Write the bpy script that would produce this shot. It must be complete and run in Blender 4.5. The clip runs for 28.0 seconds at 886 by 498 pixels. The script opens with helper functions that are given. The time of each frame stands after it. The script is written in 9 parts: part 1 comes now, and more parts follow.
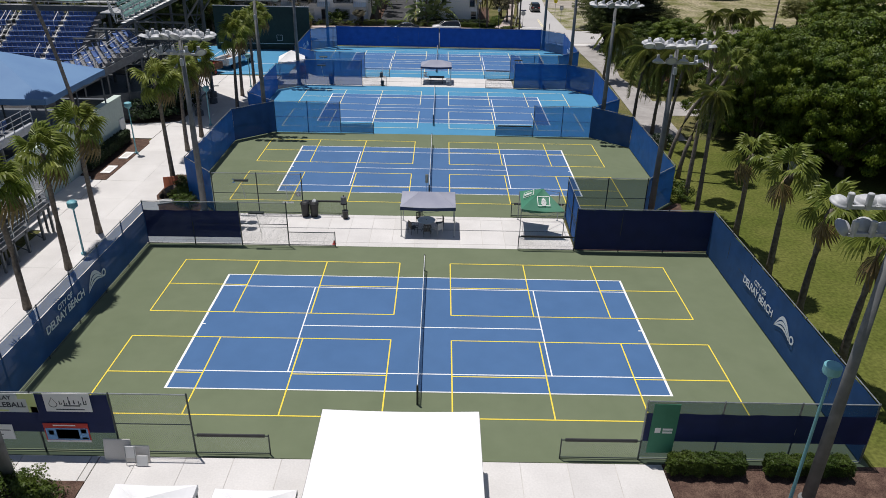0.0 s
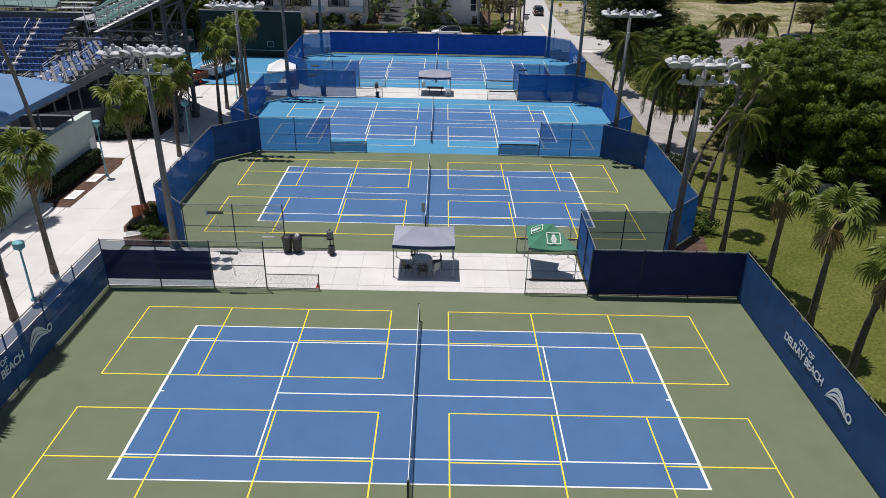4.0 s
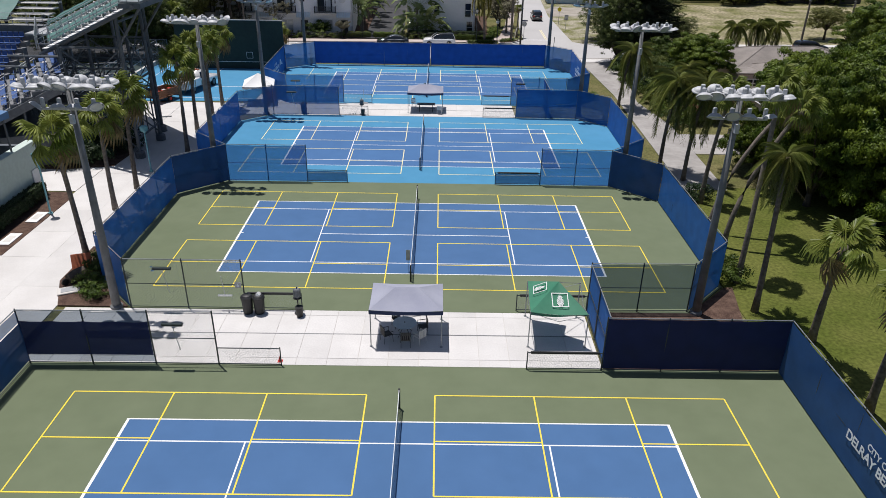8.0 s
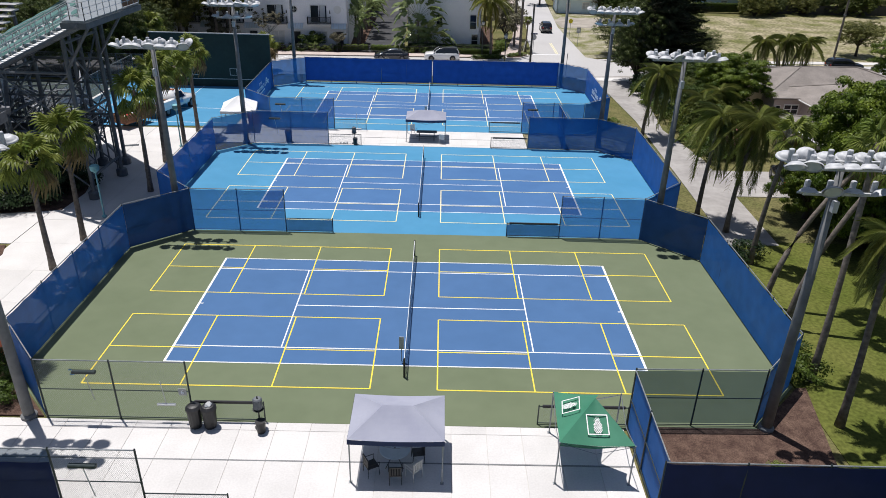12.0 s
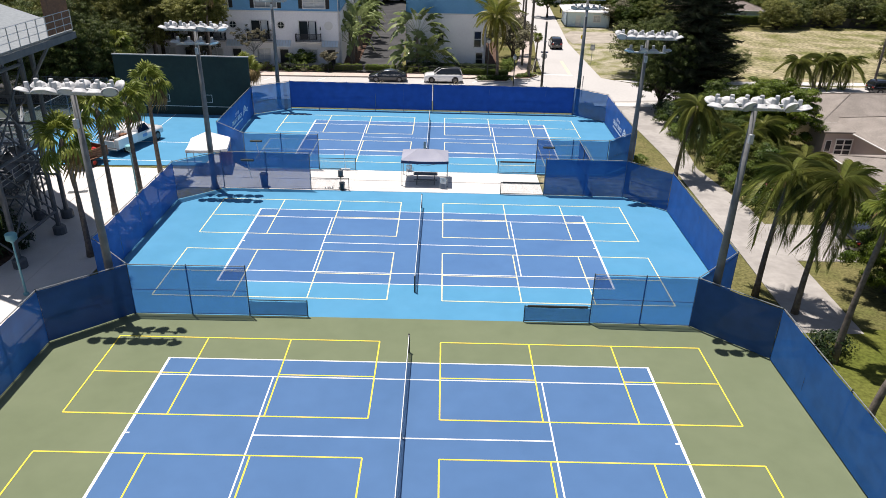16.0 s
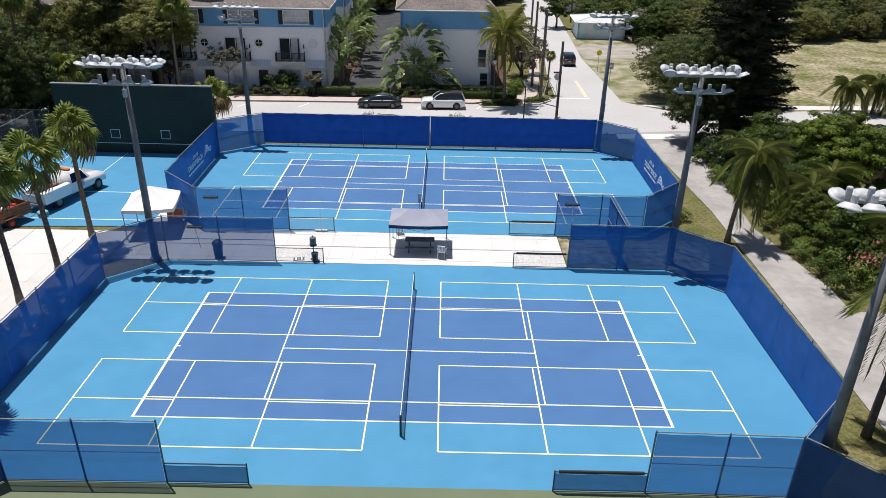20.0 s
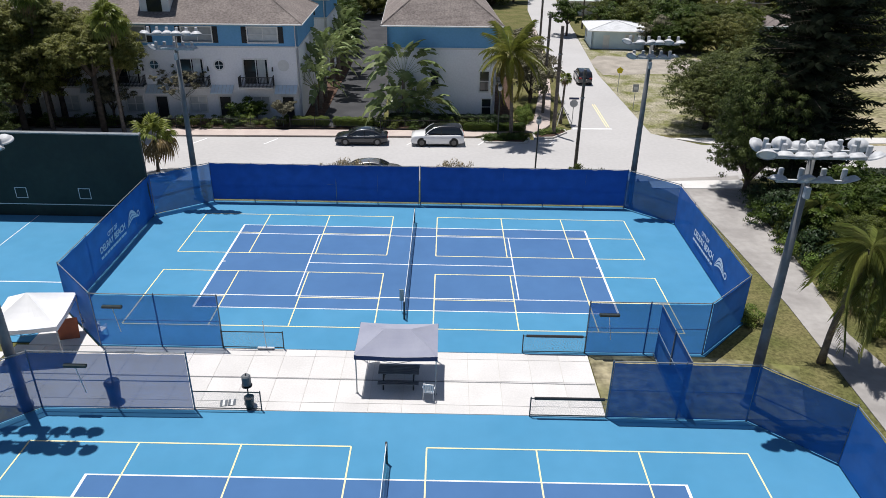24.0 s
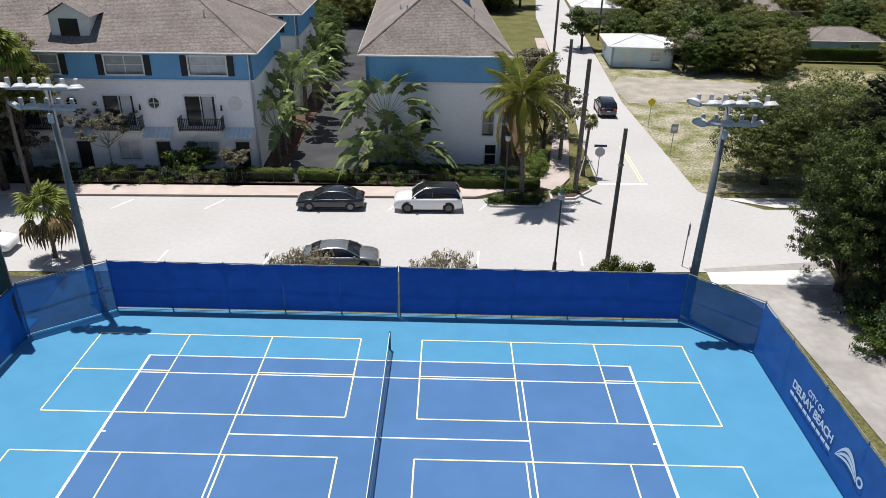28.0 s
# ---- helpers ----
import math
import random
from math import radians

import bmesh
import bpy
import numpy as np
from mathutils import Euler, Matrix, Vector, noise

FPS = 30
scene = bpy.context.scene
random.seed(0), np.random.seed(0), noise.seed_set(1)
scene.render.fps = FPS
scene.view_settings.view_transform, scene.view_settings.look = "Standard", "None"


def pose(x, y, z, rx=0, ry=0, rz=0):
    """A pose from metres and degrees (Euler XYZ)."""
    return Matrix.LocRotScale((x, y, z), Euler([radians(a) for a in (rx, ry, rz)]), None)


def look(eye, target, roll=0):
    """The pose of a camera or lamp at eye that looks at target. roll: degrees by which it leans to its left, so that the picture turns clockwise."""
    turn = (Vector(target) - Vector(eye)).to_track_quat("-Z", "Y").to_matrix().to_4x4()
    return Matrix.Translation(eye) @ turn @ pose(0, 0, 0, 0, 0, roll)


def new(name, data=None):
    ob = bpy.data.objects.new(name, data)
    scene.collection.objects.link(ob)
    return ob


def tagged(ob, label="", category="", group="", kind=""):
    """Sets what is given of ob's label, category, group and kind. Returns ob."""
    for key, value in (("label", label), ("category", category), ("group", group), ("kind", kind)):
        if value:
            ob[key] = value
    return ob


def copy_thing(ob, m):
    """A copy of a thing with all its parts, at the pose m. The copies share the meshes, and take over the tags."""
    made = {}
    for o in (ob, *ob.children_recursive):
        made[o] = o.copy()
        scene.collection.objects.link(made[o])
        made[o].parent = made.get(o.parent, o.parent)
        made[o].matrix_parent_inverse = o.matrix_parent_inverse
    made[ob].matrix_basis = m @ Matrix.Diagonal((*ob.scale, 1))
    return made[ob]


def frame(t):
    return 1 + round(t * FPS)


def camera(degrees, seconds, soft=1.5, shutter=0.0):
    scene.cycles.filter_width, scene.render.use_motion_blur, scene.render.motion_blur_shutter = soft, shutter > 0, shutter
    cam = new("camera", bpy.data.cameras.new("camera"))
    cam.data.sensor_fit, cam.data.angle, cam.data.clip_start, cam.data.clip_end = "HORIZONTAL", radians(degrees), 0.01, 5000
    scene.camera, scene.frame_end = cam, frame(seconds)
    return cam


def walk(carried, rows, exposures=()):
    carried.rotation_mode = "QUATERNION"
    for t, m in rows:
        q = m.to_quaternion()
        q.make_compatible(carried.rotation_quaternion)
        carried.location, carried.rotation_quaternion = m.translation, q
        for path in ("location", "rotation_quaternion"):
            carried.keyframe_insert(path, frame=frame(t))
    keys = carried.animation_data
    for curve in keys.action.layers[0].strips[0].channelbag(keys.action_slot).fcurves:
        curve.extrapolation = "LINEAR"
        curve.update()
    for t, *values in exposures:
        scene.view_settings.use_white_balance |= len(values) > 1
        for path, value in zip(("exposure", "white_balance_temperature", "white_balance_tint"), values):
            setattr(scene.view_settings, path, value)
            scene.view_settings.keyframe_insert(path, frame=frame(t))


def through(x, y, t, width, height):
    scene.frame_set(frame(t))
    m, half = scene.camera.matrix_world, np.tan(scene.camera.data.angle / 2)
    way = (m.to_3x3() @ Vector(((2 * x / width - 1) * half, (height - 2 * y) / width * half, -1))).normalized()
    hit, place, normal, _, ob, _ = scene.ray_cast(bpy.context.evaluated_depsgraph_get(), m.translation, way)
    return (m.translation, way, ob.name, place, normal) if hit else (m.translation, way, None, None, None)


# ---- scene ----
cam = camera(64.33, 28.0, 0.75)
# seconds, eye x y z, pitch, roll, yaw
PATH = [
    (0, 0.783, -31.863, 20.746, -26.696, -1.063, 0.116),
    (0.5, 0.840, -31.215, 20.743, -26.717, -1.130, 0.109),
    (1, 0.894, -30.555, 20.743, -26.733, -1.196, 0.106),
    (1.5, 0.941, -29.868, 20.749, -26.739, -1.259, 0.106),
    (2, 0.971, -29.150, 20.755, -26.740, -1.309, 0.117),
    (2.5, 0.973, -28.407, 20.757, -26.742, -1.332, 0.142),
    (3, 0.951, -27.637, 20.756, -26.746, -1.312, 0.171),
    (3.5, 0.924, -26.847, 20.751, -26.754, -1.253, 0.192),
    (5.5, 1.095, -23.489, 20.731, -26.800, -0.872, 0.028),
    (6, 1.226, -22.597, 20.728, -26.809, -0.871, -0.043),
    (6.5, 1.356, -21.678, 20.723, -26.816, -0.892, -0.102),
    (7, 1.460, -20.719, 20.721, -26.816, -0.922, -0.137),
    (7.5, 1.518, -19.716, 20.720, -26.806, -0.951, -0.138),
    (8, 1.518, -18.671, 20.721, -26.787, -0.969, -0.103),
    (8.5, 1.487, -17.599, 20.717, -26.770, -0.991, -0.047),
    (9, 1.459, -16.499, 20.707, -26.753, -1.031, 0.006),
    (9.5, 1.425, -15.365, 20.697, -26.730, -1.076, 0.060),
    (10, 1.402, -14.208, 20.686, -26.703, -1.126, 0.106),
    (10.5, 1.402, -13.035, 20.668, -26.676, -1.183, 0.136),
    (11, 1.418, -11.836, 20.647, -26.641, -1.240, 0.150),
    (11.5, 1.439, -10.616, 20.625, -26.600, -1.287, 0.156),
    (12, 1.456, -9.381, 20.600, -26.556, -1.326, 0.161),
    (12.5, 1.468, -8.135, 20.570, -26.512, -1.357, 0.166),
    (14.5, 1.446, -2.942, 20.487, -26.248, -1.374, 0.186),
    (15, 1.424, -1.610, 20.469, -26.187, -1.360, 0.205),
    (15.5, 1.401, -0.268, 20.449, -26.135, -1.342, 0.228),
    (16, 1.380, 1.085, 20.424, -26.095, -1.324, 0.251),
    (16.5, 1.369, 2.462, 20.397, -26.065, -1.306, 0.271),
    (17, 1.370, 3.892, 20.376, -26.033, -1.291, 0.285),
    (17.5, 1.376, 5.374, 20.359, -26.004, -1.273, 0.298),
    (18, 1.387, 6.900, 20.343, -25.981, -1.250, 0.313),
    (18.5, 1.413, 8.475, 20.332, -25.961, -1.229, 0.327),
    (19, 1.459, 10.095, 20.325, -25.949, -1.215, 0.341),
    (19.5, 1.518, 11.760, 20.321, -25.947, -1.201, 0.357),
    (20, 1.580, 13.467, 20.325, -25.953, -1.180, 0.376),
    (20.5, 1.641, 15.205, 20.338, -25.970, -1.151, 0.396),
    (21, 1.698, 16.963, 20.354, -26.005, -1.113, 0.418),
    (21.5, 1.763, 18.741, 20.372, -26.058, -1.077, 0.434),
    (23.5, 2.058, 26.135, 20.495, -26.368, -0.945, 0.462),
    (24, 2.156, 28.054, 20.531, -26.436, -0.950, 0.464),
    (24.5, 2.256, 29.998, 20.566, -26.503, -0.966, 0.467),
    (25, 2.348, 31.976, 20.603, -26.560, -0.985, 0.479),
    (25.5, 2.435, 33.979, 20.639, -26.611, -1.010, 0.498),
    (26, 2.515, 35.993, 20.665, -26.664, -1.042, 0.523),
    (26.5, 2.587, 38.010, 20.680, -26.725, -1.076, 0.557),
    (27, 2.652, 40.028, 20.684, -26.794, -1.111, 0.596),
    (27.5, 2.701, 42.059, 20.689, -26.858, -1.139, 0.644),
    (28, 2.737, 44.106, 20.695, -26.916, -1.161, 0.699),
]
walk(cam, [(t, pose(x, y, z, 90 + pitch, roll, yaw)) for t, x, y, z, pitch, roll, yaw in PATH],
     exposures=[(0.0, 0.16, 6500, 12), (6.0, 0.25, 6450, 13), (11.0, 0.35, 6380, 12), (13.5, 0.58, 6550, 12), (16.0, 0.78, 6900, 13), (17.5, 0.76, 6900, 13), (20.0, 0.52, 6500, 12),
                (21.0, 0.55, 6500, 12), (24.0, 0.44, 6420, 11), (28.0, 0.60, 6500, 10)])

# ---- light ----
SUN = Vector((-1.95, 2.2, 12.2)).normalized()
world = bpy.data.worlds.new("daylight")
scene.world = world
world.use_nodes = True
wn = world.node_tree.nodes
sky = wn.new("ShaderNodeTexSky")
sky.sky_type, sky.sun_disc = "NISHITA", False
sky.sun_elevation = math.asin(SUN.z)
sky.sun_rotation = math.atan2(SUN.x, SUN.y)
world.node_tree.links.new(sky.outputs[0], wn["Background"].inputs[0])
wn["Background"].inputs[1].default_value = 0.051
sun_data = bpy.data.lights.new("sun", "SUN")
sun_data.energy, sun_data.angle, sun_data.color = 3.75, radians(0.53), (1.0, 0.965, 0.915)
sun_ob = new("sun", sun_data)
sun_ob.matrix_world = look(SUN * 100, (0, 0, 0))


# ---- materials ----
def mat(name, col, col2=None, scale=3.0, rough=0.8, metal=0.0, bump=0.0, bscale=60.0, rand=0.0, fine=0.0, fscale=40.0, clear=0.0, spec=0.5, trans=0.0, isl=0.0):
    """Two colours mixed by coarse noise, fine grain on top, bump, and a shift of tone from piece to piece."""
    m = bpy.data.materials.new(name)
    m.use_nodes = True
    nt = m.node_tree
    n, l = nt.nodes, nt.links
    bs = n["Principled BSDF"]
    bs.inputs["Roughness"].default_value = rough
    bs.inputs["Metallic"].default_value = metal
    bs.inputs["Specular IOR Level"].default_value = spec
    geo = n.new("ShaderNodeNewGeometry")
    pos = geo.outputs["Position"]

    def noise_node(sc, detail=4.0):
        t = n.new("ShaderNodeTexNoise")
        t.inputs["Scale"].default_value = sc
        t.inputs["Detail"].default_value = detail
        l.new(pos, t.inputs["Vector"])
        return t.outputs[0]

    def ramp(v, a, b):
        r = n.new("ShaderNodeMapRange")
        r.inputs[1].default_value, r.inputs[2].default_value = a, b
        l.new(v, r.inputs[0])
        return r.outputs[0]

    def mix(f, a, b, mode="MIX"):
        x = n.new("ShaderNodeMix")
        x.data_type, x.blend_type = "RGBA", mode
        for sock, val in ((x.inputs[0], f), (x.inputs[6], a), (x.inputs[7], b)):
            if hasattr(val, "is_linked"):
                l.new(val, sock)
            else:
                sock.default_value = val
        return x.outputs[2]

    c = (*col, 1)
    out = None
    if col2:
        out = mix(ramp(noise_node(scale), 0.35, 0.65), c, (*col2, 1))
    if fine:
        g = ramp(noise_node(fscale, 2.0), 0.3, 0.7)
        v = n.new("ShaderNodeMapRange")
        v.inputs[3].default_value, v.inputs[4].default_value = 1 - fine, 1 + fine
        l.new(g, v.inputs[0])
        h = n.new("ShaderNodeHueSaturation")
        l.new(v.outputs[0], h.inputs["Value"])
        if out is None:
            h.inputs["Color"].default_value = c
        else:
            l.new(out, h.inputs["Color"])
        out = h.outputs[0]
    for amount, kind in ((rand, "o"), (isl, "i")):
        if amount:
            src = n.new("ShaderNodeObjectInfo").outputs["Random"] if kind == "o" else geo.outputs["Random Per Island"]
            v = n.new("ShaderNodeMapRange")
            v.inputs[3].default_value, v.inputs[4].default_value = 1 - amount, 1 + amount
            l.new(src, v.inputs[0])
            h = n.new("ShaderNodeHueSaturation")
            l.new(v.outputs[0], h.inputs["Value"])
            if out is None:
                h.inputs["Color"].default_value = c
            else:
                l.new(out, h.inputs["Color"])
            out = h.outputs[0]
    if out is None:
        bs.inputs["Base Color"].default_value = c
    else:
        l.new(out, bs.inputs["Base Color"])
    if bump:
        b = n.new("ShaderNodeBump")
        b.inputs["Strength"].default_value = bump
        b.inputs["Distance"].default_value = 0.02
        l.new(noise_node(bscale, 3.0), b.inputs["Height"])
        l.new(b.outputs[0], bs.inputs["Normal"])
    if clear:
        bs.inputs["Coat Weight"].default_value = clear
        bs.inputs["Coat Roughness"].default_value = 0.05
    if trans:
        tr = n.new("ShaderNodeBsdfTransparent")
        ms = n.new("ShaderNodeMixShader")
        ms.inputs[0].default_value = trans
        l.new(bs.outputs[0], ms.inputs[1])
        l.new(tr.outputs[0], ms.inputs[2])
        l.new(ms.outputs[0], n["Material Output"].inputs[0])
    return m


def leaf_mat(name, col, col2, rough=0.5, thin=0.25, isl=0.35):
    """Foliage: tone varies by leaf and by tree, and some light passes through."""
    m = mat(name, col, col2, scale=0.6, rough=rough, isl=isl, rand=0.12, spec=0.22)
    nt = m.node_tree
    n, l = nt.nodes, nt.links
    bs = n["Principled BSDF"]
    tl = n.new("ShaderNodeBsdfTranslucent")
    src = bs.inputs["Base Color"].links[0].from_socket
    l.new(src, tl.inputs[0])
    ms = n.new("ShaderNodeMixShader")
    ms.inputs[0].default_value = thin
    l.new(bs.outputs[0], ms.inputs[1])
    l.new(tl.outputs[0], ms.inputs[2])
    l.new(ms.outputs[0], n["Material Output"].inputs[0])
    return m


M = {}
M["grass"] = mat("grass", (0.095, 0.10, 0.035), (0.15, 0.135, 0.06), scale=0.35, rough=0.95, bump=0.8, bscale=9, fine=0.35, fscale=6, spec=0.1)
M["lawn"] = mat("lawn", (0.074, 0.093, 0.017), (0.112, 0.121, 0.03), scale=0.25, rough=0.95, bump=1.0, bscale=7, fine=0.3, fscale=5, spec=0.1)
M["dryfield"] = mat("dry_field", (0.125, 0.128, 0.046), (0.31, 0.27, 0.18), scale=0.2, rough=0.95, bump=0.9, bscale=3, fine=0.5, fscale=1.8, spec=0.1)
M["verge"] = mat("sandy_verge", (0.14, 0.145, 0.05), (0.34, 0.31, 0.24), scale=0.45, rough=0.95, bump=1.0, bscale=8, fine=0.5, fscale=5, spec=0.1)
M["sand"] = mat("grey_sand", (0.27, 0.245, 0.21), (0.37, 0.335, 0.29), scale=0.5, rough=0.95, bump=0.5, bscale=8, fine=0.12, fscale=5, spec=0.1)
M["mulch"] = mat("mulch", (0.068, 0.042, 0.034), (0.12, 0.078, 0.060), scale=2.0, rough=0.95, bump=1.0, bscale=14, fine=0.4, fscale=20, spec=0.1)
M["concrete"] = mat("concrete", (0.54, 0.525, 0.51), (0.60, 0.585, 0.57), scale=0.5, rough=0.85, bump=0.15, bscale=40, rand=0.045, fine=0.05, fscale=12, spec=0.25)
M["road"] = mat("road", (0.41, 0.40, 0.395), (0.445, 0.435, 0.43), scale=0.12, rough=0.9, bump=0.2, bscale=40, fine=0.04, fscale=3, spec=0.2)
M["lane"] = mat("lane", (0.275, 0.26, 0.248), (0.365, 0.348, 0.332), scale=0.35, rough=0.9, bump=0.2, bscale=30, fine=0.08, fscale=2, rand=0.05, spec=0.2)
M["asphalt"] = mat("asphalt", (0.045, 0.046, 0.05), (0.065, 0.066, 0.07), scale=0.4, rough=0.9, bump=0.2, bscale=50, fine=0.1, spec=0.2)
M["paver"] = mat("paver", (0.43, 0.36, 0.33), (0.50, 0.43, 0.39), scale=0.6, rough=0.9, rand=0.1, fine=0.1, spec=0.2)
M["kerb"] = mat("kerb", (0.55, 0.53, 0.50), (0.46, 0.44, 0.42), scale=1.0, rough=0.9, spec=0.2)
M["green"] = mat("court_green", (0.125, 0.153, 0.090), (0.138, 0.166, 0.100), scale=0.35, rough=0.85, fine=0.03, fscale=1.2, bump=0.08, bscale=90, spec=0.25)
M["skyblue"] = mat("court_light_blue", (0.059, 0.227, 0.385), (0.069, 0.245, 0.41), scale=0.3, rough=0.85, fine=0.03, fscale=1.0, bump=0.08, bscale=90, spec=0.25)
M["blue"] = mat("court_blue", (0.056, 0.128, 0.268), (0.062, 0.138, 0.285), scale=0.3, rough=0.85, fine=0.03, fscale=1.0, bump=0.08, bscale=90, spec=0.25)
M["blue2"] = mat("court_royal_blue", (0.056, 0.138, 0.300), (0.062, 0.15, 0.317), scale=0.3, rough=0.85, fine=0.03, fscale=1.0, bump=0.08, bscale=90, spec=0.25)
M["white_line"] = mat("white_line", (0.80, 0.80, 0.80), (0.72, 0.73, 0.74), scale=1.5, rough=0.8)
M["yellow_line"] = mat("yellow_line", (0.80, 0.62, 0.05), (0.74, 0.57, 0.07), scale=1.5, rough=0.8)
M["cream_line"] = mat("cream_line", (0.80, 0.71, 0.40), (0.74, 0.66, 0.38), scale=1.5, rough=0.8)


def screen_mat(name, col, see, through, tint=(0.8, 0.9, 1.0, 1)):
    """Woven windscreen: part see-through, part letting the sun glow through the weave."""
    m = mat(name, col, tuple(c * 1.2 for c in col), scale=1.2, rough=0.7, spec=0.3)
    n, l = m.node_tree.nodes, m.node_tree.links
    bs = n["Principled BSDF"]
    tl = n.new("ShaderNodeBsdfTranslucent")
    l.new(bs.inputs["Base Color"].links[0].from_socket, tl.inputs[0])
    a = n.new("ShaderNodeMixShader")
    a.inputs[0].default_value = through
    l.new(bs.outputs[0], a.inputs[1])
    l.new(tl.outputs[0], a.inputs[2])
    t = n.new("ShaderNodeBsdfTransparent")
    t.inputs[0].default_value = tint
    b = n.new("ShaderNodeMixShader")
    b.inputs[0].default_value = see
    l.new(a.outputs[0], b.inputs[1])
    l.new(t.outputs[0], b.inputs[2])
    l.new(b.outputs[0], n["Material Output"].inputs[0])
    return m


M["screen_navy"] = screen_mat("screen_navy", (0.012, 0.020, 0.085), 0.02, 0.2)
M["screen_blue"] = screen_mat("screen_blue", (0.018, 0.120, 0.40), 0.04, 0.18)
M["screen_mid"] = screen_mat("screen_mid_blue", (0.017, 0.068, 0.205), 0.02, 0.12)
M["screen_royal"] = screen_mat("screen_royal_blue", (0.015, 0.080, 0.36), 0.0, 0.14)
M["screen_green"] = screen_mat("screen_green", (0.014, 0.045, 0.085), 0.38, 0.2)
M["screen_sheer"] = screen_mat("screen_sheer_blue", (0.016, 0.085, 0.28), 0.26, 0.3)
M["screen_deep"] = screen_mat("screen_deep_blue", (0.012, 0.095, 0.32), 0.13, 0.25, (0.42, 0.68, 1.0, 1))
M["screen_corner"] = screen_mat("screen_corner_blue", (0.020, 0.13, 0.42), 0.18, 0.45, (0.42, 0.68, 1.0, 1))
M["screen_net"] = screen_mat("screen_net_blue", (0.016, 0.11, 0.40), 0.30, 0.35)
M["post"] = mat("post_dark_green", (0.022, 0.034, 0.034), (0.036, 0.048, 0.048), scale=5, rough=0.45, spec=0.5)
M["post_blue"] = mat("post_blue_grey", (0.10, 0.15, 0.21), (0.14, 0.19, 0.25), scale=5, rough=0.5, spec=0.5)
M["rail_grey"] = mat("galvanised", (0.33, 0.35, 0.36), (0.24, 0.26, 0.27), scale=6, rough=0.45, metal=0.5)
M["black"] = mat("black_vinyl", (0.012, 0.012, 0.013), (0.02, 0.02, 0.022), scale=4, rough=0.5)
M["pole"] = mat("pole_grey", (0.20, 0.205, 0.21), (0.14, 0.145, 0.15), scale=2.0, rough=0.75, bump=0.2, bscale=12)
M["fixture"] = mat("fixture_grey", (0.52, 0.53, 0.54), (0.40, 0.41, 0.43), scale=4, rough=0.6, metal=0.1)
M["lens"] = mat("lamp_glass", (0.45, 0.47, 0.48), rough=0.15, spec=0.8)
M["trunk"] = mat("palm_trunk", (0.22, 0.19, 0.16), (0.13, 0.11, 0.095), scale=5, rough=0.95, bump=0.8, bscale=18, rand=0.2, spec=0.1)
M["bark"] = mat("bark", (0.11, 0.09, 0.075), (0.06, 0.05, 0.042), scale=3, rough=0.95, bump=1.0, bscale=14, rand=0.2, spec=0.1)
M["frond"] = leaf_mat("palm_frond", (0.11, 0.155, 0.024), (0.21, 0.235, 0.05), rough=0.42, thin=0.3, isl=0.3)
M["frond_dark"] = leaf_mat("feather_frond", (0.115, 0.15, 0.03), (0.21, 0.22, 0.06), rough=0.45, thin=0.35, isl=0.3)
M["frond_coco"] = leaf_mat("coconut_frond", (0.12, 0.15, 0.022), (0.22, 0.22, 0.045), rough=0.4, thin=0.3, isl=0.25)
M["frond_gold"] = leaf_mat("golden_frond", (0.24, 0.19, 0.035), (0.19, 0.18, 0.035), rough=0.6, thin=0.25, isl=0.15)
M["frond_dry"] = leaf_mat("dry_frond", (0.25, 0.18, 0.08), (0.18, 0.13, 0.06), thin=0.2)
M["leaf"] = leaf_mat("leaf_green", (0.034, 0.064, 0.009), (0.078, 0.112, 0.017))
M["leaf_olive"] = leaf_mat("leaf_olive", (0.06, 0.084, 0.016), (0.125, 0.148, 0.03), thin=0.33)
M["leaf_oak"] = leaf_mat("leaf_oak", (0.11, 0.125, 0.032), (0.22, 0.22, 0.065), thin=0.35)
M["leaf_ficus"] = leaf_mat("leaf_ficus", (0.042, 0.078, 0.006), (0.115, 0.155, 0.013), thin=0.06)
M["leaf_shade"] = leaf_mat("leaf_shade", (0.042, 0.062, 0.015), (0.10, 0.128, 0.032), thin=0.18)
M["leaf_oak_dark"] = leaf_mat("leaf_oak_dark", (0.065, 0.086, 0.024), (0.14, 0.16, 0.048), thin=0.3)
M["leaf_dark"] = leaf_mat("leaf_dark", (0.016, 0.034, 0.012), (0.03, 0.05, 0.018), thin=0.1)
M["needle"] = leaf_mat("pine_needle", (0.024, 0.033, 0.016), (0.046, 0.052, 0.026), rough=0.7, thin=0.05)
M["leaf_lime"] = leaf_mat("leaf_lime", (0.10, 0.16, 0.03), (0.15, 0.19, 0.04))
M["leaf_grey"] = leaf_mat("leaf_grey", (0.13, 0.125, 0.075), (0.18, 0.165, 0.11))
M["leaf_straw"] = leaf_mat("leaf_straw", (0.33, 0.28, 0.18), (0.42, 0.36, 0.25), thin=0.3)
M["flower"] = leaf_mat("flower_pink", (0.45, 0.10, 0.14), (0.55, 0.22, 0.2))
M["stand_step"] = mat("stand_step_grey", (0.15, 0.155, 0.165), (0.20, 0.205, 0.215), scale=3, rough=0.7, metal=0.2, fine=0.06)
M["stucco"] = mat("stucco_grey", (0.83, 0.83, 0.86), (0.87, 0.87, 0.89), scale=0.4, rough=0.95, bump=0.3, bscale=30, fine=0.04, fscale=6, spec=0.15)
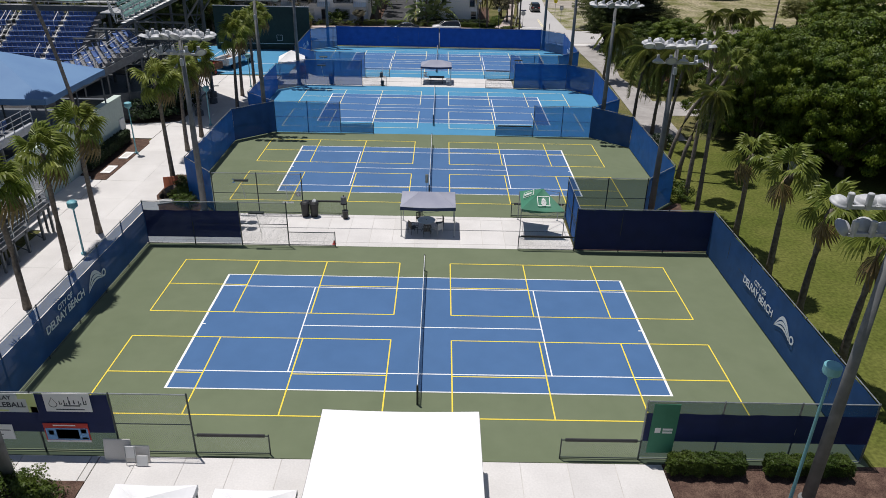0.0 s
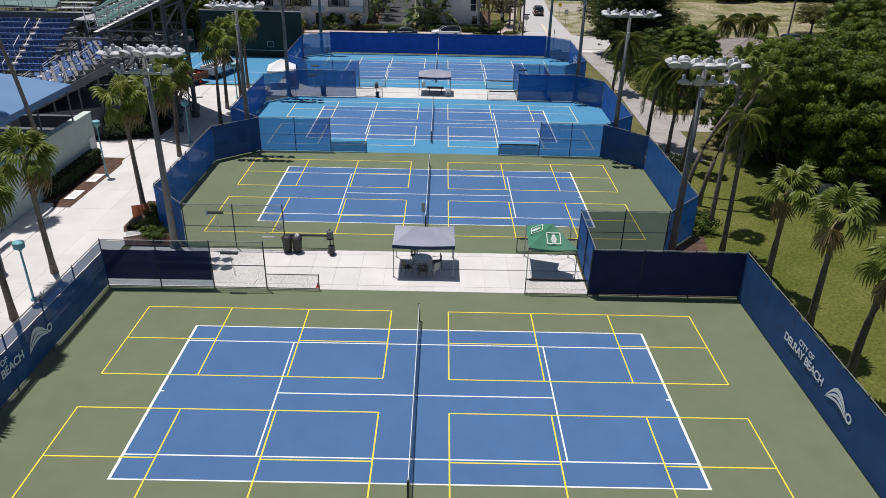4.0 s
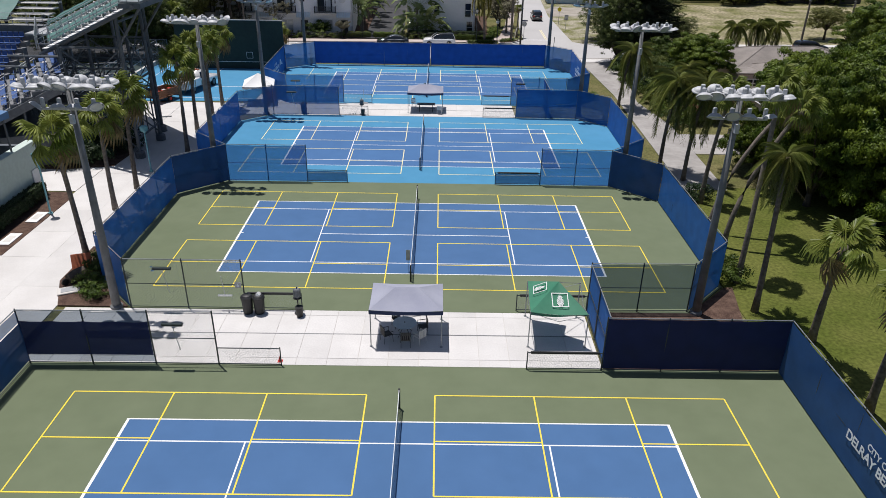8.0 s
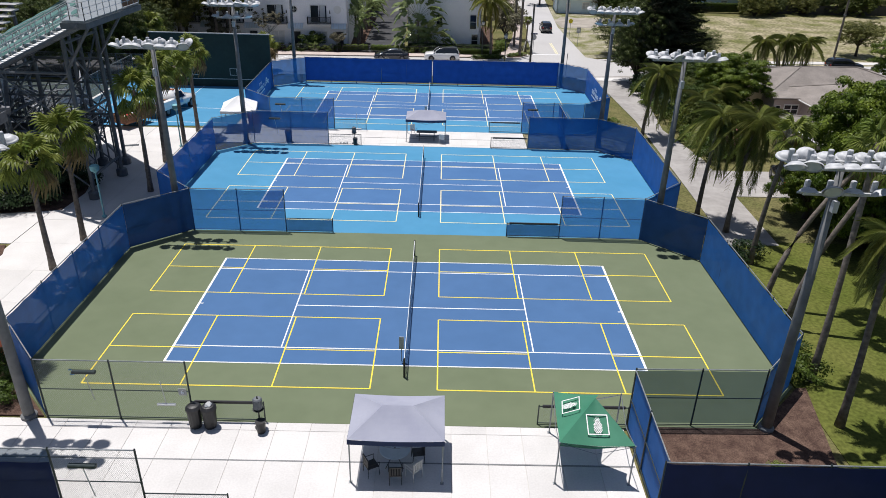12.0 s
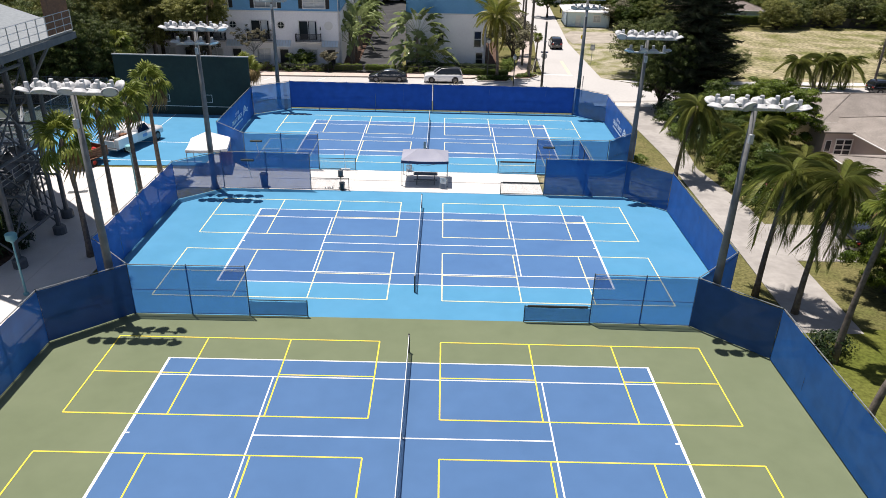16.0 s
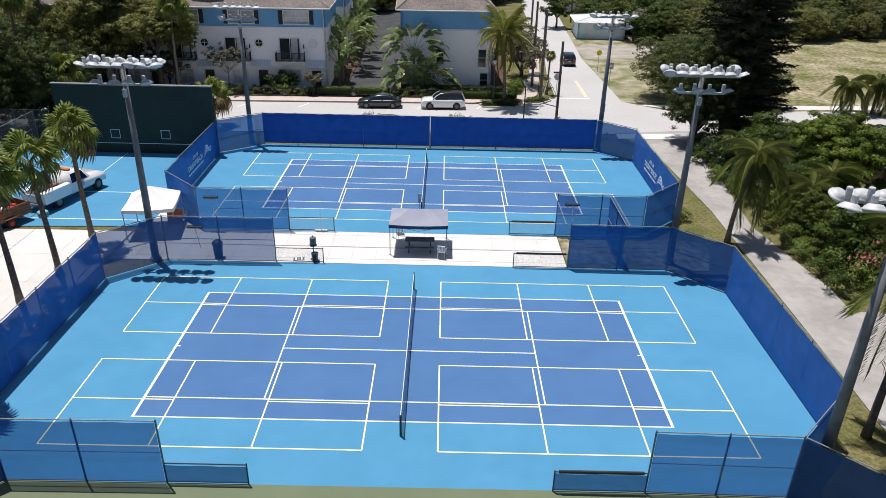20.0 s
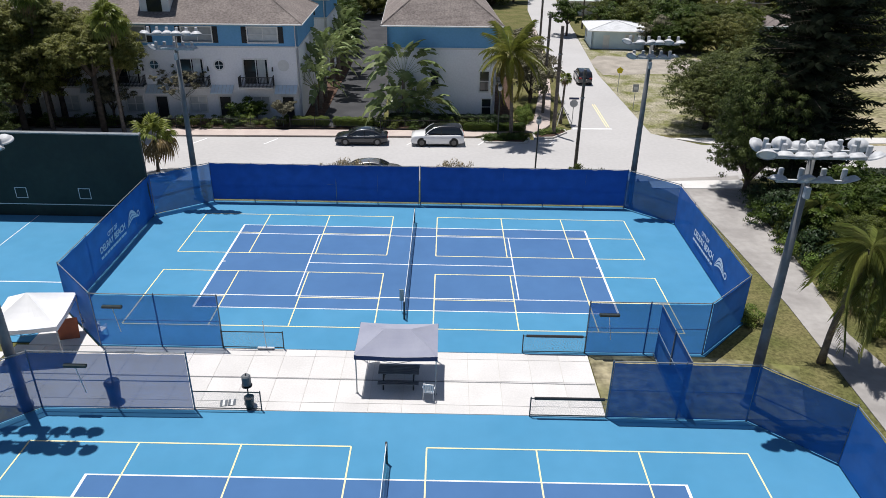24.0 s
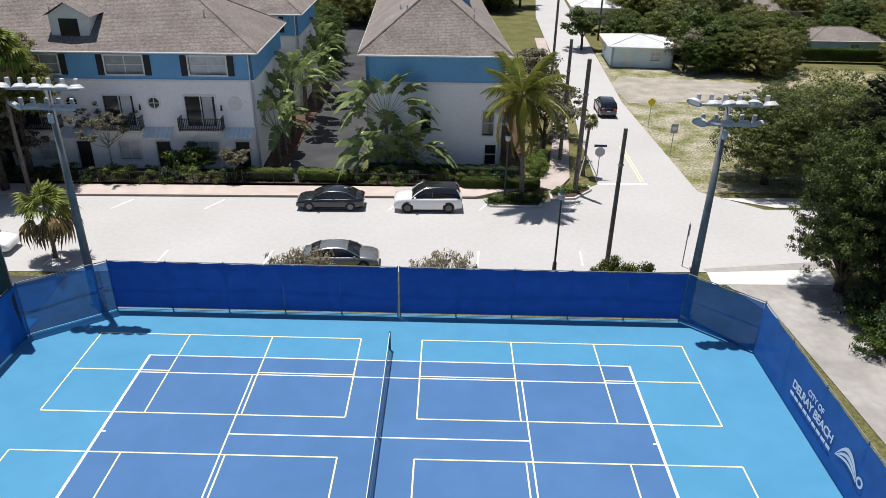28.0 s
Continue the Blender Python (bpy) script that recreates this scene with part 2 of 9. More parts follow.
M["stucco_blue"] = mat("stucco_blue", (0.16, 0.38, 0.63), (0.18, 0.41, 0.67), scale=0.5, rough=0.95, bump=0.3, bscale=30, fine=0.04, fscale=6, spec=0.15)
M["shingle"] = mat("roof_shingle", (0.185, 0.16, 0.15), (0.235, 0.205, 0.19), scale=0.5, rough=0.95, bump=0.5, bscale=7, fine=0.26, fscale=5, rand=0.05, isl=0.05, spec=0.1)
M["white"] = mat("white_paint", (0.76, 0.76, 0.75), (0.70, 0.70, 0.69), scale=2.0, rough=0.6)
M["offwhite"] = mat("pale_paint", (0.62, 0.60, 0.57), (0.55, 0.53, 0.50), scale=0.8, rough=0.9, fine=0.05)
M["wall_sage"] = mat("wall_sage", (0.52, 0.60, 0.55), (0.47, 0.55, 0.50), scale=0.4, rough=0.9, bump=0.2, bscale=30, fine=0.05, fscale=4)
M["glass"] = mat("window_glass", (0.02, 0.025, 0.03), rough=0.08, spec=0.8)
M["shutter"] = mat("shutter_black", (0.014, 0.014, 0.017), (0.022, 0.022, 0.025), scale=4, rough=0.6)
M["canvas_white"] = mat("canvas_white", (0.80, 0.80, 0.80), (0.76, 0.76, 0.77), scale=0.8, rough=0.8)
M["canvas_grey"] = mat("canvas_grey", (0.27, 0.28, 0.355), (0.32, 0.33, 0.40), scale=0.7, rough=0.85, fine=0.04)
M["canvas_navy"] = mat("canvas_navy", (0.035, 0.05, 0.12), (0.045, 0.06, 0.14), scale=1.0, rough=0.85)
M["canvas_green"] = mat("canvas_green", (0.03, 0.165, 0.095), (0.04, 0.195, 0.115), scale=1.2, rough=0.7)
M["canvas_blue"] = mat("canvas_sky_blue", (0.10, 0.20, 0.37), (0.12, 0.23, 0.40), scale=0.4, rough=0.75)
M["seat_blue"] = mat("seat_blue", (0.035, 0.085, 0.24), (0.045, 0.10, 0.28), scale=2, rough=0.5, rand=0.15)
M["aluminium"] = mat("aluminium", (0.55, 0.56, 0.57), (0.46, 0.47, 0.48), scale=2, rough=0.45, metal=0.6)
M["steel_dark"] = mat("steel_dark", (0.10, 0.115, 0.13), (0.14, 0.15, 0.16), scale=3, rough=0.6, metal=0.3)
M["deck_green"] = mat("deck_green", (0.06, 0.15, 0.135), (0.085, 0.185, 0.165), scale=1, rough=0.6)
M["teal"] = mat("teal_paint", (0.15, 0.38, 0.43), (0.18, 0.43, 0.48), scale=3, rough=0.5)
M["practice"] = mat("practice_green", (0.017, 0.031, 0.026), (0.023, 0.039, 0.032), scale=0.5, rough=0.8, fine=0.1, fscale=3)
M["car_white"] = mat("car_white", (0.78, 0.78, 0.78), rough=0.25, clear=1.0)
M["car_dark"] = mat("car_charcoal", (0.022, 0.025, 0.032), rough=0.25, metal=0.4, clear=1.0)
M["car_silver"] = mat("car_grey", (0.26, 0.255, 0.25), rough=0.25, metal=0.6, clear=1.0)
M["car_black"] = mat("car_black", (0.012, 0.012, 0.016), rough=0.2, clear=1.0)
M["car_glass"] = mat("car_glass", (0.012, 0.014, 0.017), rough=0.05, spec=0.9)
M["tyre"] = mat("tyre", (0.014, 0.014, 0.014), (0.02, 0.02, 0.02), scale=6, rough=0.9)
M["rim"] = mat("rim", (0.16, 0.16, 0.17), rough=0.4, metal=0.7)
M["red"] = mat("red_plastic", (0.45, 0.02, 0.015), rough=0.5)
M["orange"] = mat("orange_sheet", (0.42, 0.12, 0.05), (0.34, 0.10, 0.05), scale=3, rough=0.7)
M["wood_brown"] = mat("trailer_wood", (0.22, 0.10, 0.05), (0.16, 0.075, 0.04), scale=3, rough=0.8, fine=0.2, fscale=8)
M["yellow"] = mat("sign_yellow", (0.75, 0.60, 0.02), rough=0.5)
M["table_blue"] = mat("table_top", (0.42, 0.52, 0.58), (0.48, 0.58, 0.64), scale=3, rough=0.5)
M["sign_grey"] = mat("sign_back", (0.42, 0.43, 0.44), (0.36, 0.37, 0.38), scale=3, rough=0.5, metal=0.3)
M["banner_yellow"] = mat("banner_yellow", (0.55, 0.62, 0.22), (0.6, 0.66, 0.3), scale=2, rough=0.7)
M["banner_grey"] = mat("banner_grey", (0.52, 0.56, 0.58), (0.60, 0.62, 0.60), scale=2, rough=0.7)
M["banner_ink"] = mat("banner_ink", (0.05, 0.055, 0.07), rough=0.8)
M["banner_sky"] = mat("banner_blue", (0.18, 0.36, 0.62), rough=0.8)
M["letter"] = mat("letter_white", (0.74, 0.78, 0.84), (0.68, 0.73, 0.80), scale=2, rough=0.8)
M["cable"] = mat("cable", (0.12, 0.12, 0.12), rough=0.7)


# ---- mesh helpers ----
def mesh_of(bm, name, smooth=False):
    me = bpy.data.meshes.new(name)
    bm.normal_update()
    bm.to_mesh(me)
    bm.free()
    if smooth:
        for p in me.polygons:
            p.use_smooth = True
    return me


def part(name, bm, material, parent=None, label="", smooth=False):
    """One mesh object from a bmesh (or a ready mesh), under a thing or a part."""
    me = bm if isinstance(bm, bpy.types.Mesh) else mesh_of(bm, name, smooth)
    if material is not None and not me.materials:
        me.materials.append(material)
    ob = new(name, me)
    if parent is not None:
        ob.parent = parent
    if label:
        ob["label"] = label
    return ob


def thing(name, label, category, m=None, group="", kind=""):
    ob = new(name)
    ob.empty_display_size = 0.2
    if m is not None:
        ob.matrix_basis = m
    return tagged(ob, label, category, group, kind)


def box(bm, x0, y0, z0, x1, y1, z1, bevel=0.0, m=None):
    r = bmesh.ops.create_cube(bm, size=1.0)
    vs = r["verts"]
    for v in vs:
        v.co = Vector(((x0 + x1) / 2 + v.co.x * (x1 - x0), (y0 + y1) / 2 + v.co.y * (y1 - y0), (z0 + z1) / 2 + v.co.z * (z1 - z0)))
    if bevel:
        es = list({e for v in vs for e in v.link_edges})
        r2 = bmesh.ops.bevel(bm, geom=es, offset=bevel, segments=1, affect="EDGES")
        vs = list({v for f in r2["faces"] for v in f.verts} | {v for v in vs if v.is_valid})
    if m is not None:
        bmesh.ops.transform(bm, matrix=m, verts=[v for v in vs if v.is_valid])
    return vs


def tube(bm, pts, rads, seg=8, caps=True):
    """A round bar through the points, with a radius for each."""
    rings = []
    pts = [Vector(p) for p in pts]
    if not isinstance(rads, (list, tuple)):
        rads = [rads] * len(pts)
    ref = Vector((0, 0, 1))
    for i, p in enumerate(pts):
        d = (pts[min(i + 1, len(pts) - 1)] - pts[max(i - 1, 0)]).normalized()
        a = d.cross(ref if abs(d.z) < 0.95 else Vector((1, 0, 0))).normalized()
        b = d.cross(a)
        rings.append([bm.verts.new(p + (a * math.cos(2 * math.pi * k / seg) + b * math.sin(2 * math.pi * k / seg)) * rads[i]) for k in range(seg)])
    for r0, r1 in zip(rings, rings[1:]):
        for k in range(seg):
            bm.faces.new((r0[k], r0[(k + 1) % seg], r1[(k + 1) % seg], r1[k]))
    if caps:
        bm.faces.new(rings[0][::-1])
        bm.faces.new(rings[-1])


def prism(bm, outline, z0, z1):
    """An upright slab over an outline of (x, y)."""
    lo = [bm.verts.new((x, y, z0)) for x, y in outline]
    hi = [bm.verts.new((x, y, z1)) for x, y in outline]
    n = len(outline)
    bm.faces.new(hi)
    bm.faces.new(lo[::-1])
    for i in range(n):
        bm.faces.new((lo[i], lo[(i + 1) % n], hi[(i + 1) % n], hi[i]))
    bmesh.ops.recalc_face_normals(bm, faces=bm.faces[:])


def boxmesh(x0, y0, z0, x1, y1, z1, bevel=0.0):
    bm = bmesh.new()
    box(bm, x0, y0, z0, x1, y1, z1, bevel)
    return bm


def tubemesh(pts, rads, seg=8):
    bm = bmesh.new()
    tube(bm, pts, rads, seg)
    return bm


def slab(name, outline, z0, z1, material, label, category):
    bm = bmesh.new()
    prism(bm, outline, z0, z1)
    return tagged(part(name, bm, material), label, category, kind="structure")


def raw(name, verts, faces, material, parent=None, smooth=False):
    me = bpy.data.meshes.new(name)
    me.from_pydata(verts, [], faces)
    me.update()
    if smooth:
        me.polygons.foreach_set("use_smooth", [True] * len(me.polygons))
    return part(name, me, material, parent)


# ---- ground ----
slab("ground", [(-1500, -1500), (1500, -1500), (1500, 1800), (-1500, 1800)], -1.0, -0.06, M["grass"], "patchy green and dry grass ground", "ground")
slab("lawn", [(18.7, -40), (70, -40), (70, 34), (19.6, 34), (18.7, 31)], -0.058, -0.02, M["lawn"], "bright green mown lawn beside the courts", "lawn")
slab("field", [(33, 88), (140, 92), (150, 150), (38, 140)], -0.058, -0.03, M["dryfield"], "dry sandy grass field across the street", "field")
slab("verge", [(22.5, 95.6), (37, 96.5), (40, 150), (24.2, 150), (22.25, 122.5)], -0.058, -0.025, M["verge"], "worn sandy grass verge beside the side road", "verge")
# courts: two surfaces joined under the fences
C1 = [(-18.6, -9.95), (18.7, -9.95), (18.7, 9.55), (-18.6, 9.55)]
C2 = [(-15.3, 14.62), (15.5, 14.62), (18.6, 17.9), (18.6, 31.0), (15.5, 34.0), (-15.3, 34.0), (-18.5, 31.0), (-18.5, 17.9)]
C3 = [(-15.3, 34.0), (15.5, 34.0), (18.7, 37.2), (18.7, 50.1), (15.8, 52.85), (-15.5, 52.85), (-18.6, 50.1), (-18.6, 37.2)]
C4 = [(-15.1, 57.65), (15.5, 57.65), (18.7, 60.9), (18.8, 74.0), (15.8, 76.9), (-15.1, 76.9), (-18.6, 74.0), (-18.3, 60.9)]
COURTS = [(C1, 0.0, 0.0, "green", "blue", "yellow_line", "olive green hard court around a blue tennis court"),
          (C2, 0.05, 24.42, "green", "blue", "yellow_line", "olive green hard court around a blue tennis court"),
          (C3, 0.09, 43.35, "skyblue", "blue2", "cream_line", "light blue hard court around a darker blue tennis court"),
          (C4, 0.17, 67.08, "skyblue", "blue2", "cream_line", "light blue hard court around a darker blue tennis court")]


def court(outline, cx, cy, outer, inner, line2, label):
    base = slab("court", outline, -0.05, 0.0, M[outer], label, "sports court")
    part("playing_surface", boxmesh(cx - 11.885, cy - 5.485, -0.002, cx + 11.885, cy + 5.485, 0.004), M[inner], base, "blue painted playing surface")
    z0, z1 = 0.002, 0.008
    w = M["white_line"]
    h = 0.033

    def line(name, x0, y0, x1, y1, m, z=z1):
        part(name, boxmesh(cx + x0, cy + y0, z0, cx + x1, cy + y1, z), m, base)

    for s in (-1, 1):
        line("white_line", min(s * 11.885, s * 11.765), -5.485, max(s * 11.885, s * 11.765), 5.485, w)
        line("white_line", -11.885, s * 5.485 - h, 11.885, s * 5.485 + h, w, z1 + 0.001)
        line("white_line", -11.885, s * 4.115 - h, 11.885, s * 4.115 + h, w, z1 + 0.001)
        line("white_line", s * 6.4 - h, -4.115, s * 6.4 + h, 4.115, w)
        line("white_line", min(s * 11.885, s * 11.6), -0.04, max(s * 11.885, s * 11.6), 0.04, w, z1 + 0.001)
    line("white_line", -6.4, -h, 6.4, h, w, z1 + 0.001)
    y = M[line2]
    for x0, x1 in ((-15.02, -1.61), (1.54, 14.95)):
        xm = (x0 + x1) / 2
        k0, k1 = xm - 2.13, xm + 2.13
        for y0, y1 in ((1.23, 7.33), (-7.33, -1.23)):
            ym = (y0 + y1) / 2
            for yy in (y0, y1):
                line("pickleball_line", x0, yy - h, x1, yy + h, y, z1 + 0.002)
            for xx in (x0, k0, k1, x1):
                line("pickleball_line", xx - h, y0, xx + h, y1, y, z1 + 0.003)
            line("pickleball_line", x0, ym - h, k0, ym + h, y, z1 + 0.002)
            line("pickleball_line", k1, ym - h, x1, ym + h, y, z1 + 0.002)


for c in COURTS:
    court(*c)


def net(cx, cy):
    """A tennis net across the court: posts, cords, white headband, centre strap."""
    t = thing("tennis_net", "black tennis net with white headband on green posts", "net", pose(cx, cy, 0.004), group="court nets")
    for s in (-1, 1):
        part("post", tubemesh([(0, s * 6.4, 0), (0, s * 6.4, 1.09), (0, s * 6.4, 1.1)], [0.05, 0.05, 0.03], 10), M["black"], t)
    n = 24
    top = [(0.914 + 0.156 * (abs(i - n / 2) / (n / 2)) ** 1.4) for i in range(n + 1)]
    bm = bmesh.new()
    for i in range(n):
        y0, y1 = -6.38 + 12.76 * i / n, -6.38 + 12.76 * (i + 1) / n
        a, b = top[i], top[i + 1]
        for x in (-0.02, 0.02):
            vs = [bm.verts.new(p) for p in ((x, y0, a - 0.08), (x, y1, b - 0.08), (x * 0.6, y1, b), (x * 0.6, y0, a))]
            bm.faces.new(vs)
        bm.faces.new([bm.verts.new(p) for p in ((-0.012, y0, a), (-0.012, y1, b), (0.012, y1, b), (0.012, y0, a))])
    part("headband", bm, M["white_line"], t, "white canvas headband")
    bm = bmesh.new()
    w = 0.009
    for j in range(20):
        f = j / 20
        for i in range(n):
            y0, y1 = -6.38 + 12.76 * i / n, -6.38 + 12.76 * (i + 1) / n
            z0, z1 = 0.04 + (top[i] - 0.1) * f, 0.04 + (top[i + 1] - 0.1) * f
            bm.faces.new([bm.verts.new(p) for p in ((0, y0, z0 - w), (0, y1, z1 - w), (0, y1, z1 + w), (0, y0, z0 + w))])
    k = 270
    for i in range(k):
        y0 = -6.38 + 12.76 * i / k
        u = abs(y0) / 6.38
        bm.faces.new([bm.verts.new(p) for p in ((0, y0 - w, 0.03), (0, y0 + w, 0.03), (0, y0 + w, 0.83 + 0.15 * u), (0, y0 - w, 0.83 + 0.15 * u))])
    part("mesh", bm, M["black"], t)
    part("centre_strap", boxmesh(-0.024, -0.025, 0.0, 0.024, 0.025, 0.92), M["white_line"], t)


for c in COURTS:
    net(c[1] - 0.05, c[2])


# ---- fences ----
def chain_link(length, z0, z1, step=0.075, w=0.0035):
    """Crossing diagonal wires over a panel in the xz plane, cut at its edges."""
    bm = bmesh.new()
    h = z1 - z0
    k = -h
    while k < length:
        for s in (1, -1):
            a0, a1 = max(k, 0.0), min(k + h, length)
            if a1 - a0 > 0.02:
                if s == 1:
                    p, q = (a0, z0 + a0 - k), (a1, z0 + a1 - k)
                else:
                    p, q = (a0, z1 - (a0 - k)), (a1, z1 - (a1 - k))
                y = 0.003 * s
                bm.faces.new([bm.verts.new(v) for v in ((p[0] - w, y, p[1]), (p[0] + w, y, p[1]), (q[0] + w, y, q[1]), (q[0] - w, y, q[1]))])
        k += step
    return bm


def screen_sheet(length, z0, z1, seed, sag=0.05):
    """A hanging fabric screen with soft folds between its ties."""
    nx, nz = max(4, int(length / 0.5)), 6
    vs, fs = [], []
    for j in range(nz + 1):
        v = j / nz
        for i in range(nx + 1):
            u = length * i / nx
            y = sag * (noise.noise((u * 0.5, v * 1.5, seed)) + 0.5 * noise.noise((u * 1.6, v * 2.0, seed + 7))) * math.sin(math.pi * min(1, max(0, 0.08 + 0.84 * v))) 
            scallop = 0.04 * abs(math.sin(math.pi * u / 1.5)) if j == nz else 0.0
            vs.append((u, y - 0.045, z0 + (z1 - z0) * v - scallop))
    for j in range(nz):
        for i in range(nx):
            a = j * (nx + 1) + i
            fs.append((a, a + 1, a + nx + 2, a + nx + 1))
    me = bpy.data.meshes.new("screen")
    me.from_pydata(vs, [], fs)
    me.polygons.foreach_set("use_smooth", [True] * len(fs))
    return me


SEED = [0]


def fence(p0, p1, screen=None, h=3.05, label="", link=False, mid=True, post="", gap=(-0.02, 0.06), spacing=3.05, name="fence", first=True, last=True):
    """A straight run of chain-link fence from p0 to p1; its own x runs along it."""
    d = Vector((p1[0] - p0[0], p1[1] - p0[1], 0))
    n = d.length
    post = post or ("post_blue" if p0[1] > 33.5 and h > 2 else "post")
    t = thing(name, label, "fence", pose(p0[0], p0[1], 0, 0, 0, math.degrees(math.atan2(d.y, d.x))), group="court fences")
    k = max(1, round(n / spacing))
    r = 0.038 if h > 2 else 0.03
    for i in range(k + 1):
        if (i == 0 and not first) or (i == k and not last):
            continue
        x = n * i / k
        part("post", tubemesh([(x, 0, -0.05), (x, 0, h), (x, 0, h + 0.05)], [r, r, 0.015], 8), M[post], t)
    part("top_rail", tubemesh([(0, 0, h - 0.03), (n, 0, h - 0.03)], 0.027, 6), M["rail_grey" if h > 2 else post], t)
    part("bottom_rail", tubemesh([(0, 0, 0.08), (n, 0, 0.08)], 0.025, 6), M[post], t)
    if mid:
        part("middle_rail", tubemesh([(0, 0, h * 0.5), (n, 0, h * 0.5)], 0.023, 6), M[post], t)
    if link:
        part("chain_link", chain_link(n, 0.06, h - 0.03), M["rail_grey"], t)
    if screen:
        SEED[0] += 3.7
        part("windscreen", screen_sheet(n - 0.06, 0.1 + gap[0], h - gap[1], SEED[0]), M[screen], t).location.x = 0.03
        if screen == "screen_navy":
            part("sheer_screen", screen_sheet(n - 0.06, 0.12, h - 0.06, SEED[0] + 1, 0.01), M["screen_green"], t, "thin see-through dark screen").location = (0.03, 0.07, 0)
    return t


def low_rail(x0, x1, y, infill=None, pad=True):
    t = fence((x0, y), (x1, y), None, h=1.02, label="low black chain-link rail at the court entrance", link=True, mid=False, spacing=3.3, name="low_fence")
    if infill:
        part("windscreen", screen_sheet(x1 - x0, 0.12, 0.95, x0), M[infill], t)
    if pad:
        part("pad", boxmesh(0.15, -0.05, 0.93, x1 - x0 - 0.15, 0.05, 1.06, 0.02), M["black"], t, "black foam rail pad")


NAVY = "dark navy windscreen on a tall chain-link court fence"
BLUE = "blue mesh windscreen on a tall chain-link court fence"
LINK = "bare tall chain-link court fence with grey rails"
SHEER = "thin see-through blue windscreen on a tall court fence"
f1l = fence((-18.25, -9.75), (-18.15, 9.45), "screen_mid", label="blue windscreen with white city lettering on court fence", gap=(0.12, 0.72))
part("sheer_strip", screen_sheet(19.1, 2.36, 2.99, 5.5, 0.02), M["screen_sheer"], f1l, "thin see-through strip along the fence top").location.x = 0.03
f1r = fence((18.4, 9.4), (18.4, -9.7), "screen_mid", label="blue windscreen with white city lettering on court fence")
fence((-18.15, 9.45), (-12.05, 9.5), "screen_navy", label=NAVY, gap=(0.46, 0.6))
fence((-12.05, 9.5), (-9.0, 9.5), link=True, label=LINK, first=False)
low_rail(-9.0, -5.97, 9.5, pad=False)
low_rail(6.0, 9.65, 9.45)
fence((9.65, 9.42), (18.4, 9.4), "screen_navy", label=NAVY, gap=(0.08, 0.06))
f1nl = fence((-18.25, -9.75), (-12.1, -9.75), "screen_navy", label="navy court fence hung with sponsor banners", gap=(0.98, 0.05))
fence((-12.1, -9.75), (-9.03, -9.75), link=True, label=LINK, first=False)
low_rail(-9.03, -5.98, -9.75)
low_rail(5.94, 9.19, -9.7)
f1nr = fence((9.19, -9.68), (18.4, -9.7), "screen_navy", label="navy court fence with a green banner", post="rail_grey", gap=(0.93, 0.58))
fence((-15.3, 14.7), (-8.98, 14.7), link=True, label=LINK)
low_rail(-8.98, -5.87, 14.7)
low_rail(6.0, 9.9, 14.85)
fence((9.95, 14.9), (15.6, 15.0), "screen_green", label="dark green windscreen on a tall court fence", gap=(0.1, 0.05))
fence((-18.2, 17.9), (-15.3, 14.7), "screen_blue", label=BLUE)
fence((15.6, 15.0), (18.35, 17.9), "screen_blue", label=BLUE)
fence((-18.2, 17.9), (-18.27, 31.0), "screen_blue", label=BLUE, first=False)
fence((18.36, 30.85), (18.35, 17.9), "screen_blue", label=BLUE, last=False)
fence((-18.27, 31.0), (-15.04, 33.95), "screen_mid", label=BLUE, first=False)
fence((15.16, 33.85), (18.36, 30.85), "screen_mid", label=BLUE, last=False)
fence((-15.04, 33.95), (-8.83, 34.0), "screen_net", label=BLUE, first=False)
low_rail(-8.83, -5.67, 34.0, "screen_sheer", False)
low_rail(6.12, 9.7, 33.97, "screen_sheer")
fence((9.7, 33.97), (15.16, 33.85), "screen_net", label=BLUE, last=False)
fence((-18.3, 37.1), (-15.04, 33.98), "screen_blue", label=BLUE, last=False)
fence((15.2, 33.9), (18.45, 37.1), "screen_blue", label=BLUE, first=False)
fence((-18.3, 37.1), (-18.32, 50.2), "screen_blue", label=BLUE, first=False)
fence((18.55, 50.15), (18.45, 37.1), "screen_blue", label=BLUE, last=False)
fence((-18.32, 50.2), (-15.5, 52.8), "screen_sheer", label=SHEER, first=False)
fence((15.74, 52.75), (18.55, 50.15), "screen_deep", label=BLUE, last=False)
fence((-15.5, 52.8), (-8.74, 52.86), "screen_sheer", label=SHEER, first=False)
low_rail(-8.74, -5.77, 52.88, pad=False)
low_rail(6.14, 9.53, 52.82)
fence((9.53, 52.82), (15.74, 52.75), "screen_deep", label=BLUE, last=False)
fence((-15.05, 57.7), (-8.87, 57.72), "screen_net", label=BLUE)
low_rail(-8.87, -5.79, 57.66, pad=False)
low_rail(6.27, 9.43, 57.75)
fence((9.43, 57.78), (15.41, 57.82), "screen_net", label=BLUE)
fence((-18.15, 60.8), (-15.05, 57.7), "screen_blue", label=BLUE, last=False)
fence((15.41, 57.82), (18.45, 60.8), "screen_blue", label=BLUE, first=False)
f4l = fence((-18.15, 60.8), (-18.44, 74.1), "screen_blue", label="blue windscreen with white city lettering on court fence", first=False)
f4r = fence((18.64, 74.0), (18.45, 60.8), "screen_blue", label="blue windscreen with white city lettering on court fence", last=False)
fence((-18.44, 74.1), (-15.0, 76.65), "screen_corner", label=BLUE, first=False)
fence((15.6, 76.75), (18.64, 74.0), "screen_corner", label=BLUE, last=False)
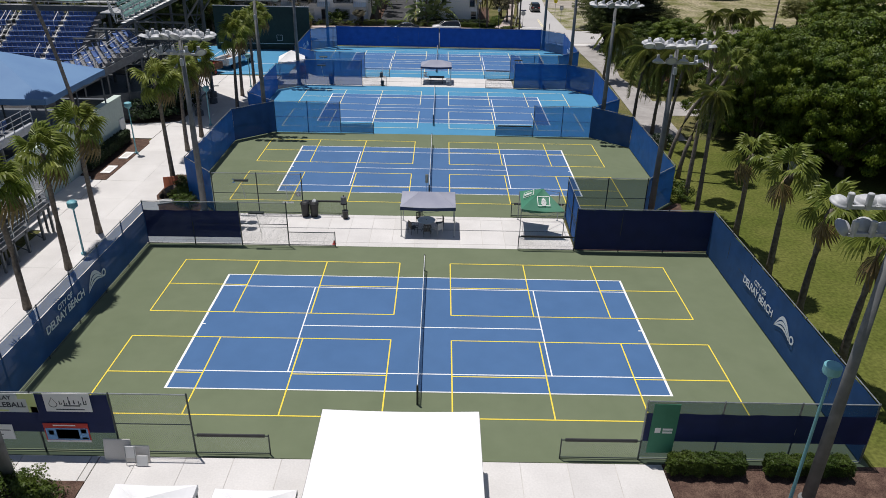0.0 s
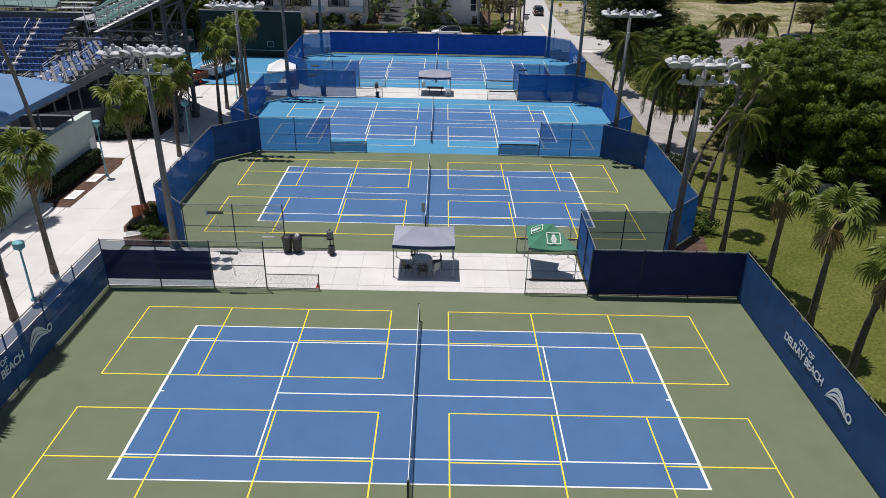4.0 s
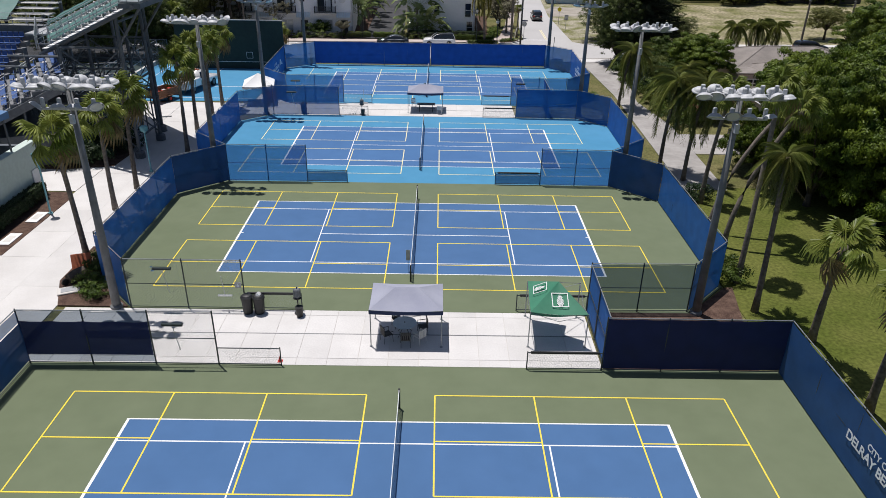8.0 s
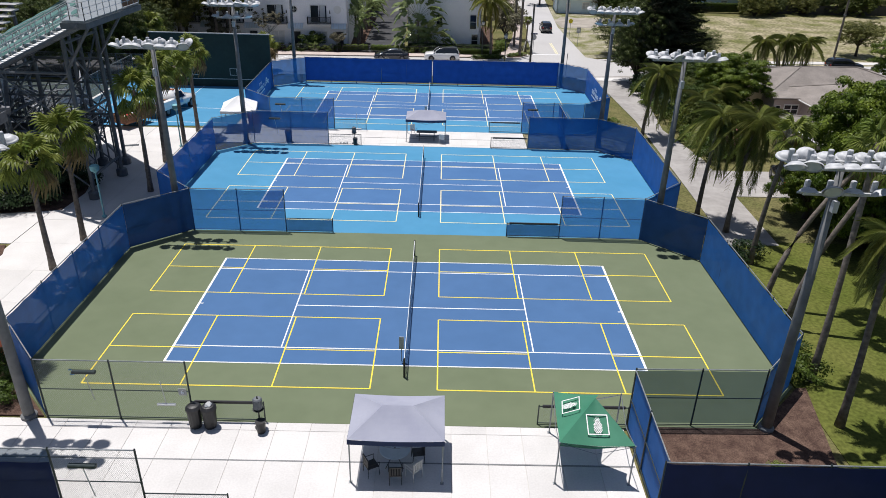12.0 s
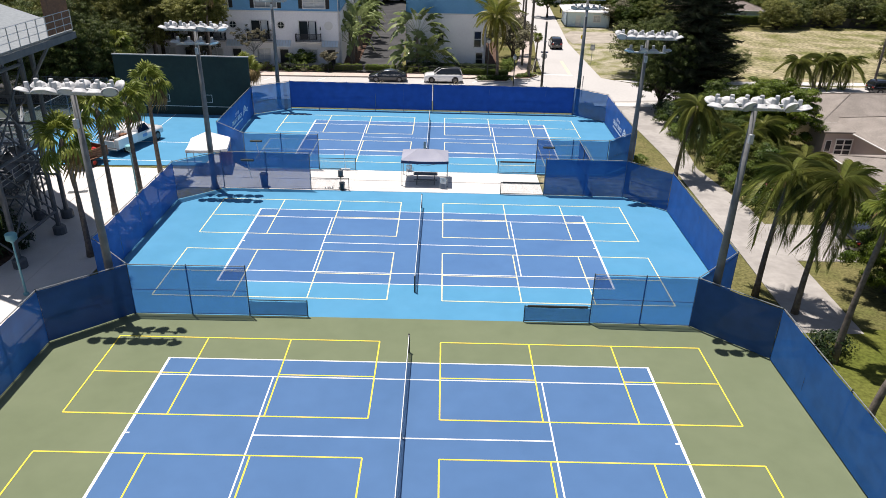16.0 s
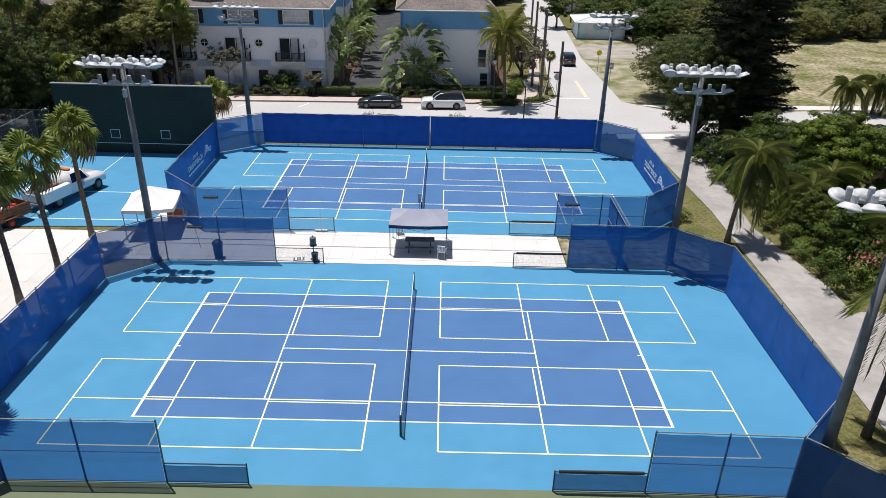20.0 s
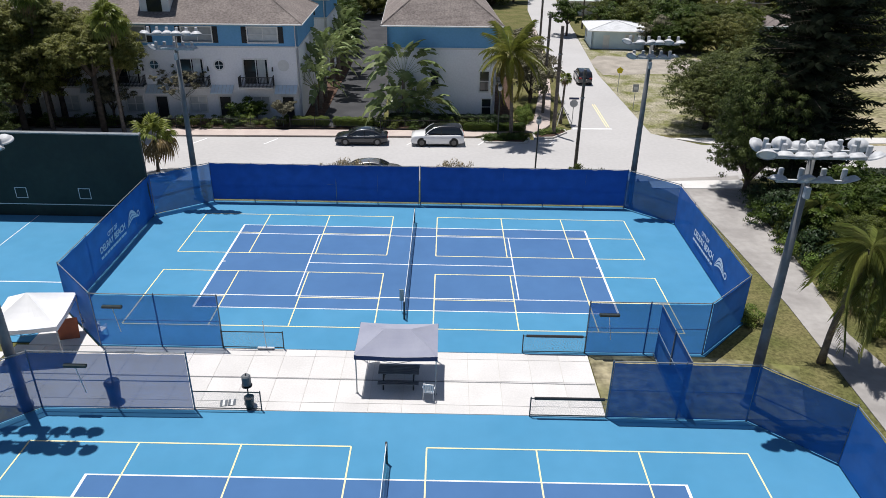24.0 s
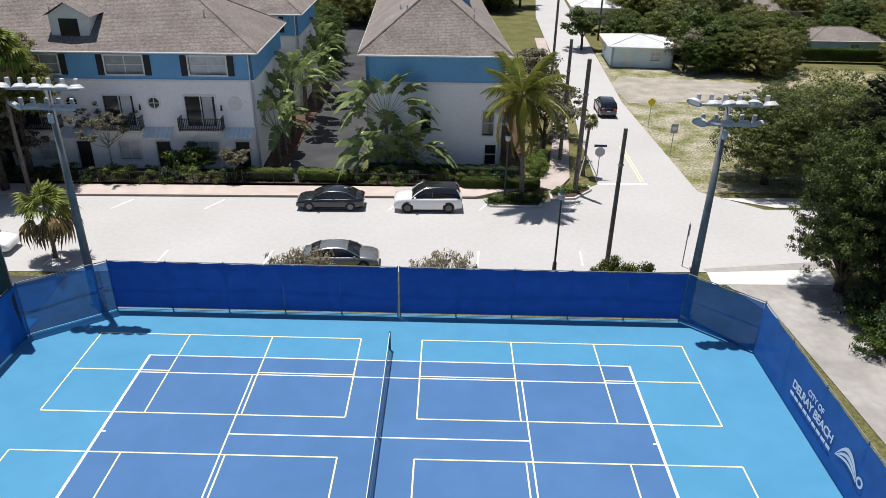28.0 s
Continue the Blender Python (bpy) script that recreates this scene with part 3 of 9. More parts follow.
fence((-15.0, 76.65), (0.3, 76.7), "screen_royal", label="opaque royal blue windscreen on a tall court fence", gap=(0.12, 0.02), first=False)
fence((0.42, 76.7), (15.6, 76.75), "screen_royal", label="opaque royal blue windscreen on a tall court fence", gap=(0.12, 0.02), last=False)
fence((9.8, 9.5), (9.9, 14.8), "screen_blue", label=BLUE, first=False, last=False)
fence((12.9, 52.9), (12.9, 57.75), "screen_blue", label=BLUE, first=False, last=False)


def wave_logo(bm, x, z, s):
    """A breaking wave: three tapered swells and a ring, laid in the xz plane."""
    for lift, drop, wide, peak in ((0.62, -0.55, 0.17, 0.45), (0.22, -0.62, 0.13, 0.5), (-0.12, -0.6, 0.09, 0.55)):
        prev = None
        for i in range(19):
            f = i / 18
            u = -1.25 + 2.55 * f
            v = drop + (lift - drop) * math.sin(math.pi * min(1, f / (2 * peak)) if f < peak else math.pi * (0.5 + 0.42 * (f - peak) / (1 - peak)))
            w = wide * math.sin(math.pi * (0.04 + 0.9 * f)) + 0.01
            cur = [bm.verts.new((x + s * u, 0, z + s * (v + e * w))) for e in (-1, 1)]
            if prev:
                bm.faces.new((prev[0], cur[0], cur[1], prev[1]))
            prev = cur
    prev = None
    for i in range(19):
        a = 2 * math.pi * i / 18
        cur = [bm.verts.new((x + s * (1.62 + r * math.cos(a)), 0, z + s * (-0.2 + r * math.sin(a)))) for r in (0.2, 0.36)]
        if prev:
            bm.faces.new((prev[0], cur[0], cur[1], prev[1]))
        prev = cur


def lettering(parent, text, x, z, size, y=-0.1, flip=False, name="lettering"):
    cu = bpy.data.curves.new(name, "FONT")
    cu.body, cu.size, cu.align_x, cu.align_y = text, size, "CENTER", "CENTER"
    cu.extrude, cu.offset = 0.002, 0.022 * size
    ob = new(name, cu)
    ob.data.materials.append(M["letter"])
    ob.parent = parent
    ob.matrix_basis = pose(x, y, z, 90, 0, 180 if flip else 0)
    return ob


def city_sign(parent, x, s=1.0, extra=False):
    """City name with a wave beside it; both face the court."""
    lettering(parent, "CITY OF", x + 0.1, 1.95, 0.40 * s)
    lettering(parent, "DELRAY BEACH", x, 1.44, 0.60 * s).data.space_character = 0.92
    if extra:
        bm = bmesh.new()
        for i in range(9):
            box(bm, x - 2.0 * s + i * 0.45 * s, -0.002, 0.9, x - 2.0 * s + (i * 0.45 + 0.37) * s, 0.002, 1.05)
        part("lettering", bm, M["letter"], parent).location.y = -0.1
    bm = bmesh.new()
    wave_logo(bm, x + 3.2 * s, 1.5, 0.66 * s)
    part("wave_emblem", bm, M["letter"], parent, "white wave emblem").location.y = -0.105


# ---- light poles ----
IN, OUT = 0, 180


def floodlight_meshes():
    bm = bmesh.new()
    # bowl that opens forward and down, with a rim and a rounded back
    prof = [(0.0, 0.15), (0.02, 0.20), (0.10, 0.275), (0.15, 0.30), (0.155, 0.335), (0.21, 0.335)]
    rings = []
    for d, r in prof:
        rings.append([bm.verts.new((r * math.cos(2 * math.pi * k / 14) * 1.14, d, r * 0.92 * math.sin(2 * math.pi * k / 14))) for k in range(14)])
    for a, b in zip(rings, rings[1:]):
        for k in range(14):
            bm.faces.new((a[k], a[(k + 1) % 14], b[(k + 1) % 14], b[k]))
    bm.faces.new(rings[0][::-1])
    bmesh.ops.recalc_face_normals(bm, faces=bm.faces[:])
    bowl = mesh_of(bm, "reflector", True)
    bm = bmesh.new()
    ring = [bm.verts.new((0.295 * math.cos(2 * math.pi * k / 14), 0.19, 0.275 * math.sin(2 * math.pi * k / 14))) for k in range(14)]
    bm.faces.new(ring)
    lens = mesh_of(bm, "lens")
    bm = bmesh.new()
    tube(bm, [(0, -0.06, -0.1), (0, -0.06, 0.27), (0, -0.06, 0.30)], [0.105, 0.105, 0.085], 10)
    box(bm, -0.06, -0.12, -0.26, 0.06, 0.0, -0.08)
    ball = mesh_of(bm, "ballast")
    for me, m in ((bowl, "fixture"), (lens, "lens"), (ball, "fixture")):
        me.materials.append(M[m])
    return bowl, lens, ball


BOWL, LENS, BALLAST = floodlight_meshes()


def light_pole(x, y, h, rows, seed, lean=(0, 0)):
    """A round mast with two crossarms of floodlights. rows: (height, count, half width, aim in degrees)."""
    rnd = random.Random(seed)
    t = thing("light_pole", "tall grey sports light pole with two rows of floodlights", "light pole", pose(x, y, 0), group="sports light poles")
    part("mast", tubemesh([(0, 0, -0.3), (lean[0] * 0.5, lean[1] * 0.5, h * 0.5), (lean[0], lean[1], h + 0.1)], [0.24, 0.19, 0.13], 12), M["pole"], t, smooth=True)
    part("base_collar", tubemesh([(0, 0, 0), (0, 0, 0.12), (0, 0, 0.2)], [0.34, 0.34, 0.25], 12), M["pole"], t)
    part("junction_box", boxmesh(-0.1 + lean[0] * 0.85, -0.36 + lean[1], h * 0.86, 0.1 + lean[0] * 0.85, -0.15 + lean[1], h * 0.86 + 0.45, 0.01), M["fixture"], t)
    for z, count, half, aim in rows:
        arm = part("crossarm", boxmesh(-half, -0.06, -0.06, half, 0.06, 0.06, 0.01), M["fixture"], t)
        arm.location = (lean[0] * z / h, lean[1] * z / h + (0.38 if aim == IN else -0.34), z)
        for sx in (-0.14, 0.14):
            part("bracket", boxmesh(sx - 0.03, min(arm.location.y, 0.0), z - 0.09, sx + 0.03, max(arm.location.y, 0.0), z - 0.02), M["fixture"], t)
        for i in range(count):
            fx = -half + 0.1 + (2 * half - 0.2) * i / (count - 1)
            lamp = new("floodlight", BALLAST)
            lamp.parent = t
            yaw = aim + rnd.uniform(-25, 25) - 34 * fx / half * (1 if aim == IN else -1) * (abs(fx) > 0.8 * half)
            lamp.matrix_basis = pose(arm.location.x + fx, arm.location.y, z + 0.2, 0, 0, yaw)
            tip = rnd.uniform(-78, -60) if rnd.random() < 0.8 else rnd.uniform(-50, -30)
            for nm, me in (("reflector", BOWL), ("lens", LENS)):
                o = new(nm, me)
                o.parent = lamp
                o.matrix_basis = pose(0, 0.16, 0.08, tip, 0, 0)
    return t


POLES = [(15.24, -11.8, 12.2), (-15.6, -11.6, 12.2), (16.06, 14.85, 12.2), (-16.1, 14.7, 12.2), (16.25, 34.1, 12.1), (-16.0, 34.0, 12.1),
         (16.25, 53.9, 12.0), (-16.3, 52.9, 12.0), (16.1, 77.2, 12.0), (-16.4, 77.3, 12.0)]
for i, (x, y, h) in enumerate(POLES):
    ends = i < 2 or i > 7
    if ends:
        light_pole(x, y, h, [(h, 6, 1.75, IN if i < 2 else OUT), (h - 0.95, 5, 1.35, IN if i < 2 else OUT)], i)
    else:
        light_pole(x, y, h, [(h, 7, 2.05, OUT), (h + 0.02, 6, 1.9, IN)] + ([] if i in (4, 5) else [(h - 0.95, 4, 1.35, OUT)]), i)


# ---- palms ----
def frond_fan(seed, droop):
    """A fan leaf: stalk and a split, drooping blade. Grows along +x."""
    rnd = random.Random(seed)
    vs, fs = [], []

    def quad(*p):
        k = len(vs)
        vs.extend(p)
        fs.append(tuple(range(k, k + len(p))))

    st = 0.95
    for i in range(4):
        x0, x1 = st * i / 4, st * (i + 1) / 4
        z0, z1 = 0.30 * x0 - 0.12 * x0 * x0, 0.30 * x1 - 0.12 * x1 * x1
        quad((x0, -0.03, z0), (x1, -0.02, z1), (x1, 0.02, z1), (x0, 0.03, z0))
    zc = 0.30 * st - 0.12 * st * st
    n = 18
    span = 236

    def at(r, ang, fold=0.0):
        z = zc + 0.10 * r - (0.30 + droop) * r * r - (0.42 + 0.35 * droop) * r * abs(math.sin(ang)) ** 1.3 + fold
        return (st - 0.1 + r * math.cos(ang) * (1 - 0.16 * r), 0.82 * r * math.sin(ang), z)

    for i in range(n):
        a = radians(-span / 2 + span * (i + 0.5) / n)
        da = radians(span / n) * 0.5
        ln = (1.16 - 0.30 * abs(a) / 1.9) * rnd.uniform(0.88, 1.08)
        w = 0.70
        p0 = at(0.03, a)
        m0, m1 = at(w * ln, a - da, -0.03), at(w * ln, a + da, -0.03)
        mid = at(w * ln, a, 0.035)
        hang = 0.08 + 0.30 * rnd.random() + 0.3 * max(0.0, droop)
        b0, b1 = at(0.86 * ln, a - da * 0.62, -hang * 0.4), at(0.86 * ln, a + da * 0.62, -hang * 0.4)
        tip = at(ln * rnd.uniform(0.95, 1.08), a + rnd.uniform(-0.08, 0.08), -hang * 1.15)
        quad(p0, m0, mid)
        quad(p0, mid, m1)
        quad(m0, b0, b1, m1, mid)
        quad(b0, tip, b1)
    me = bpy.data.meshes.new("frond")
    me.from_pydata(vs, [], fs)
    return me


def frond_feather(seed, ln, droop, leaflet=0.5, pairs=26, thick=False):
    """A feather leaf: arching midrib with hanging leaflets. Grows along +x."""
    rnd = random.Random(seed)
    vs, fs = [], []

    def quad(*p):
        k = len(vs)
        vs.extend(p)
        fs.append(tuple(range(k, k + len(p))))

    def rib(f):
        return (ln * (f - 0.12 * f * f * droop * 2), 0.0, ln * (0.42 * f - (0.35 + droop) * f * f))

    for i in range(8):
        a, b = rib(i / 8), rib((i + 1) / 8)
        w0, w1 = 0.035 * (1 - i / 9), 0.035 * (1 - (i + 1) / 9)
        quad((a[0], -w0, a[2]), (b[0], -w1, b[2]), (b[0], w1, b[2]), (a[0], w0, a[2]))
    for i in range(pairs):
        f = 0.14 + 0.86 * i / (pairs - 1)
        c = rib(f)
        l = leaflet * (0.45 + 0.75 * math.sin(math.pi * (0.12 + 0.8 * f))) * rnd.uniform(0.85, 1.1)
        for s in (-1, 1):
            fw = 0.55 * l
            out = (0.5 if thick else 0.75) * l * s
            dz = -rnd.uniform(0.7, 1.15) * l * (1.15 if thick else 1.0)
            w = 0.032 if thick else 0.036
            quad((c[0] - w, 0, c[2]), (c[0] + fw * 0.5 - w, out * 0.55, c[2] + dz * 0.25), (c[0] + fw, out, c[2] + dz), (c[0] + fw * 0.5 + w, out * 0.55, c[2] + dz * 0.25), (c[0] + w, 0, c[2]))
    me = bpy.data.meshes.new("frond")
    me.from_pydata(vs, [], fs)
    return me


FAN = [frond_fan(i, d) for i, d in enumerate((-0.12, 0.0, 0.2))]
FAN_DRY = frond_fan(9, 0.5)
FEATHER = [frond_feather(i, l, d, 1.0, 64, True) for i, (l, d) in enumerate(((2.3, 0.7), (2.7, 1.35), (2.7, 2.1)))]
COCO = [frond_feather(20 + i, l, d, 0.74, 46) for i, (l, d) in enumerate(((3.3, 0.12), (3.6, 0.45), (3.5, 0.85)))]
FEATHER_DRY = frond_feather(29, 2.6, 2.2, 0.5, 24)
FEATHER_DRY.materials.append(M["frond_dry"])
COCO_OLD = frond_feather(25, 3.3, 0.95, 0.62, 46)
for me in FAN:
    me.materials.append(M["frond"])
FAN_DRY.materials.append(M["frond_dry"])
for me in FEATHER:
    me.materials.append(M["frond_dark"])
for me in COCO:
    me.materials.append(M["frond_coco"])
COCO_OLD.materials.append(M["frond_gold"])


def palm(x, y, h, kind="fan", seed=0, lean=(0.0, 0.0), count=17, size=1.0, thick=0.17, label="", dry=2):
    rnd = random.Random(seed * 7 + 1)
    lab = {"fan": "tall fan palm with a slim grey trunk", "feather": "feather palm with dark drooping fronds", "coco": "coconut palm with long arching yellow-green fronds"}[kind]
    t = thing("palm_tree", label or lab, "palm tree", pose(x, y, -0.05), group="palm trees")
    n = 9
    pts, rads = [], []
    for i in range(n):
        f = i / (n - 1)
        bend = f * f
        pts.append((lean[0] * bend + 0.05 * math.sin(3 * f + seed), lean[1] * bend + 0.05 * math.cos(2 * f + seed), h * f))
        rads.append(thick * (1.35 if i == 0 else 1.0 - 0.3 * f) * (1 + 0.05 * math.sin(9 * f)))
    bm = bmesh.new()
    tube(bm, pts, rads, 9)
    part("trunk", bm, M["trunk"], t, smooth=True)
    top = Vector(pts[-1])
    if kind == "fan":
        bm = bmesh.new()
        tube(bm, [top - Vector((0, 0, 0.7)), top - Vector((0, 0, 0.3)), top + Vector((0, 0, 0.15))], [thick * 0.9, thick * 1.25, thick * 0.6], 9)
        part("crownshaft", bm, M["trunk"], t, smooth=True)
    meshes = {"fan": FAN, "feather": FEATHER, "coco": COCO}[kind]
    g = 2.39996
    for i in range(count):
        f = i / (count - 1)
        yaw = math.degrees(i * g) + rnd.uniform(-12, 12)
        yaw -= (24 if kind == "fan" else 9) * math.sin(math.radians(yaw))
        if kind == "fan":
            tilt = 76 - 106 * f + rnd.uniform(-10, 10)
            me = meshes[min(2, int(f * 3))]
            if i >= count - dry:
                me = FAN_DRY
        else:
            tilt = (60 - 96 * f if kind == "coco" else 62 - 96 * f) + rnd.uniform(-9, 9)
            me = meshes[min(2, int(f * 3))]
            if kind == "feather" and i >= count - dry:
                me = FEATHER_DRY
            if kind == "coco" and f > 0.72:
                me = COCO_OLD
        o = new("frond", me)
        o.parent = t
        s = size * rnd.uniform(0.88, 1.08)
        o.matrix_basis = Matrix.Translation(top) @ pose(0, 0, 0, 0, 0, yaw) @ pose(0, 0, 0, 0, -tilt, 0) @ Matrix.Diagonal((s, s, s, 1)) @ pose(0, 0, 0, rnd.uniform(-18, 18), 0, 0)
    return t


LEFT_PALMS = [(-21.75, 1.2, 8.1, 1.5, -2.3), (-21.7, 5.8, 8.1, 1.6, -2.3), (-22.1, 11.0, 7.6, 0.7, -1.0), (-20.3, 20.5, 8.3, 0.4, -1.3), (-21.6, 28.0, 7.2, 0.6, -1.2), (-21.6, 32.0, 7.5, 0.7, -1.2),
              (-20.5, 40.6, 8.2, 0.9, -2.0), (-21.75, 47.2, 7.9, 0.8, -1.2), (-21.1, 50.4, 7.5, 0.5, -1.0), (-21.7, 56.0, 7.5, 0.5, -1.0)]
for i, (x, y, h, lx, ly) in enumerate(LEFT_PALMS):
    palm(x, y, h, "fan", i, (lx, ly), size=1.06, count=14, thick=0.18, dry=1)
for i, (x, y, h) in enumerate(((21.3, 12.3, 6.5), (21.2, 6.6, 7.5), (21.0, 1.9, 7.2), (21.2, -2.6, 7.6), (21.5, -6.9, 7.3))):
    palm(x, y, h, "fan", 20 + i, (-0.9 - 0.2 * (i % 2), -1.9), count=13, size=0.98, thick=0.2, dry=1)
for i, (x, y, h, lx) in enumerate(((20.2, 37.6, 7.6, 0.6), (21.7, 35.6, 7.8, 0.7), (21.3, 57.4, 6.2, 0.8))):
    palm(x, y, h, "feather", 40 + i, (lx, 0.2), count=26, size=0.80, label="feather palm with dark shaggy drooping fronds by the lane")


# ---- patios, walks and beds ----
def paved(name, xs, ys, z, material, label, gap=0.012, keep=None, holes=None):
    """A field of concrete panels with open joints, laid on a darker bed."""
    rnd = random.Random(len(xs) * 31 + len(ys))
    bed = slab(name, [(xs[0], ys[0]), (xs[-1], ys[0]), (xs[-1], ys[-1]), (xs[0], ys[-1])], z - 0.08, z - 0.02, M["kerb"], label, "pavement")
    for x0, x1 in zip(xs, xs[1:]):
        for y0, y1 in zip(ys, ys[1:]):
            dz = rnd.uniform(-0.003, 0.002)
            part("concrete_panel", boxmesh(x0 + gap, y0 + gap, z - 0.04, x1 - gap, y1 - gap, z + dz), material, bed)
    return bed


def steps(a, b, d):
    n = max(1, round((b - a) / d))
    return [a + (b - a) * i / n for i in range(n + 1)]


paved("patio", steps(-18.9, 9.75, 1.53), [9.56, 10.15, 12.3, 14.1, 14.62], 0.0, M["concrete"], "pale concrete patio between two courts")
paved("patio", steps(-19.3, 9.55, 1.53), [52.88, 53.5, 55.3, 57.05, 57.63], 0.0, M["concrete"], "pale concrete patio between two courts")
paved("patio", [-12.87] + steps(-11.3, 10.1, 1.94), [-18.0, -15.6, -12.7, -9.97], 0.0, M["concrete"], "pale concrete entrance patio")
paved("pavement", [-18.9, -16.0, -13.22], [-11.36, -9.97], 0.0, M["concrete"], "pale concrete entrance path")
paved("walkway", steps(-26.0, -19.45, 3.28), steps(-16.0, 57.0, 3.6), -0.005, M["concrete"], "pale concrete walkway beside the stadium", gap=0.005)
paved("forecourt", steps(-34.0, -26.03, 2.0), steps(44.0, 57.0, 2.6), -0.006, M["concrete"], "pale concrete forecourt by the practice court")
paved("walkway", [-28.42, -26.03], steps(11.2, 21.4, 3.4), -0.007, M["concrete"], "pale concrete path at the foot of the wall")
slab("practice_court", [(-35.5, 57.05), (-18.75, 57.9), (-18.75, 75.6), (-35.5, 75.6)], -0.05, -0.004, M["skyblue"], "light blue practice court with white lines", "sports court")
pc = thing("court_marking", "white painted lines on the practice court", "marking", pose(0, 0, -0.003))
for x0, y0, x1, y1 in ((-33.6, 58.8, -19.2, 58.85), (-33.6, 64.0, -19.2, 64.05), (-26.5, 64.0, -26.45, 75.4), (-33.6, 58.8, -33.55, 75.4), (-31.2, 58.8, -31.15, 75.4)):
    part("line", boxmesh(x0, y0, -0.002, x1, y1 + 0.03, 0.006), M["white_line"], pc)
slab("planting_bed", [(-28.42, 21.6), (-27.4, 21.5), (-26.9, 20.6), (-25.72, 20.6), (-25.72, 29.8), (-26.2, 31.0), (-28.42, 31.0)], -0.05, 0.03, M["mulch"], "dark red-brown mulch bed along the wall", "planting bed")
slab("pavement", [(-34.2, 31.3), (-26.05, 31.3), (-26.05, 36.6), (-29.6, 35.85), (-34.2, 36.3)], -0.05, -0.006, M["concrete"], "pale concrete path behind the stadium wall", "pavement")
slab("planting_bed", [(-34.5, 36.4), (-29.6, 35.9), (-25.4, 36.8), (-25.2, 40.0), (-26.2, 44.0), (-34.5, 44.0)], -0.05, 0.03, M["mulch"], "dark mulch bed under the raised stand", "planting bed")
slab("planting_bed", [(-19.4, 14.75), (-15.5, 14.75), (-18.6, 17.9), (-18.7, 22.0), (-20.6, 22.0), (-20.6, 17.5)], -0.05, 0.03, M["mulch"], "red-brown mulch bed at the fence corner", "planting bed")
slab("planting_bed", [(-19.4, 31.0), (-18.6, 31.2), (-15.5, 34.0), (-18.7, 37.2), (-19.4, 37.2)], -0.05, 0.03, M["mulch"], "dark mulch bed at the fence corner", "planting bed")
slab("planting_bed", [(9.95, 9.55), (17.5, 9.55), (18.0, 12.0), (19.2, 17.8), (18.75, 17.8), (15.7, 14.8), (9.95, 14.8)], -0.05, 0.02, M["mulch"], "red-brown mulch bed behind the court fence", "planting bed")
slab("planting_bed", [(10.12, -16.0), (26.0, -16.0), (26.0, -9.95), (10.12, -9.95)], -0.05, 0.02, M["mulch"], "worn mulch bed below the hedges", "planting bed")
slab("planting_bed", [(-19.4, -16.0), (-12.89, -16.0), (-12.89, -11.38), (-19.4, -11.38)], -0.05, 0.02, M["mulch"], "mulch bed with low shrubs", "planting bed")
slab("pavement", [(-18.72, 57.66), (-15.2, 57.66), (-18.3, 60.8), (-18.72, 60.8)], -0.05, 0.0, M["concrete"], "pale concrete corner beside the practice court", "pavement")
paved("pavement", [-13.2, -12.9], [-11.36, -9.97], 0.0, M["concrete"], "pale concrete edge strip of the entrance path")
slab("dirt_patch", [(9.6, 52.9), (18.5, 52.9), (20.0, 57.0), (16.0, 57.6), (9.6, 57.6)], -0.05, -0.012, M["dryfield"], "bare sandy grass behind the court fence", "ground")
# lane and street
slab("lane", [(21.15, 33.5), (24.6, 33.5), (24.9, 42.5), (25.2, 51.0), (24.0, 60.0), (25.2, 70.0), (25.9, 79.0), (27.0, 84.4), (18.9, 83.0), (21.4, 77.0), (22.0, 63.0), (21.5, 44.0)], -0.05, -0.008, M["lane"], "worn pale concrete service lane", "road")
paved("driveway", [24.95, 27.6, 30.2], [42.3, 45.2, 48.2], -0.006, M["lane"], "concrete driveway beside the house")


def street_y(x):
    return 0.045 * x


slab("street", [(-140, 81.2 - 6.0), (19.0, 82.6), (27.2, 83.6), (140, 88.5), (140, 97.5), (26.6, 92.6), (22.6, 96.0), (22.3, 122.5), (26.2, 182), (31.0, 260), (27.0, 260), (18.9, 182), (16.6, 122), (15.4, 109), (14.9, 97.0), (10.6, 93.2), (5.4, 93.4), (-24.2, 92.2), (-140, 87.0)], -0.06, -0.012, M["road"], "sun-bleached grey street and side road", "road")
marks = thing("road_marking", "white and yellow paint lines on the street", "marking", pose(0, 0, -0.01))
for i in range(9):
    x = -40.5 + i * 6.6
    part("stall_line", boxmesh(-0.06, -1.0, 0, 0.06, 1.0, 0.006), M["white_line"], marks).matrix_basis = pose(x, 92.3 + street_y(x) - 0.4, 0, 0, 0, -28)
for i in range(6):
    x = -24.0 + i * 6.6
    part("stall_line", boxmesh(-0.06, -1.0, 0, 0.06, 1.0, 0.006), M["white_line"], marks).matrix_basis = pose(x + 2.5, 83.6 + street_y(x), 0, 0, 0, -4)
part("stop_line", boxmesh(-2.0, -0.15, 0, 2.0, 0.15, 0.006), M["white_line"], marks).matrix_basis = pose(17.0, 97.2, 0, 0, 0, 3)
for dx in (-0.12, 0.12):
    part("centre_line", boxmesh(dx - 0.05, 0, 0, dx + 0.05, 9.0, 0.006), M["cream_line"], marks).matrix_basis = pose(18.7, 97.8, 0, 0, 0, -1)
slab("pavement", [(-140, 87.1), (-24.2, 92.3), (5.0, 93.55), (9.8, 96.2), (9.0, 95.6), (-24.2, 94.9), (-140, 89.6)], -0.05, 0.13, M["paver"], "pinkish brick pavement in front of the houses", "pavement")
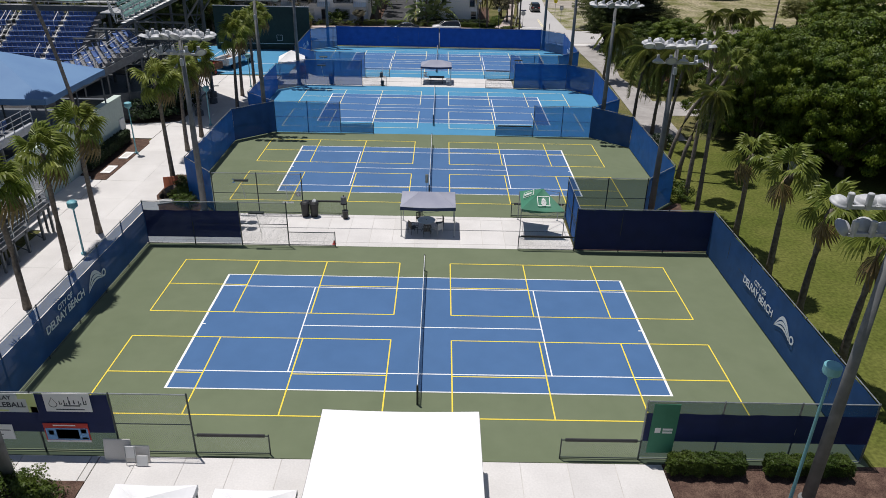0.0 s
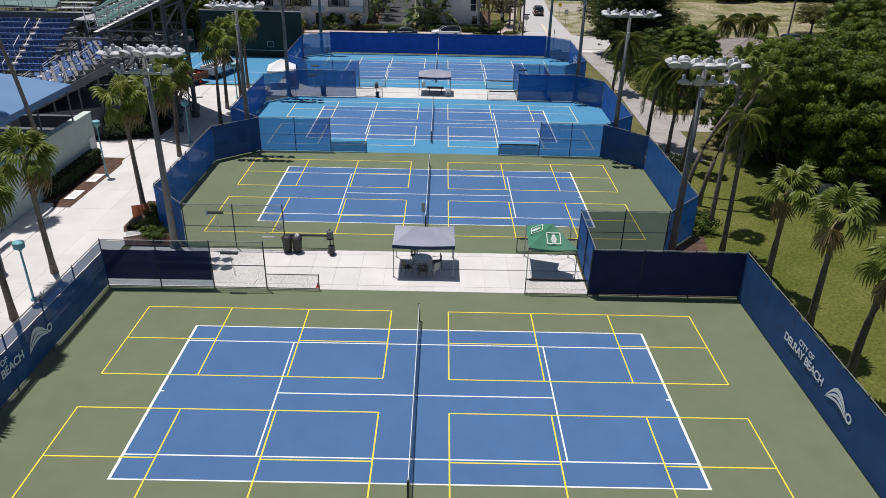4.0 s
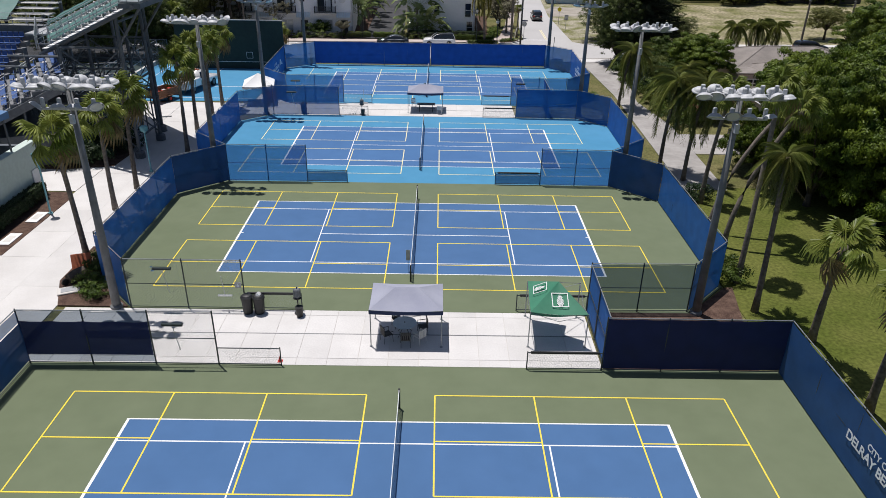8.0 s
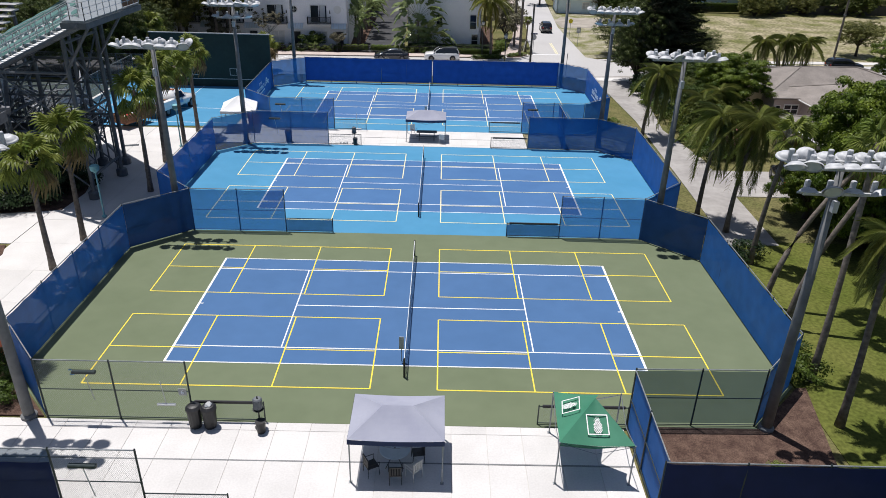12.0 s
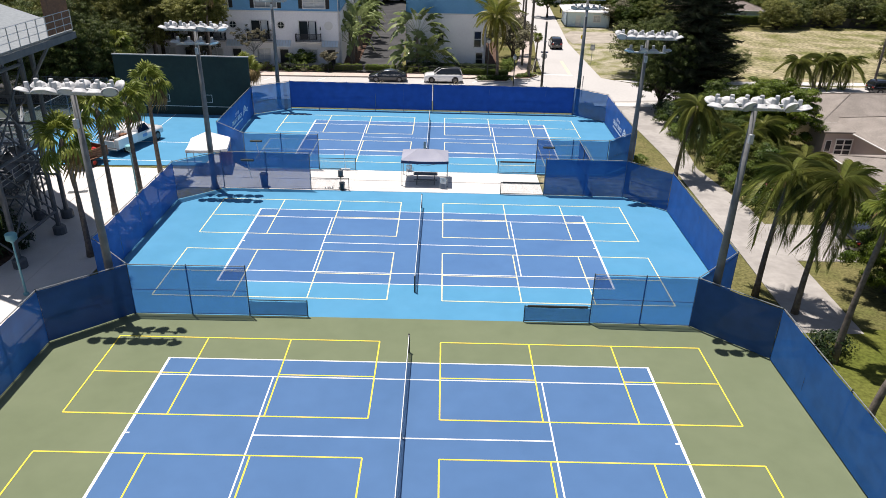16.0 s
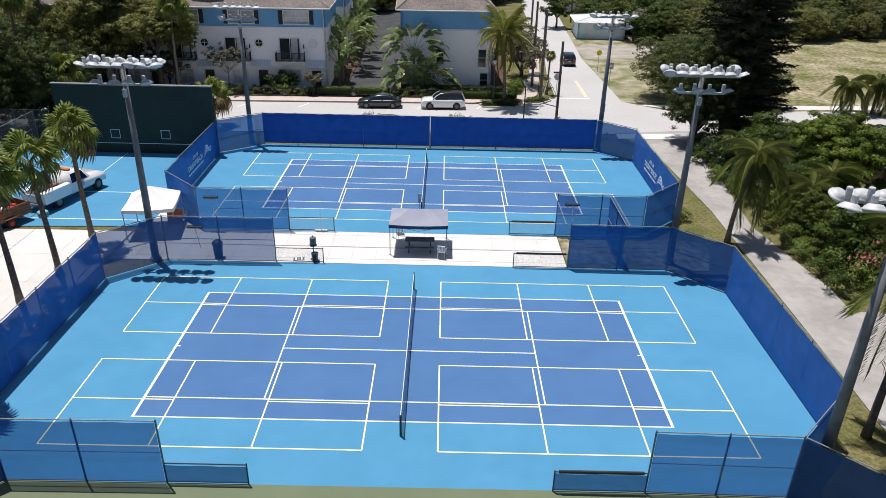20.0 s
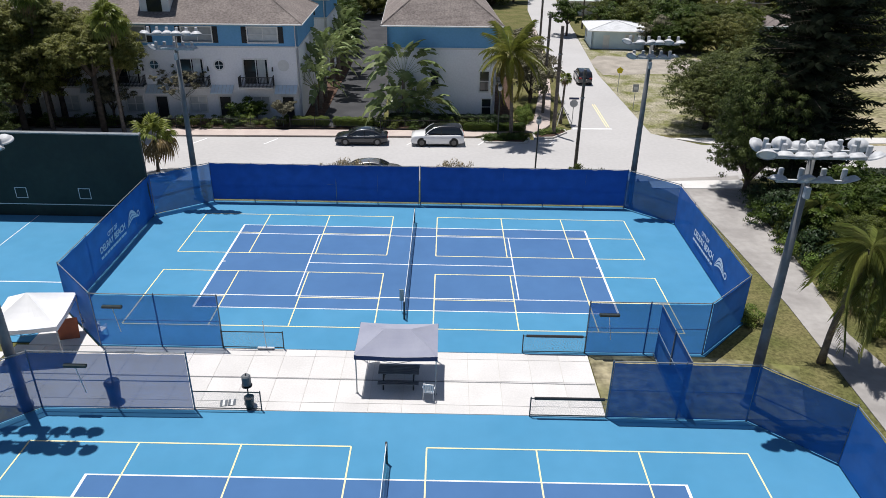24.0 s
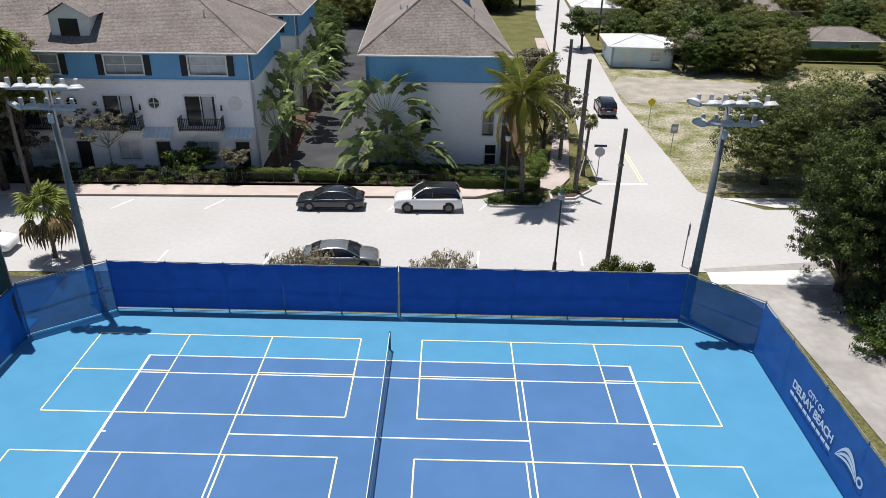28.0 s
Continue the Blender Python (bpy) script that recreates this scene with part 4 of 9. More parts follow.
slab("pavement", [(9.2, 96.0), (11.4, 95.2), (12.8, 98.0), (14.5, 110.3), (15.9, 123.0), (18.0, 160.0), (16.4, 160.0), (14.4, 123.0), (13.05, 110.2), (11.3, 99.5)], -0.05, 0.13, M["paver"], "pinkish brick pavement along the side road", "pavement")
slab("pavement", [(18.9, 81.0), (26.5, 81.3), (26.9, 83.3), (19.0, 82.5)], -0.05, 0.02, M["concrete"], "pale concrete kerb ramp at the lane mouth", "pavement")
slab("pavement", [(27.5, 93.0), (60.0, 95.0), (140, 98.0), (140, 99.8), (60, 96.8), (24.0, 94.6)], -0.05, 0.02, M["concrete"], "pale concrete footpath along the field", "pavement")
slab("house_drive", [(-13.3, 95.6), (-4.2, 96.0), (-5.3, 135.0), (-7.6, 172.0), (-19.0, 172.0), (-12.6, 130.0)], -0.05, 0.0, M["asphalt"], "dark asphalt drive between the town houses", "road")
slab("garden_bed", [(-140, 91.0), (-24.0, 95.0), (9.0, 95.9), (10.4, 121.0), (7.8, 121.0), (7.6, 99.8), (-3.7, 99.2), (-4.1, 96.1), (-13.4, 95.7), (-13.6, 98.4), (-140, 93.2)], -0.05, 0.06, M["mulch"], "dark planted garden bed in front of the houses", "planting bed")
slab("planting_bed", [(-12.5, 99.2), (-10.5, 99.2), (-10.9, 128.5), (-12.7, 128.5)], -0.05, 0.08, M["mulch"], "dark mulch bed beside the drive", "planting bed")
slab("stadium_yard", [(-75, -25), (-28.0, -25), (-28.0, 30.5), (-34.1, 33.0), (-34.1, 57.0), (-75, 57.0)], -0.055, -0.02, M["asphalt"], "dark asphalt yard below the stands", "road")
slab("asphalt_lot", [(-140, 75.4), (-19.2, 76.3), (-19.6, 80.2), (-31.5, 79.9), (-35.5, 91.5), (-140, 86.9)], -0.05, -0.007, M["asphalt"], "dark asphalt lot behind the practice wall", "road")
slab("field_path", [(23.0, 122.0), (40.0, 125.0), (42.0, 133.0), (24.6, 135.0), (22.6, 130.0)], -0.05, -0.015, M["sand"], "bare sandy track off the side road", "path")


def island(outline, label):
    slab("kerb_island", outline, -0.05, 0.14, M["kerb"], label, "kerb")
    cx, cy = sum(p[0] for p in outline) / len(outline), sum(p[1] for p in outline) / len(outline)
    slab("planting_bed", [(cx + (x - cx) * 0.88, cy + (y - cy) * 0.85) for x, y in outline], 0.1, 0.16, M["mulch"], "planted mulch bed inside the kerb", "planting bed")


island([(6.0, 91.9), (9.8, 91.9), (10.3, 93.3), (10.0, 94.1), (6.4, 93.8), (5.6, 93.1)], "pale concrete kerbed island with low plants")
island([(10.7, 93.4), (12.6, 93.7), (14.2, 95.6), (14.1, 96.6), (11.6, 96.0), (10.7, 95.0)], "pale concrete kerbed corner with low plants")


# ---- stadium beside the walkway ----
def railing(pts, h, parent, mat_name="aluminium", bars=3, gap=1.5):
    for a, b in zip(pts, pts[1:]):
        a, b = Vector(a), Vector(b)
        n = max(1, round((b - a).length / gap))
        for i in range(n + 1):
            p = a.lerp(b, i / n)
            part("post", tubemesh([p, p + Vector((0, 0, h))], 0.03, 5), M[mat_name], parent)
        for k in range(bars):
            z = Vector((0, 0, h * (k + 1) / bars))
            part("rail", tubemesh([a + z, b + z], 0.025, 5), M[mat_name], parent)


def seat_mesh():
    bm = bmesh.new()
    box(bm, -0.23, -0.22, 0.38, 0.23, 0.2, 0.43, 0.015)
    box(bm, -0.23, 0.18, 0.42, 0.23, 0.23, 0.82, 0.015)
    box(bm, -0.03, 0.02, 0.0, 0.03, 0.1, 0.4)
    me = mesh_of(bm, "stadium_seat")
    me.materials.append(M["seat_blue"])
    return me


SEAT = seat_mesh()


def seat_block(m, cols, rows, run=0.85, rise=0.42, label="blue plastic stadium seats on a stepped stand", skip=()):
    """Seat rows that climb along +y, facing -y, on concrete steps."""
    t = thing("grandstand", label, "grandstand", m)
    w = cols * 0.52
    for r in range(rows):
        part("step", boxmesh(-w / 2 - 0.3, r * run, -0.5 if r == 0 else (r - 1) * rise, w / 2 + 0.3, (r + 1) * run + (0.4 if r == rows - 1 else 0), r * rise), M["stand_step"], t)
    # dark colour on this wall stands for the shade under the seats
    part("substructure", boxmesh(-w / 2 - 0.1, 0.25, -m.translation.z - 0.03, w / 2 + 0.1, rows * run, -0.49), M["steel_dark"], t, "wall below the seats, coloured dark for shade")
    vs, fs = [], []
    sv = [v.co.copy() for v in SEAT.vertices]
    sf = [tuple(p.vertices) for p in SEAT.polygons]
    count = 0
    for r in range(rows):
        for c in range(cols):
            if c in skip:
                continue
            x, y, z = -w / 2 + (c + 0.5) * 0.52, r * run + 0.5, r * rise
            if count < 300:
                o = new("seat", SEAT)
                o.parent = t
                o.matrix_basis = pose(x, y, z)
                count += 1
            else:
                k = len(vs)
                vs.extend([(v.x + x, v.y + y, v.z + z) for v in sv])
                fs.extend([tuple(i + k for i in f) for f in sf])
    if vs:
        raw("seats", vs, fs, M["seat_blue"], t)["kind"] = "stuff"
    for c in skip:
        x = -w / 2 + (c + 0.5) * 0.52
        for s in (-0.55, 0.55):
            for r in range(0, rows - 1, 3):
                part("handrail", tubemesh([(x + s, r * run + 0.3, r * rise), (x + s, r * run + 0.3, r * rise + 0.95), (x + s, (r + 2) * run, (r + 2) * rise + 0.9), (x + s, (r + 2) * run, (r + 2) * rise)], 0.035, 5), M["white"], t, "white tubular handrail")
        for r in range(rows):
            part("aisle_step", boxmesh(x - 0.45, r * run - 0.35, r * rise - 0.2, x + 0.45, r * run + 0.02, r * rise - 0.02), M["offwhite"], t)
    return t


seat_block(pose(-44.5, 42.5, 4.2), 26, 10, skip=(8, 9, 19))
seat_block(pose(-38.2, 37.8, 3.2, 0, 0, -60), 17, 10, label="blue stadium seats on a stand with white aisle rails", skip=(3, 11))
seat_block(pose(-34.5, 10.0, 3.2, 0, 0, -90), 18, 7, label="blue stadium seats behind a grey railing", skip=(5, 12))

wall = thing("stadium_wall", "pale sage rendered stadium wall with a white door", "wall")
part("wall", boxmesh(-28.75, 8.9, -0.1, -28.2, 31.2, 3.95, 0.03), M["wall_sage"], wall)
part("coping", boxmesh(-28.8, 8.9, 3.952, -28.15, 31.25, 4.03, 0.02), M["wall_sage"], wall)
# return wall gets a dark colour in place of the shade behind the wall
part("return_wall", boxmesh(-34.0, 30.8, -0.1, -28.76, 31.2, 3.7), M["steel_dark"], wall, "return wall, coloured dark for shade")
for y in (13.2, 15.0, 29.9):
    d = part("door", boxmesh(-28.2, y, 0, -28.12, y + 1.0, 2.1, 0.01), M["white"], wall, "white painted steel door")
    part("handle", boxmesh(-28.12, y + 0.82, 1.0, -28.07, y + 0.9, 1.12), M["rail_grey"], d)
# panels under the stand: shade put into their dark colour
under = thing("stand_wall", "wall under the grandstand, coloured dark for shade", "wall")
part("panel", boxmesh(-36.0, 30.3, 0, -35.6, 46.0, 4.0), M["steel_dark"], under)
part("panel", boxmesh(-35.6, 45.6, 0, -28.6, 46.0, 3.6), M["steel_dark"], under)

rails = thing("stand_railing", "grey metal railing along the edge of the stand", "railing")
railing([(-36.0, 33.9, 3.3), (-28.5, 38.25, 7.1), (-32.6, 45.4, 7.1)], 1.0, rails, gap=1.2)
railing([(-27.7, 2.0, 6.0), (-27.7, 16.0, 6.0)], 1.1, rails, gap=1.2)
edge = thing("stand_fascia", "dark fascia and posts below the stand edge", "stand")
part("fascia", tubemesh([(-36.0, 33.85, 3.0), (-28.45, 38.2, 6.8), (-32.6, 45.5, 6.8)], 0.2, 6), M["aluminium"], edge)
part("fascia", boxmesh(-27.9, 2.0, 5.5, -27.6, 16.0, 6.0), M["aluminium"], edge)
raw("side_panel", [(-35.98 + 7.62 * f + 0.05 * k, 33.58 + 4.4 * f - 0.087 * k, 2.35 + 3.75 * f + h) for f in (0, 1) for k in (0, 1) for h in (0, 0.72)],
    [(0, 1, 5, 4), (2, 6, 7, 3), (1, 3, 7, 5), (0, 4, 6, 2), (0, 2, 3, 1), (4, 5, 7, 6)], M["stand_step"], edge)
for f in (0.35, 0.6, 0.8, 0.98):
    x, y = -36.0 + 7.5 * f, 33.8 + 4.35 * f
    part("column", tubemesh([(x, y, 0), (x, y, 3.1 + 3.7 * f)], 0.1, 8), M["steel_dark"], edge)
for y in (4.0, 8.0, 12.0):
    part("column", tubemesh([(-27.8, y, 0), (-27.8, y, 5.6)], 0.1, 8), M["steel_dark"], edge)
part("back_panel", boxmesh(-29.0, 2.0, 0, -28.6, 9.0, 5.3), M["steel_dark"], edge)

# shade canopy
can = thing("shade_canopy", "light blue fabric shade canopy on steel posts", "canopy")
bm = bmesh.new()
cx0, cx1, cy0, cy1, ze, za = -40.6, -28.1, 18.9, 28.9, 6.85, 9.3
ap0 = bm.verts.new((-34.6, 24.2, za))
n = 10
rim = [(cx0 + (cx1 - cx0) * i / n, cy0) for i in range(n)] + [(cx1, cy0 + (cy1 - cy0) * i / n) for i in range(n)] + [(cx1 - (cx1 - cx0) * i / n, cy1) for i in range(n)] + [(cx0, cy1 - (cy1 - cy0) * i / n) for i in range(n)]
top = [bm.verts.new((x, y, ze - 0.0)) for x, y in rim]
low = [bm.verts.new((x, y, ze - 0.45 + 0.05 * math.sin(i * 2.1))) for i, (x, y) in enumerate(rim)]
for i in range(len(rim)):
    j = (i + 1) % len(rim)
    bm.faces.new((top[i], top[j], ap0))
    bm.faces.new((low[i], low[j], top[j], top[i]))
part("fabric", bm, M["canvas_blue"], can, "light blue fabric roof with a short valance")
for x in (-40.3, -34.6, -28.4):
    for y in (19.2, 24.0, 28.6):
        part("post", tubemesh([(x, y, 0), (x, y, ze)], 0.07, 8), M["steel_dark"], can)
part("deck", boxmesh(-40.6, 18.8, 3.0, -29.2, 28.9, 3.3), M["steel_dark"], can)

# raised upper stand on a steel frame: rows climb along +x, a stair runs up its open edge
up = thing("upper_stand", "raised bleacher with green netting on a dark steel frame", "grandstand", pose(-31.0, 38.0, 0))
R = 12


def edge_y(x):
    return 2.2 - 0.465 * x


def rake(x):
    return 8.85 + 0.44 * x


def fan_out(me):
    """The rows turn back from the stair, round the corner of the bowl."""
    for v in (me.verts if isinstance(me, bmesh.types.BMesh) else me.vertices):
        v.co.x -= 0.5 * max(0.0, v.co.y - edge_y(v.co.x) - 1.2)
    return me



for r in range(R):
    x0 = r * 0.8
    z = rake(x0)
    y0 = edge_y(x0)
    part("deck_board", fan_out(boxmesh(x0, y0 + 1.2, z - 0.1, x0 + 0.84, y0 + 10.4, z)), M["aluminium"], up)
    part("riser", fan_out(boxmesh(x0, y0 + 1.2, z - 0.36, x0 + 0.04, y0 + 10.4, z - 0.1)), M["steel_dark"], up)
    for a, b in ((3.6, 5.2), (7.4, 9.2)):
        part("bench", fan_out(boxmesh(x0 + 0.35, y0 + a, z + 0.34, x0 + 0.66, y0 + b, z + 0.40)), M["offwhite"], up)
        for k in (0.15, 0.85):
            part("bench_leg", fan_out(boxmesh(x0 + 0.46, y0 + a + (b - a) * k - 0.03, z, x0 + 0.54, y0 + a + (b - a) * k + 0.03, z + 0.34)), M["aluminium"], up)
    for k in range(2):
        part("stair_tread", boxmesh(x0 + 0.4 * k, y0 + 0.05, z + 0.18 * k - 0.06, x0 + 0.4 * k + 0.42, y0 + 1.15, z + 0.18 * k), M["white"], up, "white stair tread")


def netting(y0, y1, seed):
    """A green net sheet laid over the rows, sagging between them."""
    rr = random.Random(seed)
    n, m = 16, 6
    vs, fs = [], []
    for a in range(n + 1):
        x = 9.4 * a / n
        for b in range(m + 1):
            f = b / m
            vs.append((x, edge_y(x) + y0 + (y1 - y0) * f + rr.uniform(-0.05, 0.05), rake(x) + 0.50 + 0.03 * math.sin(a * 2.1) + rr.uniform(-0.025, 0.025) - 0.2 * (f in (0.0, 1.0))))
    for a in range(n):
        for b in range(m):
            k = a * (m + 1) + b
            fs.append((k, k + 1, k + m + 2, k + m + 1))
    me = bpy.data.meshes.new("netting")
    me.from_pydata(vs, [], fs)
    part("netting", fan_out(me), M["deck_green"], up, "green windbreak netting over the rows")


netting(1.35, 3.5, 1)
netting(5.3, 7.3, 2)
netting(9.2, 10.4, 3)
for y in (0.0, 1.2):
    part("stringer", tubemesh([(-0.3, edge_y(-0.3) + y, 8.35), (10.0, edge_y(10.0) + y, 12.95)], 0.15, 6), M["steel_dark"], up)
# back arm, y 6.2 to 16.2, is added only to shade the ground
tw = bmesh.new()
prism(tw, [(9.0, -2.35), (10.4, -2.35), (10.4, 6.2), (8.0, 8.8), (0.4, 16.2), (-2.0, 13.6), (5.2, 6.2), (8.5, -0.6)], 13.12, 13.25)
part("top_walk", tw, M["rail_grey"], up, "pale top walkway with a back arm added to cast shade")
te = bmesh.new()
prism(te, [(8.9, -2.45), (10.5, -2.45), (10.5, 6.3), (6.3, 6.3), (9.2, -0.5)], 12.75, 13.115)
part("top_walk_edge", te, M["steel_dark"], up)
railing([(-0.3, 2.36, 8.8), (9.5, -2.3, 13.2), (10.4, -2.3, 13.25), (10.4, 6.2, 13.25)], 1.1, up, gap=0.9)
railing([(0.0, 3.4, 8.9), (9.4, -0.95, 13.0)], 1.0, up, bars=2, gap=1.6)
railing([(-1.15, 5.8, 8.9), (8.25, 1.6, 13.0)], 1.0, up, bars=1, gap=1.8)
railing([(-2.0, 7.5, 8.9), (7.4, 3.2, 13.0)], 1.0, up, bars=1, gap=1.8)
railing([(-0.5, 2.4, 8.75), (-5.2, 11.7, 8.75)], 1.1, up, gap=1.2)
part("back_screen", boxmesh(10.36, 3.4, 13.3, 10.4, 6.1, 15.4), M["wood_brown"], up, "brown board screen")
# the first two columns carry the added back arm of the top walk
POST = [(6.2, 8.6, 13.1), (0.8, 14.0, 13.1), (7.0, 1.0, 11.6), (7.0, 5.9, 11.6), (2.0, 1.0, 9.4), (2.0, 5.9, 9.4), (4.5, 8.2, 10.5), (-2.2, 3.6, 8.6), (-2.2, 8.6, 8.6)]
for x, y, z in POST:
    part("column", tubemesh([(x, y, 0), (x, y, z)], 0.16, 8), M["steel_dark"], up)
    part("footing", tubemesh([(x, y, 0), (x, y, 0.5), (x, y, 0.6)], [0.42, 0.42, 0.3], 10), M["steel_dark"], up)
for x, zt in ((7.0, 11.2), (2.0, 9.0)):
    for z0, z1 in ((1.6, 6.2), (6.2, zt)):
        part("brace", tubemesh([(x, 1.0, z0), (x, 5.9, z1)], 0.06, 6), M["steel_dark"], up)
        part("brace", tubemesh([(x, 5.9, z0), (x, 1.0, z1)], 0.06, 6), M["steel_dark"], up)
    for z1 in (1.6, 6.2, zt):
        part("beam", tubemesh([(x, 1.0, z1), (x, 5.9, z1)], 0.10, 6), M["steel_dark"], up)
for y in (1.0, 5.9):
    for z0, z1 in ((0.8, 5.0), (5.0, 9.2)):
        part("brace", tubemesh([(7.0, y, z0), (2.0, y, z1)], 0.06, 6), M["steel_dark"], up)
        part("brace", tubemesh([(2.0, y, z0), (7.0, y, z1)], 0.06, 6), M["steel_dark"], up)
        part("beam", tubemesh([(2.0, y, z1), (7.0, y, z1)], 0.10, 6), M["steel_dark"], up)
        part("brace", tubemesh([(-2.2, y, z0), (2.0, y, z1 * 0.9)], 0.06, 6), M["steel_dark"], up)
        part("beam", tubemesh([(-2.2, y, z1 * 0.92), (2.0, y, z1 * 0.92)], 0.10, 6), M["steel_dark"], up)
    part("cross_beam", tubemesh([(7.0, y, 9.5), (9.8, y - 1.4, 12.8)], 0.1, 6), M["steel_dark"], up)
    part("cross_beam", tubemesh([(6.6, y, 11.6), (10.0, y - 1.0, 12.9)], 0.1, 6), M["steel_dark"], up)
for y in (4.2, 8.4):
    for z in (3.4, 6.9):
        part("beam", tubemesh([(-6.0, y, z), (6.6, y - 0.4, z)], 0.09, 6), M["steel_dark"], up)
    for i in range(5):
        x = -5.8 + 2.4 * i
        part("strut", tubemesh([(x, y, 0), (x, y, 6.9)], 0.06, 6), M["steel_dark"], up)
        part("brace", tubemesh([(x, y, 3.4), (x + 2.4, y, 6.9)], 0.045, 5), M["steel_dark"], up)
        part("brace", tubemesh([(x + 2.4, y, 0.2), (x, y, 3.4)], 0.045, 5), M["steel_dark"], up)
# lower bleacher bays under and behind the raised stand
for bx, by, rz in ((-39.5, 47.5, 0), (-33.0, 49.5, 20), (-31.6, 44.0, -50)):
    lb = thing("bleacher", "grey bleacher frame with blue seats in the shade", "bleacher", pose(bx, by, 0, 0, 0, rz))
    for r in range(8):
        z = 1.0 + r * 0.42
        part("footboard", boxmesh(-3.2, r * 0.75, z - 0.06, 3.2, r * 0.75 + 0.6, z), M["steel_dark"], lb)
        part("bench", boxmesh(-3.2, r * 0.75 + 0.5, z + 0.36, 3.2, r * 0.75 + 0.8, z + 0.42), M["seat_blue" if bx < -36 else "steel_dark"], lb)
    for x in (-3.1, -1.0, 1.0, 3.1):
        part("rake_beam", tubemesh([(x, 0, 0.9), (x, 6.2, 4.3)], 0.07, 5), M["steel_dark"], lb)
        part("post", tubemesh([(x, 6.0, 0), (x, 6.0, 4.3)], 0.07, 5), M["steel_dark"], lb)
        part("post", tubemesh([(x, 3.0, 0), (x, 3.0, 2.6)], 0.06, 5), M["steel_dark"], lb)
        part("brace", tubemesh([(x, 3.0, 0.2), (x, 6.0, 4.0)], 0.04, 5), M["steel_dark"], lb)
        part("post", tubemesh([(x, 0.1, 0), (x, 0.1, 1.0)], 0.06, 5), M["steel_dark"], lb)
    railing([(-3.2, 0, 1.2), (-3.2, 6.2, 4.4)], 1.0, lb, gap=1.2)
    railing([(3.2, 0, 1.2), (3.2, 6.2, 4.4)], 1.0, lb, gap=1.2)
# long upper tier behind the lower seats
tier = thing("upper_tier", "long upper bleacher tier with green netting and railing", "grandstand", pose(-50.0, 50.6, 0))
for r in range(8):
    y0, z = r * 0.85, 8.9 + r * 0.4
    part("deck_board", boxmesh(-16.0, y0, z - 0.1, 14.0, y0 + 0.86, z), M["aluminium"], tier)
    part("bench", boxmesh(-16.0, y0 + 0.45, z + 0.34, 14.0, y0 + 0.75, z + 0.4), M["offwhite"], tier)
    for x in range(-15, 15, 3):
        part("bench_leg", boxmesh(x, y0 + 0.56, z, x + 0.06, y0 + 0.64, z + 0.34), M["aluminium"], tier)
for x0 in (-14.0, -5.0, 4.0):
    vs, fs = [], []
    for a in range(9):
        for b in range(7):
            vs.append((x0 + 6.5 * b / 6, 0.75 * a + 0.2, 9.0 + 0.35 * a + 0.42 + 0.06 * math.sin(a * 2 + b)))
    for a in range(8):
        for b in range(6):
            k = a * 7 + b
            fs.append((k, k + 1, k + 8, k + 7))
    raw("netting", vs, fs, M["deck_green"], tier)["label"] = "green netting over the rows"
railing([(-16.0, -0.1, 8.9), (14.0, -0.1, 8.9), (18.6, -4.0, 8.85)], 1.1, tier, gap=1.4)
part("fascia", boxmesh(-16.0, -0.2, 8.3, 14.0, 0.0, 8.9), M["steel_dark"], tier)
part("corner_deck", boxmesh(13.9, -3.4, 8.6, 16.8, 0.4, 8.75), M["aluminium"], tier)
for x in (-15, -8, -1, 6, 13):
    part("column", tubemesh([(x, 0.6, 0), (x, 0.6, 8.8)], 0.18, 8), M["steel_dark"], tier)
    part("column", tubemesh([(x, 5.8, 0), (x, 5.8, 11.3)], 0.18, 8), M["steel_dark"], tier)
    part("brace", tubemesh([(x, 0.6, 0.3), (x, 5.8, 8.5)], 0.08, 6), M["steel_dark"], tier)
    part("beam", tubemesh([(x, 0.6, 8.6), (x, 5.8, 11.2)], 0.14, 6), M["steel_dark"], tier)
# stair flight below it
st = thing("metal_stair", "grey metal stair with handrails under the stand", "stairs", pose(-29.5, 46.5, 0))
for i in range(16):
    part("tread", boxmesh(-1.5, i * 0.32, i * 0.2 + 0.1, 1.5, i * 0.32 + 0.3, i * 0.2 + 0.16), M["aluminium"], st)
railing([(-1.5, 0, 0.2), (-1.5, 5.0, 3.3)], 1.0, st, gap=1.2)
railing([(1.5, 0, 0.2), (1.5, 5.0, 3.3)], 1.0, st, gap=1.2)

# small raised bleacher by the walkway
bl = thing("bleacher", "small grey bleacher on posts with railings by the walkway", "bleacher", pose(-30.4, 3.6, 0))
for r in range(5):
    part("bench", boxmesh(r * 0.8, 0, 2.0 + r * 0.28, r * 0.8 + 0.3, 7.6, 2.06 + r * 0.28), M["aluminium"], bl)
    part("footboard", boxmesh(r * 0.8 + 0.25, 0, 1.64 + r * 0.28, r * 0.8 + 0.8, 7.6, 1.7 + r * 0.28), M["aluminium"], bl)
part("walkway_deck", boxmesh(4.0, 0, 2.9, 5.2, 7.6, 3.0), M["aluminium"], bl)
for y in (0.2, 2.6, 5.0, 7.4):
    part("frame", tubemesh([(0, y, 1.55), (4.1, y, 2.85)], 0.06, 5), M["steel_dark"], bl)
    part("post", tubemesh([(0.3, y, 0), (0.3, y, 1.6)], 0.07, 6), M["steel_dark"], bl)
    part("post", tubemesh([(4.9, y, 0), (4.9, y, 2.9)], 0.08, 6), M["steel_dark"], bl)
    part("brace", tubemesh([(0.3, y, 0.2), (4.9, y, 2.6)], 0.04, 5), M["steel_dark"], bl)
